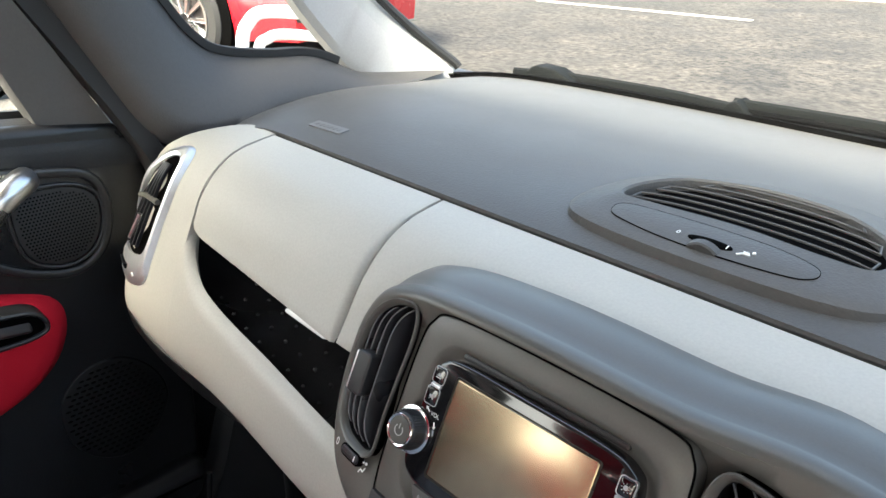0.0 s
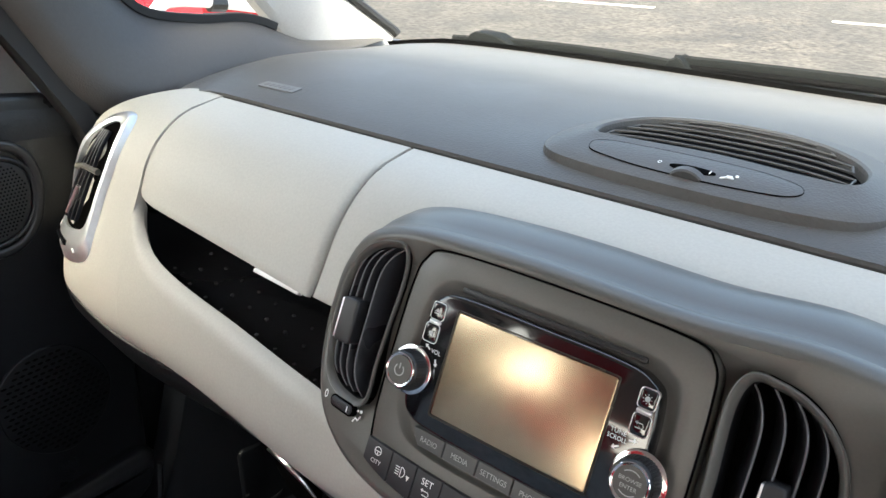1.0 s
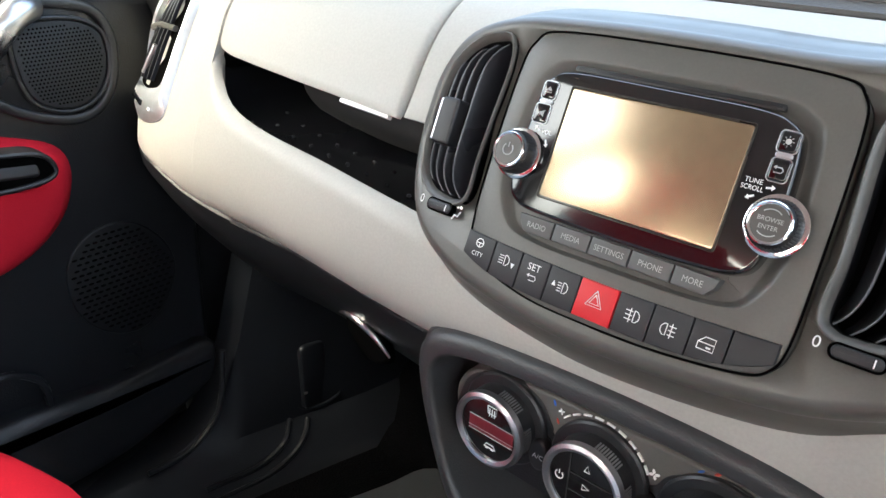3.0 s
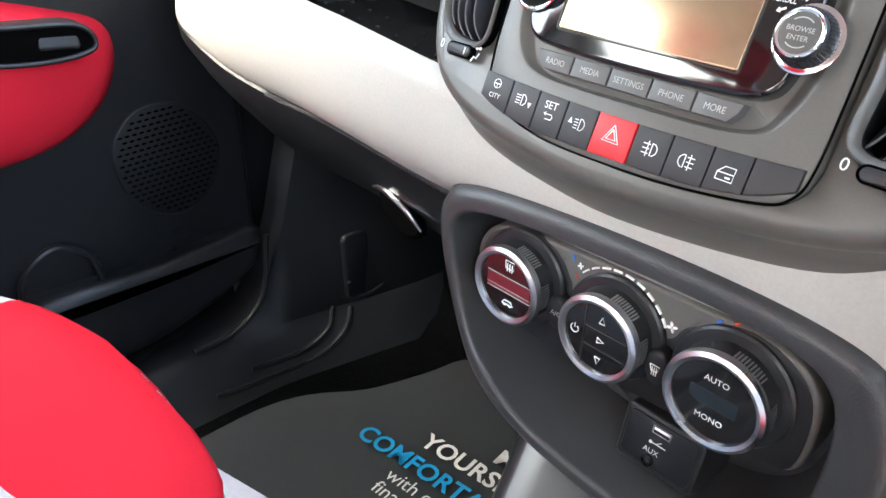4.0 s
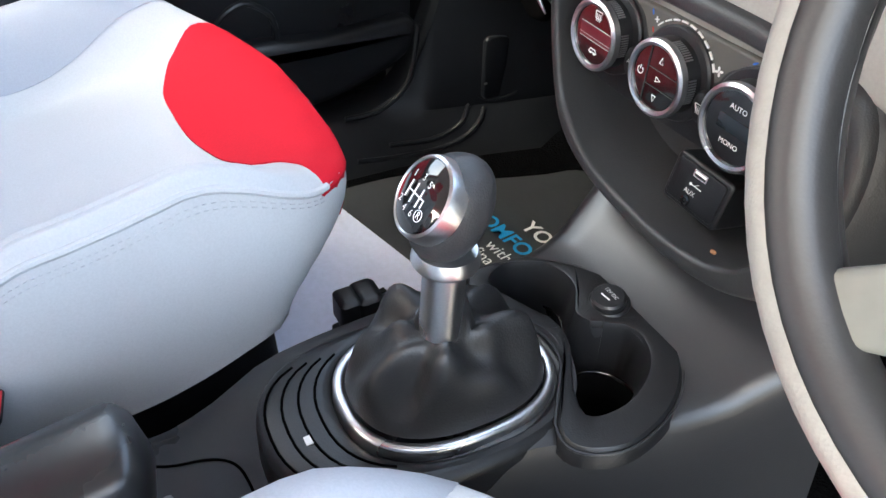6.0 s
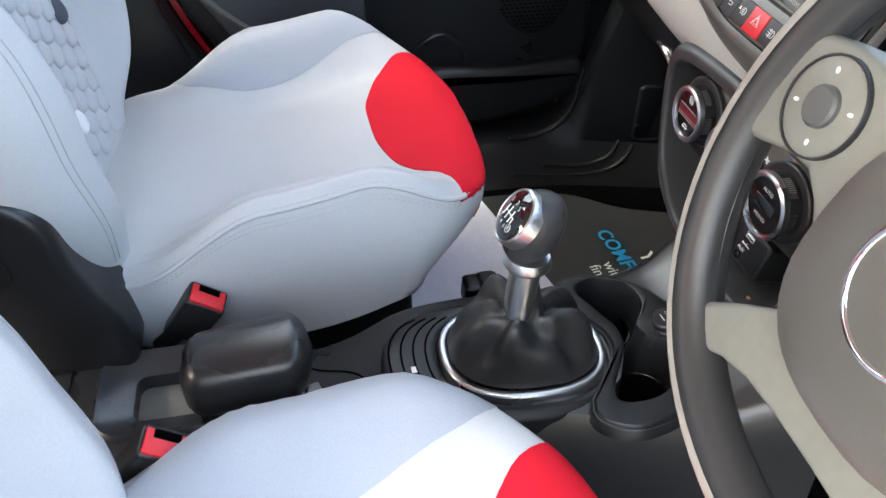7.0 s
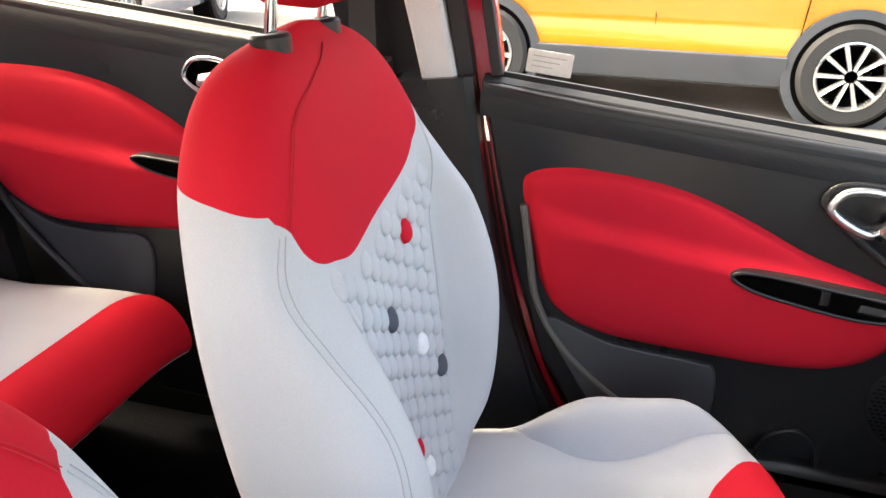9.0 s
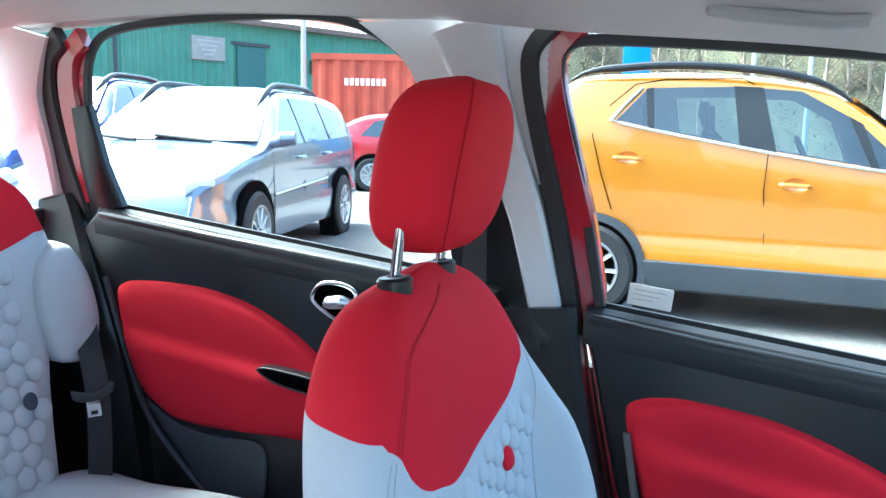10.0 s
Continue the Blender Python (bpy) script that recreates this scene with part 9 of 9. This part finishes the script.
link_mesh("hoop", *tube([tuple(p) for p in spline([(-3.0, 1.50, GROUND), (-3.0, 1.52, 0.62), (-3.0, 1.57, 0.74), (-3.0, 1.66, 0.775), (-3.0, 1.9, 0.745), (-3.0, 2.12, 0.705)], 6, closed=False)], 0.030, 12), RAILP, rail)
link_mesh("low_rail", *tube([tuple(p) for p in spline([(-3.0, 1.58, GROUND), (-3.0, 1.60, 0.58), (-3.0, 1.66, 0.655), (-3.0, 1.78, 0.66), (-3.0, 2.12, 0.60)], 6, closed=False)], 0.026, 12), RAILP, rail)
link_mesh("clamp", *tube([(-3.0, 1.84, 0.745), (-3.0, 1.92, 0.735)], 0.038, 10), BLACK, rail)

# shed, container, fence
shed = thing("green_shed", "long green corrugated steel shed with a door and a sign", "building", (-20, -16, GROUND))
GREEN = mat("green_cladding", (0.085, 0.235, 0.165), 0.6, var=0.12, scale=1.5)
sa, sb = np.array((-13.5, -22.0)), np.array((-30.0, -14.0))
dirn = (sb - sa) / np.linalg.norm(sb - sa)
wallp = Plane((sa[0], sa[1], GROUND), (-dirn[0], -dirn[1], 0), (0, 0, 1))
if wallp.n[0] < 0:
    wallp = Plane((sa[0], sa[1], GROUND), (dirn[0], dirn[1], 0), (0, 0, 1))
L = float(np.linalg.norm(sb - sa))
sgn = 1 if np.dot(wallp.u[:2], dirn) > 0 else -1
prof = []
for i in range(int(L / 0.25) * 4 + 1):
    u = i * 0.0625
    d = 0.05 if (i % 4) in (1, 2) else 0.0
    prof.append([wallp(sgn * u, z, d) for z in (0.0, 2.2, 4.9)])
link_mesh("wall", *sheet(prof), GREEN, shed, "green corrugated cladding", smooth=False)
link_mesh("roof", *loft([[wallp(sgn * u, 4.85, -0.1), wallp(sgn * u, 4.85, 0.35), wallp(sgn * u, 5.02, 0.35), wallp(sgn * u, 6.4, -7.0), wallp(sgn * u, 4.7, -14.0)] for u in (-1.0, L + 1)]), mat("brown_roof", (0.16, 0.11, 0.09), 0.8, var=0.2), shed, "brown sheet roof", smooth=False)
for u, v, w, h, m, nm in ((8.7, 3.93, 1.2, 0.8, MARK, "sign"), (10.3, 2.05, 1.1, 4.1, mat("dark_green_door", (0.03, 0.11, 0.10), 0.6), "door"), (13.2, 3.6, 0.9, 0.5, mat("brown_sign", (0.08, 0.06, 0.03), 0.7), "sign"), (10.3, 4.2, 1.5, 0.12, CLAD, "door_hood")):
    link_mesh(nm, *slab(wallp, rounded(sgn * u - w / 2, v - h / 2, sgn * u + w / 2, v + h / 2, 0.02), 0.0, 0.12, 0.02), m, shed)
for k in range(4):
    link_mesh("sign_bar", *slab(wallp, rounded(sgn * 8.7 - 0.42 + 0.08 * k, 4.15 - 0.15 * k, sgn * 8.7 + 0.42 - 0.08 * k, 4.20 - 0.15 * k, 0.01), 0.1, 0.13, 0.005), GREYPRINT, shed)
link_mesh("downpipe", *tube([wallp(sgn * 5.6, 0, 0.1), wallp(sgn * 5.6, 4.2, 0.1)], 0.06, 8), CLAD, shed)
box = thing("shipping_container", "rust-red ribbed shipping container in the yard", "container", (-16, -9.5, GROUND))
RUST = mat("rust_red_paint", (0.42, 0.07, 0.035), 0.7, var=0.2, scale=2)
cpn = Plane((-16.0, -10.7, GROUND), (-0.35, 0.94, 0), (0, 0, 1))
if cpn.n[0] < 0:
    cpn = Plane((-16.0, -10.7, GROUND), (0.35, -0.94, 0), (0, 0, 1))
cs2 = 1 if cpn.u[1] > 0 else -1
rows = [[cpn(cs2 * i * 0.09, z, 0.06 if (i // 2) % 2 else 0.0) for z in (0.1, 1.4, 3.0)] for i in range(28)]
link_mesh("ribbed_side", *sheet(rows), RUST, box, smooth=False)
link_mesh("shell", *loft([[cpn(cs2 * u, z, d) for z, d in ((0.05, 0.08), (0.2, 0.08), (0.2, -0.02), (2.95, -0.02), (2.95, 0.08), (3.1, 0.08), (3.1, -2.4), (0.05, -2.4))] for u in (-0.05, 2.45)]), RUST, box, smooth=False)
for k in range(8):
    link_mesh("print_bar", *slab(cpn, rounded(cs2 * 1.3 + 0.13 * k - 0.55, 2.35, cs2 * 1.3 + 0.13 * k - 0.46, 2.52, 0.01), 0.05, 0.075, 0.005), WHITE, box)
fence = thing("palisade_fence", "pale grey steel palisade fence", "fence", (-17, -7.4, GROUND))
for k in range(26):
    link_mesh("pale", *block(-17.4 + 0.02 * k, -9.3 + 0.15 * k, GROUND, -17.34 + 0.02 * k, -9.2 + 0.15 * k, 2.6, 0.01), mat("galvanised", (0.4, 0.45, 0.5), 0.5, 0.3) if k == 0 else bpy.data.materials["galvanised"], fence)
for z in (0.8, 2.3):
    link_mesh("rail", *tube([(-17.45, -9.35, z), (-16.9, -5.4, z)], 0.03, 6), bpy.data.materials["galvanised"], fence)
brick = thing("brick_building", "red brick building beyond the yard", "building", (-34, -19, GROUND))
link_mesh("wall", *block(-42, -22, GROUND, -33, -13.2, 7.2, 0.05), mat("red_brick", (0.42, 0.16, 0.10), 0.9, var=0.2, scale=3, grain=20, bump=0.5), brick)
for y, x in ((-11.0, -16.0), (-0.9, -24.0), (0.6, -24.0), (2.3, -22.0)):
    lp_ = thing("lamp_post", "slim grey street lamp post", "lamp post", (x, y, GROUND), "lamp posts")
    link_mesh("post", *tube([(x, y, GROUND), (x, y, 6.5)], [0.08, 0.05], 8), bpy.data.materials["galvanised"], lp_)
    link_mesh("lamp_head", *block(x - 0.1, y - 0.3, 6.45, x + 0.1, y + 0.3, 6.55, 0.03), CLAD, lp_)
sgnp = thing("blue_sign_totem", "tall blue sign totem with white script", "sign", (-26, -4.6, GROUND))
link_mesh("board", *block(-26.1, -5.0, GROUND, -26, -4.1, 5.6, 0.02), mat("sign_blue", (0.02, 0.2, 0.5), 0.5), sgnp)
link_mesh("script_bar", *block(-25.99, -4.65, 4.4, -25.97, -4.45, 5.2, 0.005), WHITE, sgnp)

# bare winter wood on a bank
bank = tagged(link_mesh("bank", *sheet([[(-34 - 3 * t + 1.2 * math.sin(y * 0.4), y, GROUND + 3.4 * t**1.3) for t in grid_lin(0, 1.6, 8)] for y in grid_lin(-12, 40, 52)]), mat("bank_scrub", (0.075, 0.072, 0.042), 0.95, var=0.4, scale=1.2, grain=12, bump=1.0, fine=0.4)), "scrubby brown-green bank", "bank", kind="structure")
BARK = mat("pale_bark", (0.22, 0.18, 0.14), 0.9, var=0.3, scale=5)
TWIG = mat("brown_twigs", (0.17, 0.13, 0.09), 0.9, var=0.35, scale=3)
BUSH = mat("scrub_leaves", (0.06, 0.072, 0.035), 0.9, var=0.5, scale=3)
rnd = random.Random(4)
for k in range(34):
    y = -10 + 1.15 * k + rnd.uniform(-0.4, 0.4)
    x = -36.5 + rnd.uniform(-2.5, 1.0)
    z0 = GROUND + 1.2
    h = rnd.uniform(5.5, 8.5)
    tree = thing("bare_tree", "bare winter tree with pale trunk and brown twigs", "tree", (x, y, z0), "wood on the bank")
    lean = rnd.uniform(-0.5, 0.5)
    link_mesh("trunk", *tube([(x, y, z0 - 0.5), (x, y + lean * 0.4, z0 + h * 0.5), (x, y + lean, z0 + h)], [0.11, 0.07, 0.02], 6), BARK, tree)
    tw = Bag()
    for q in range(26):
        t = rnd.uniform(0.15, 0.95)
        b0 = np.array((x, y + lean * t, z0 + h * t))
        ang = rnd.uniform(0, 6.28)
        ln = rnd.uniform(0.5, 1.6) * (1.1 - 0.5 * t)
        d = np.array((math.cos(ang), math.sin(ang), rnd.uniform(0.4, 1.2)))
        b1 = b0 + d * ln * 0.6
        tw.add(*tube([tuple(b0), tuple(b1), tuple(b1 + d * ln * 0.5 + np.array((0, rnd.uniform(-0.3, 0.3), 0)))], [0.03, 0.02, 0.008], 4))
        for w in range(5):
            e = b1 + np.array((rnd.uniform(-0.5, 0.5), rnd.uniform(-0.6, 0.6), rnd.uniform(0, 0.9)))
            tw.add(*tube([tuple(b1), tuple(e)], [0.014, 0.005], 3))
    tw.put("crown", TWIG, tree, "fine bare twigs", smooth=False)
sc = Bag()
for q in range(2600):
    y = rnd.uniform(-12, 38)
    t = rnd.uniform(0, 1.3)
    x = -33.6 - 3 * t
    z = GROUND + 3.4 * t**1.3 + rnd.uniform(0, 0.9)
    r = rnd.uniform(0.08, 0.22)
    n1 = np.array((rnd.uniform(-1, 1), rnd.uniform(-1, 1), rnd.uniform(-1, 1)))
    n2 = np.array((rnd.uniform(-1, 1), rnd.uniform(-1, 1), rnd.uniform(-1, 1)))
    p = np.array((x, y, z))
    sc.add([p, p + r * n1, p + r * n2], [(0, 1, 2)])
tagged(sc.put("scrub", BUSH, None, "", False), "tangled scrub and brambles on the bank", "bushes", kind="stuff")
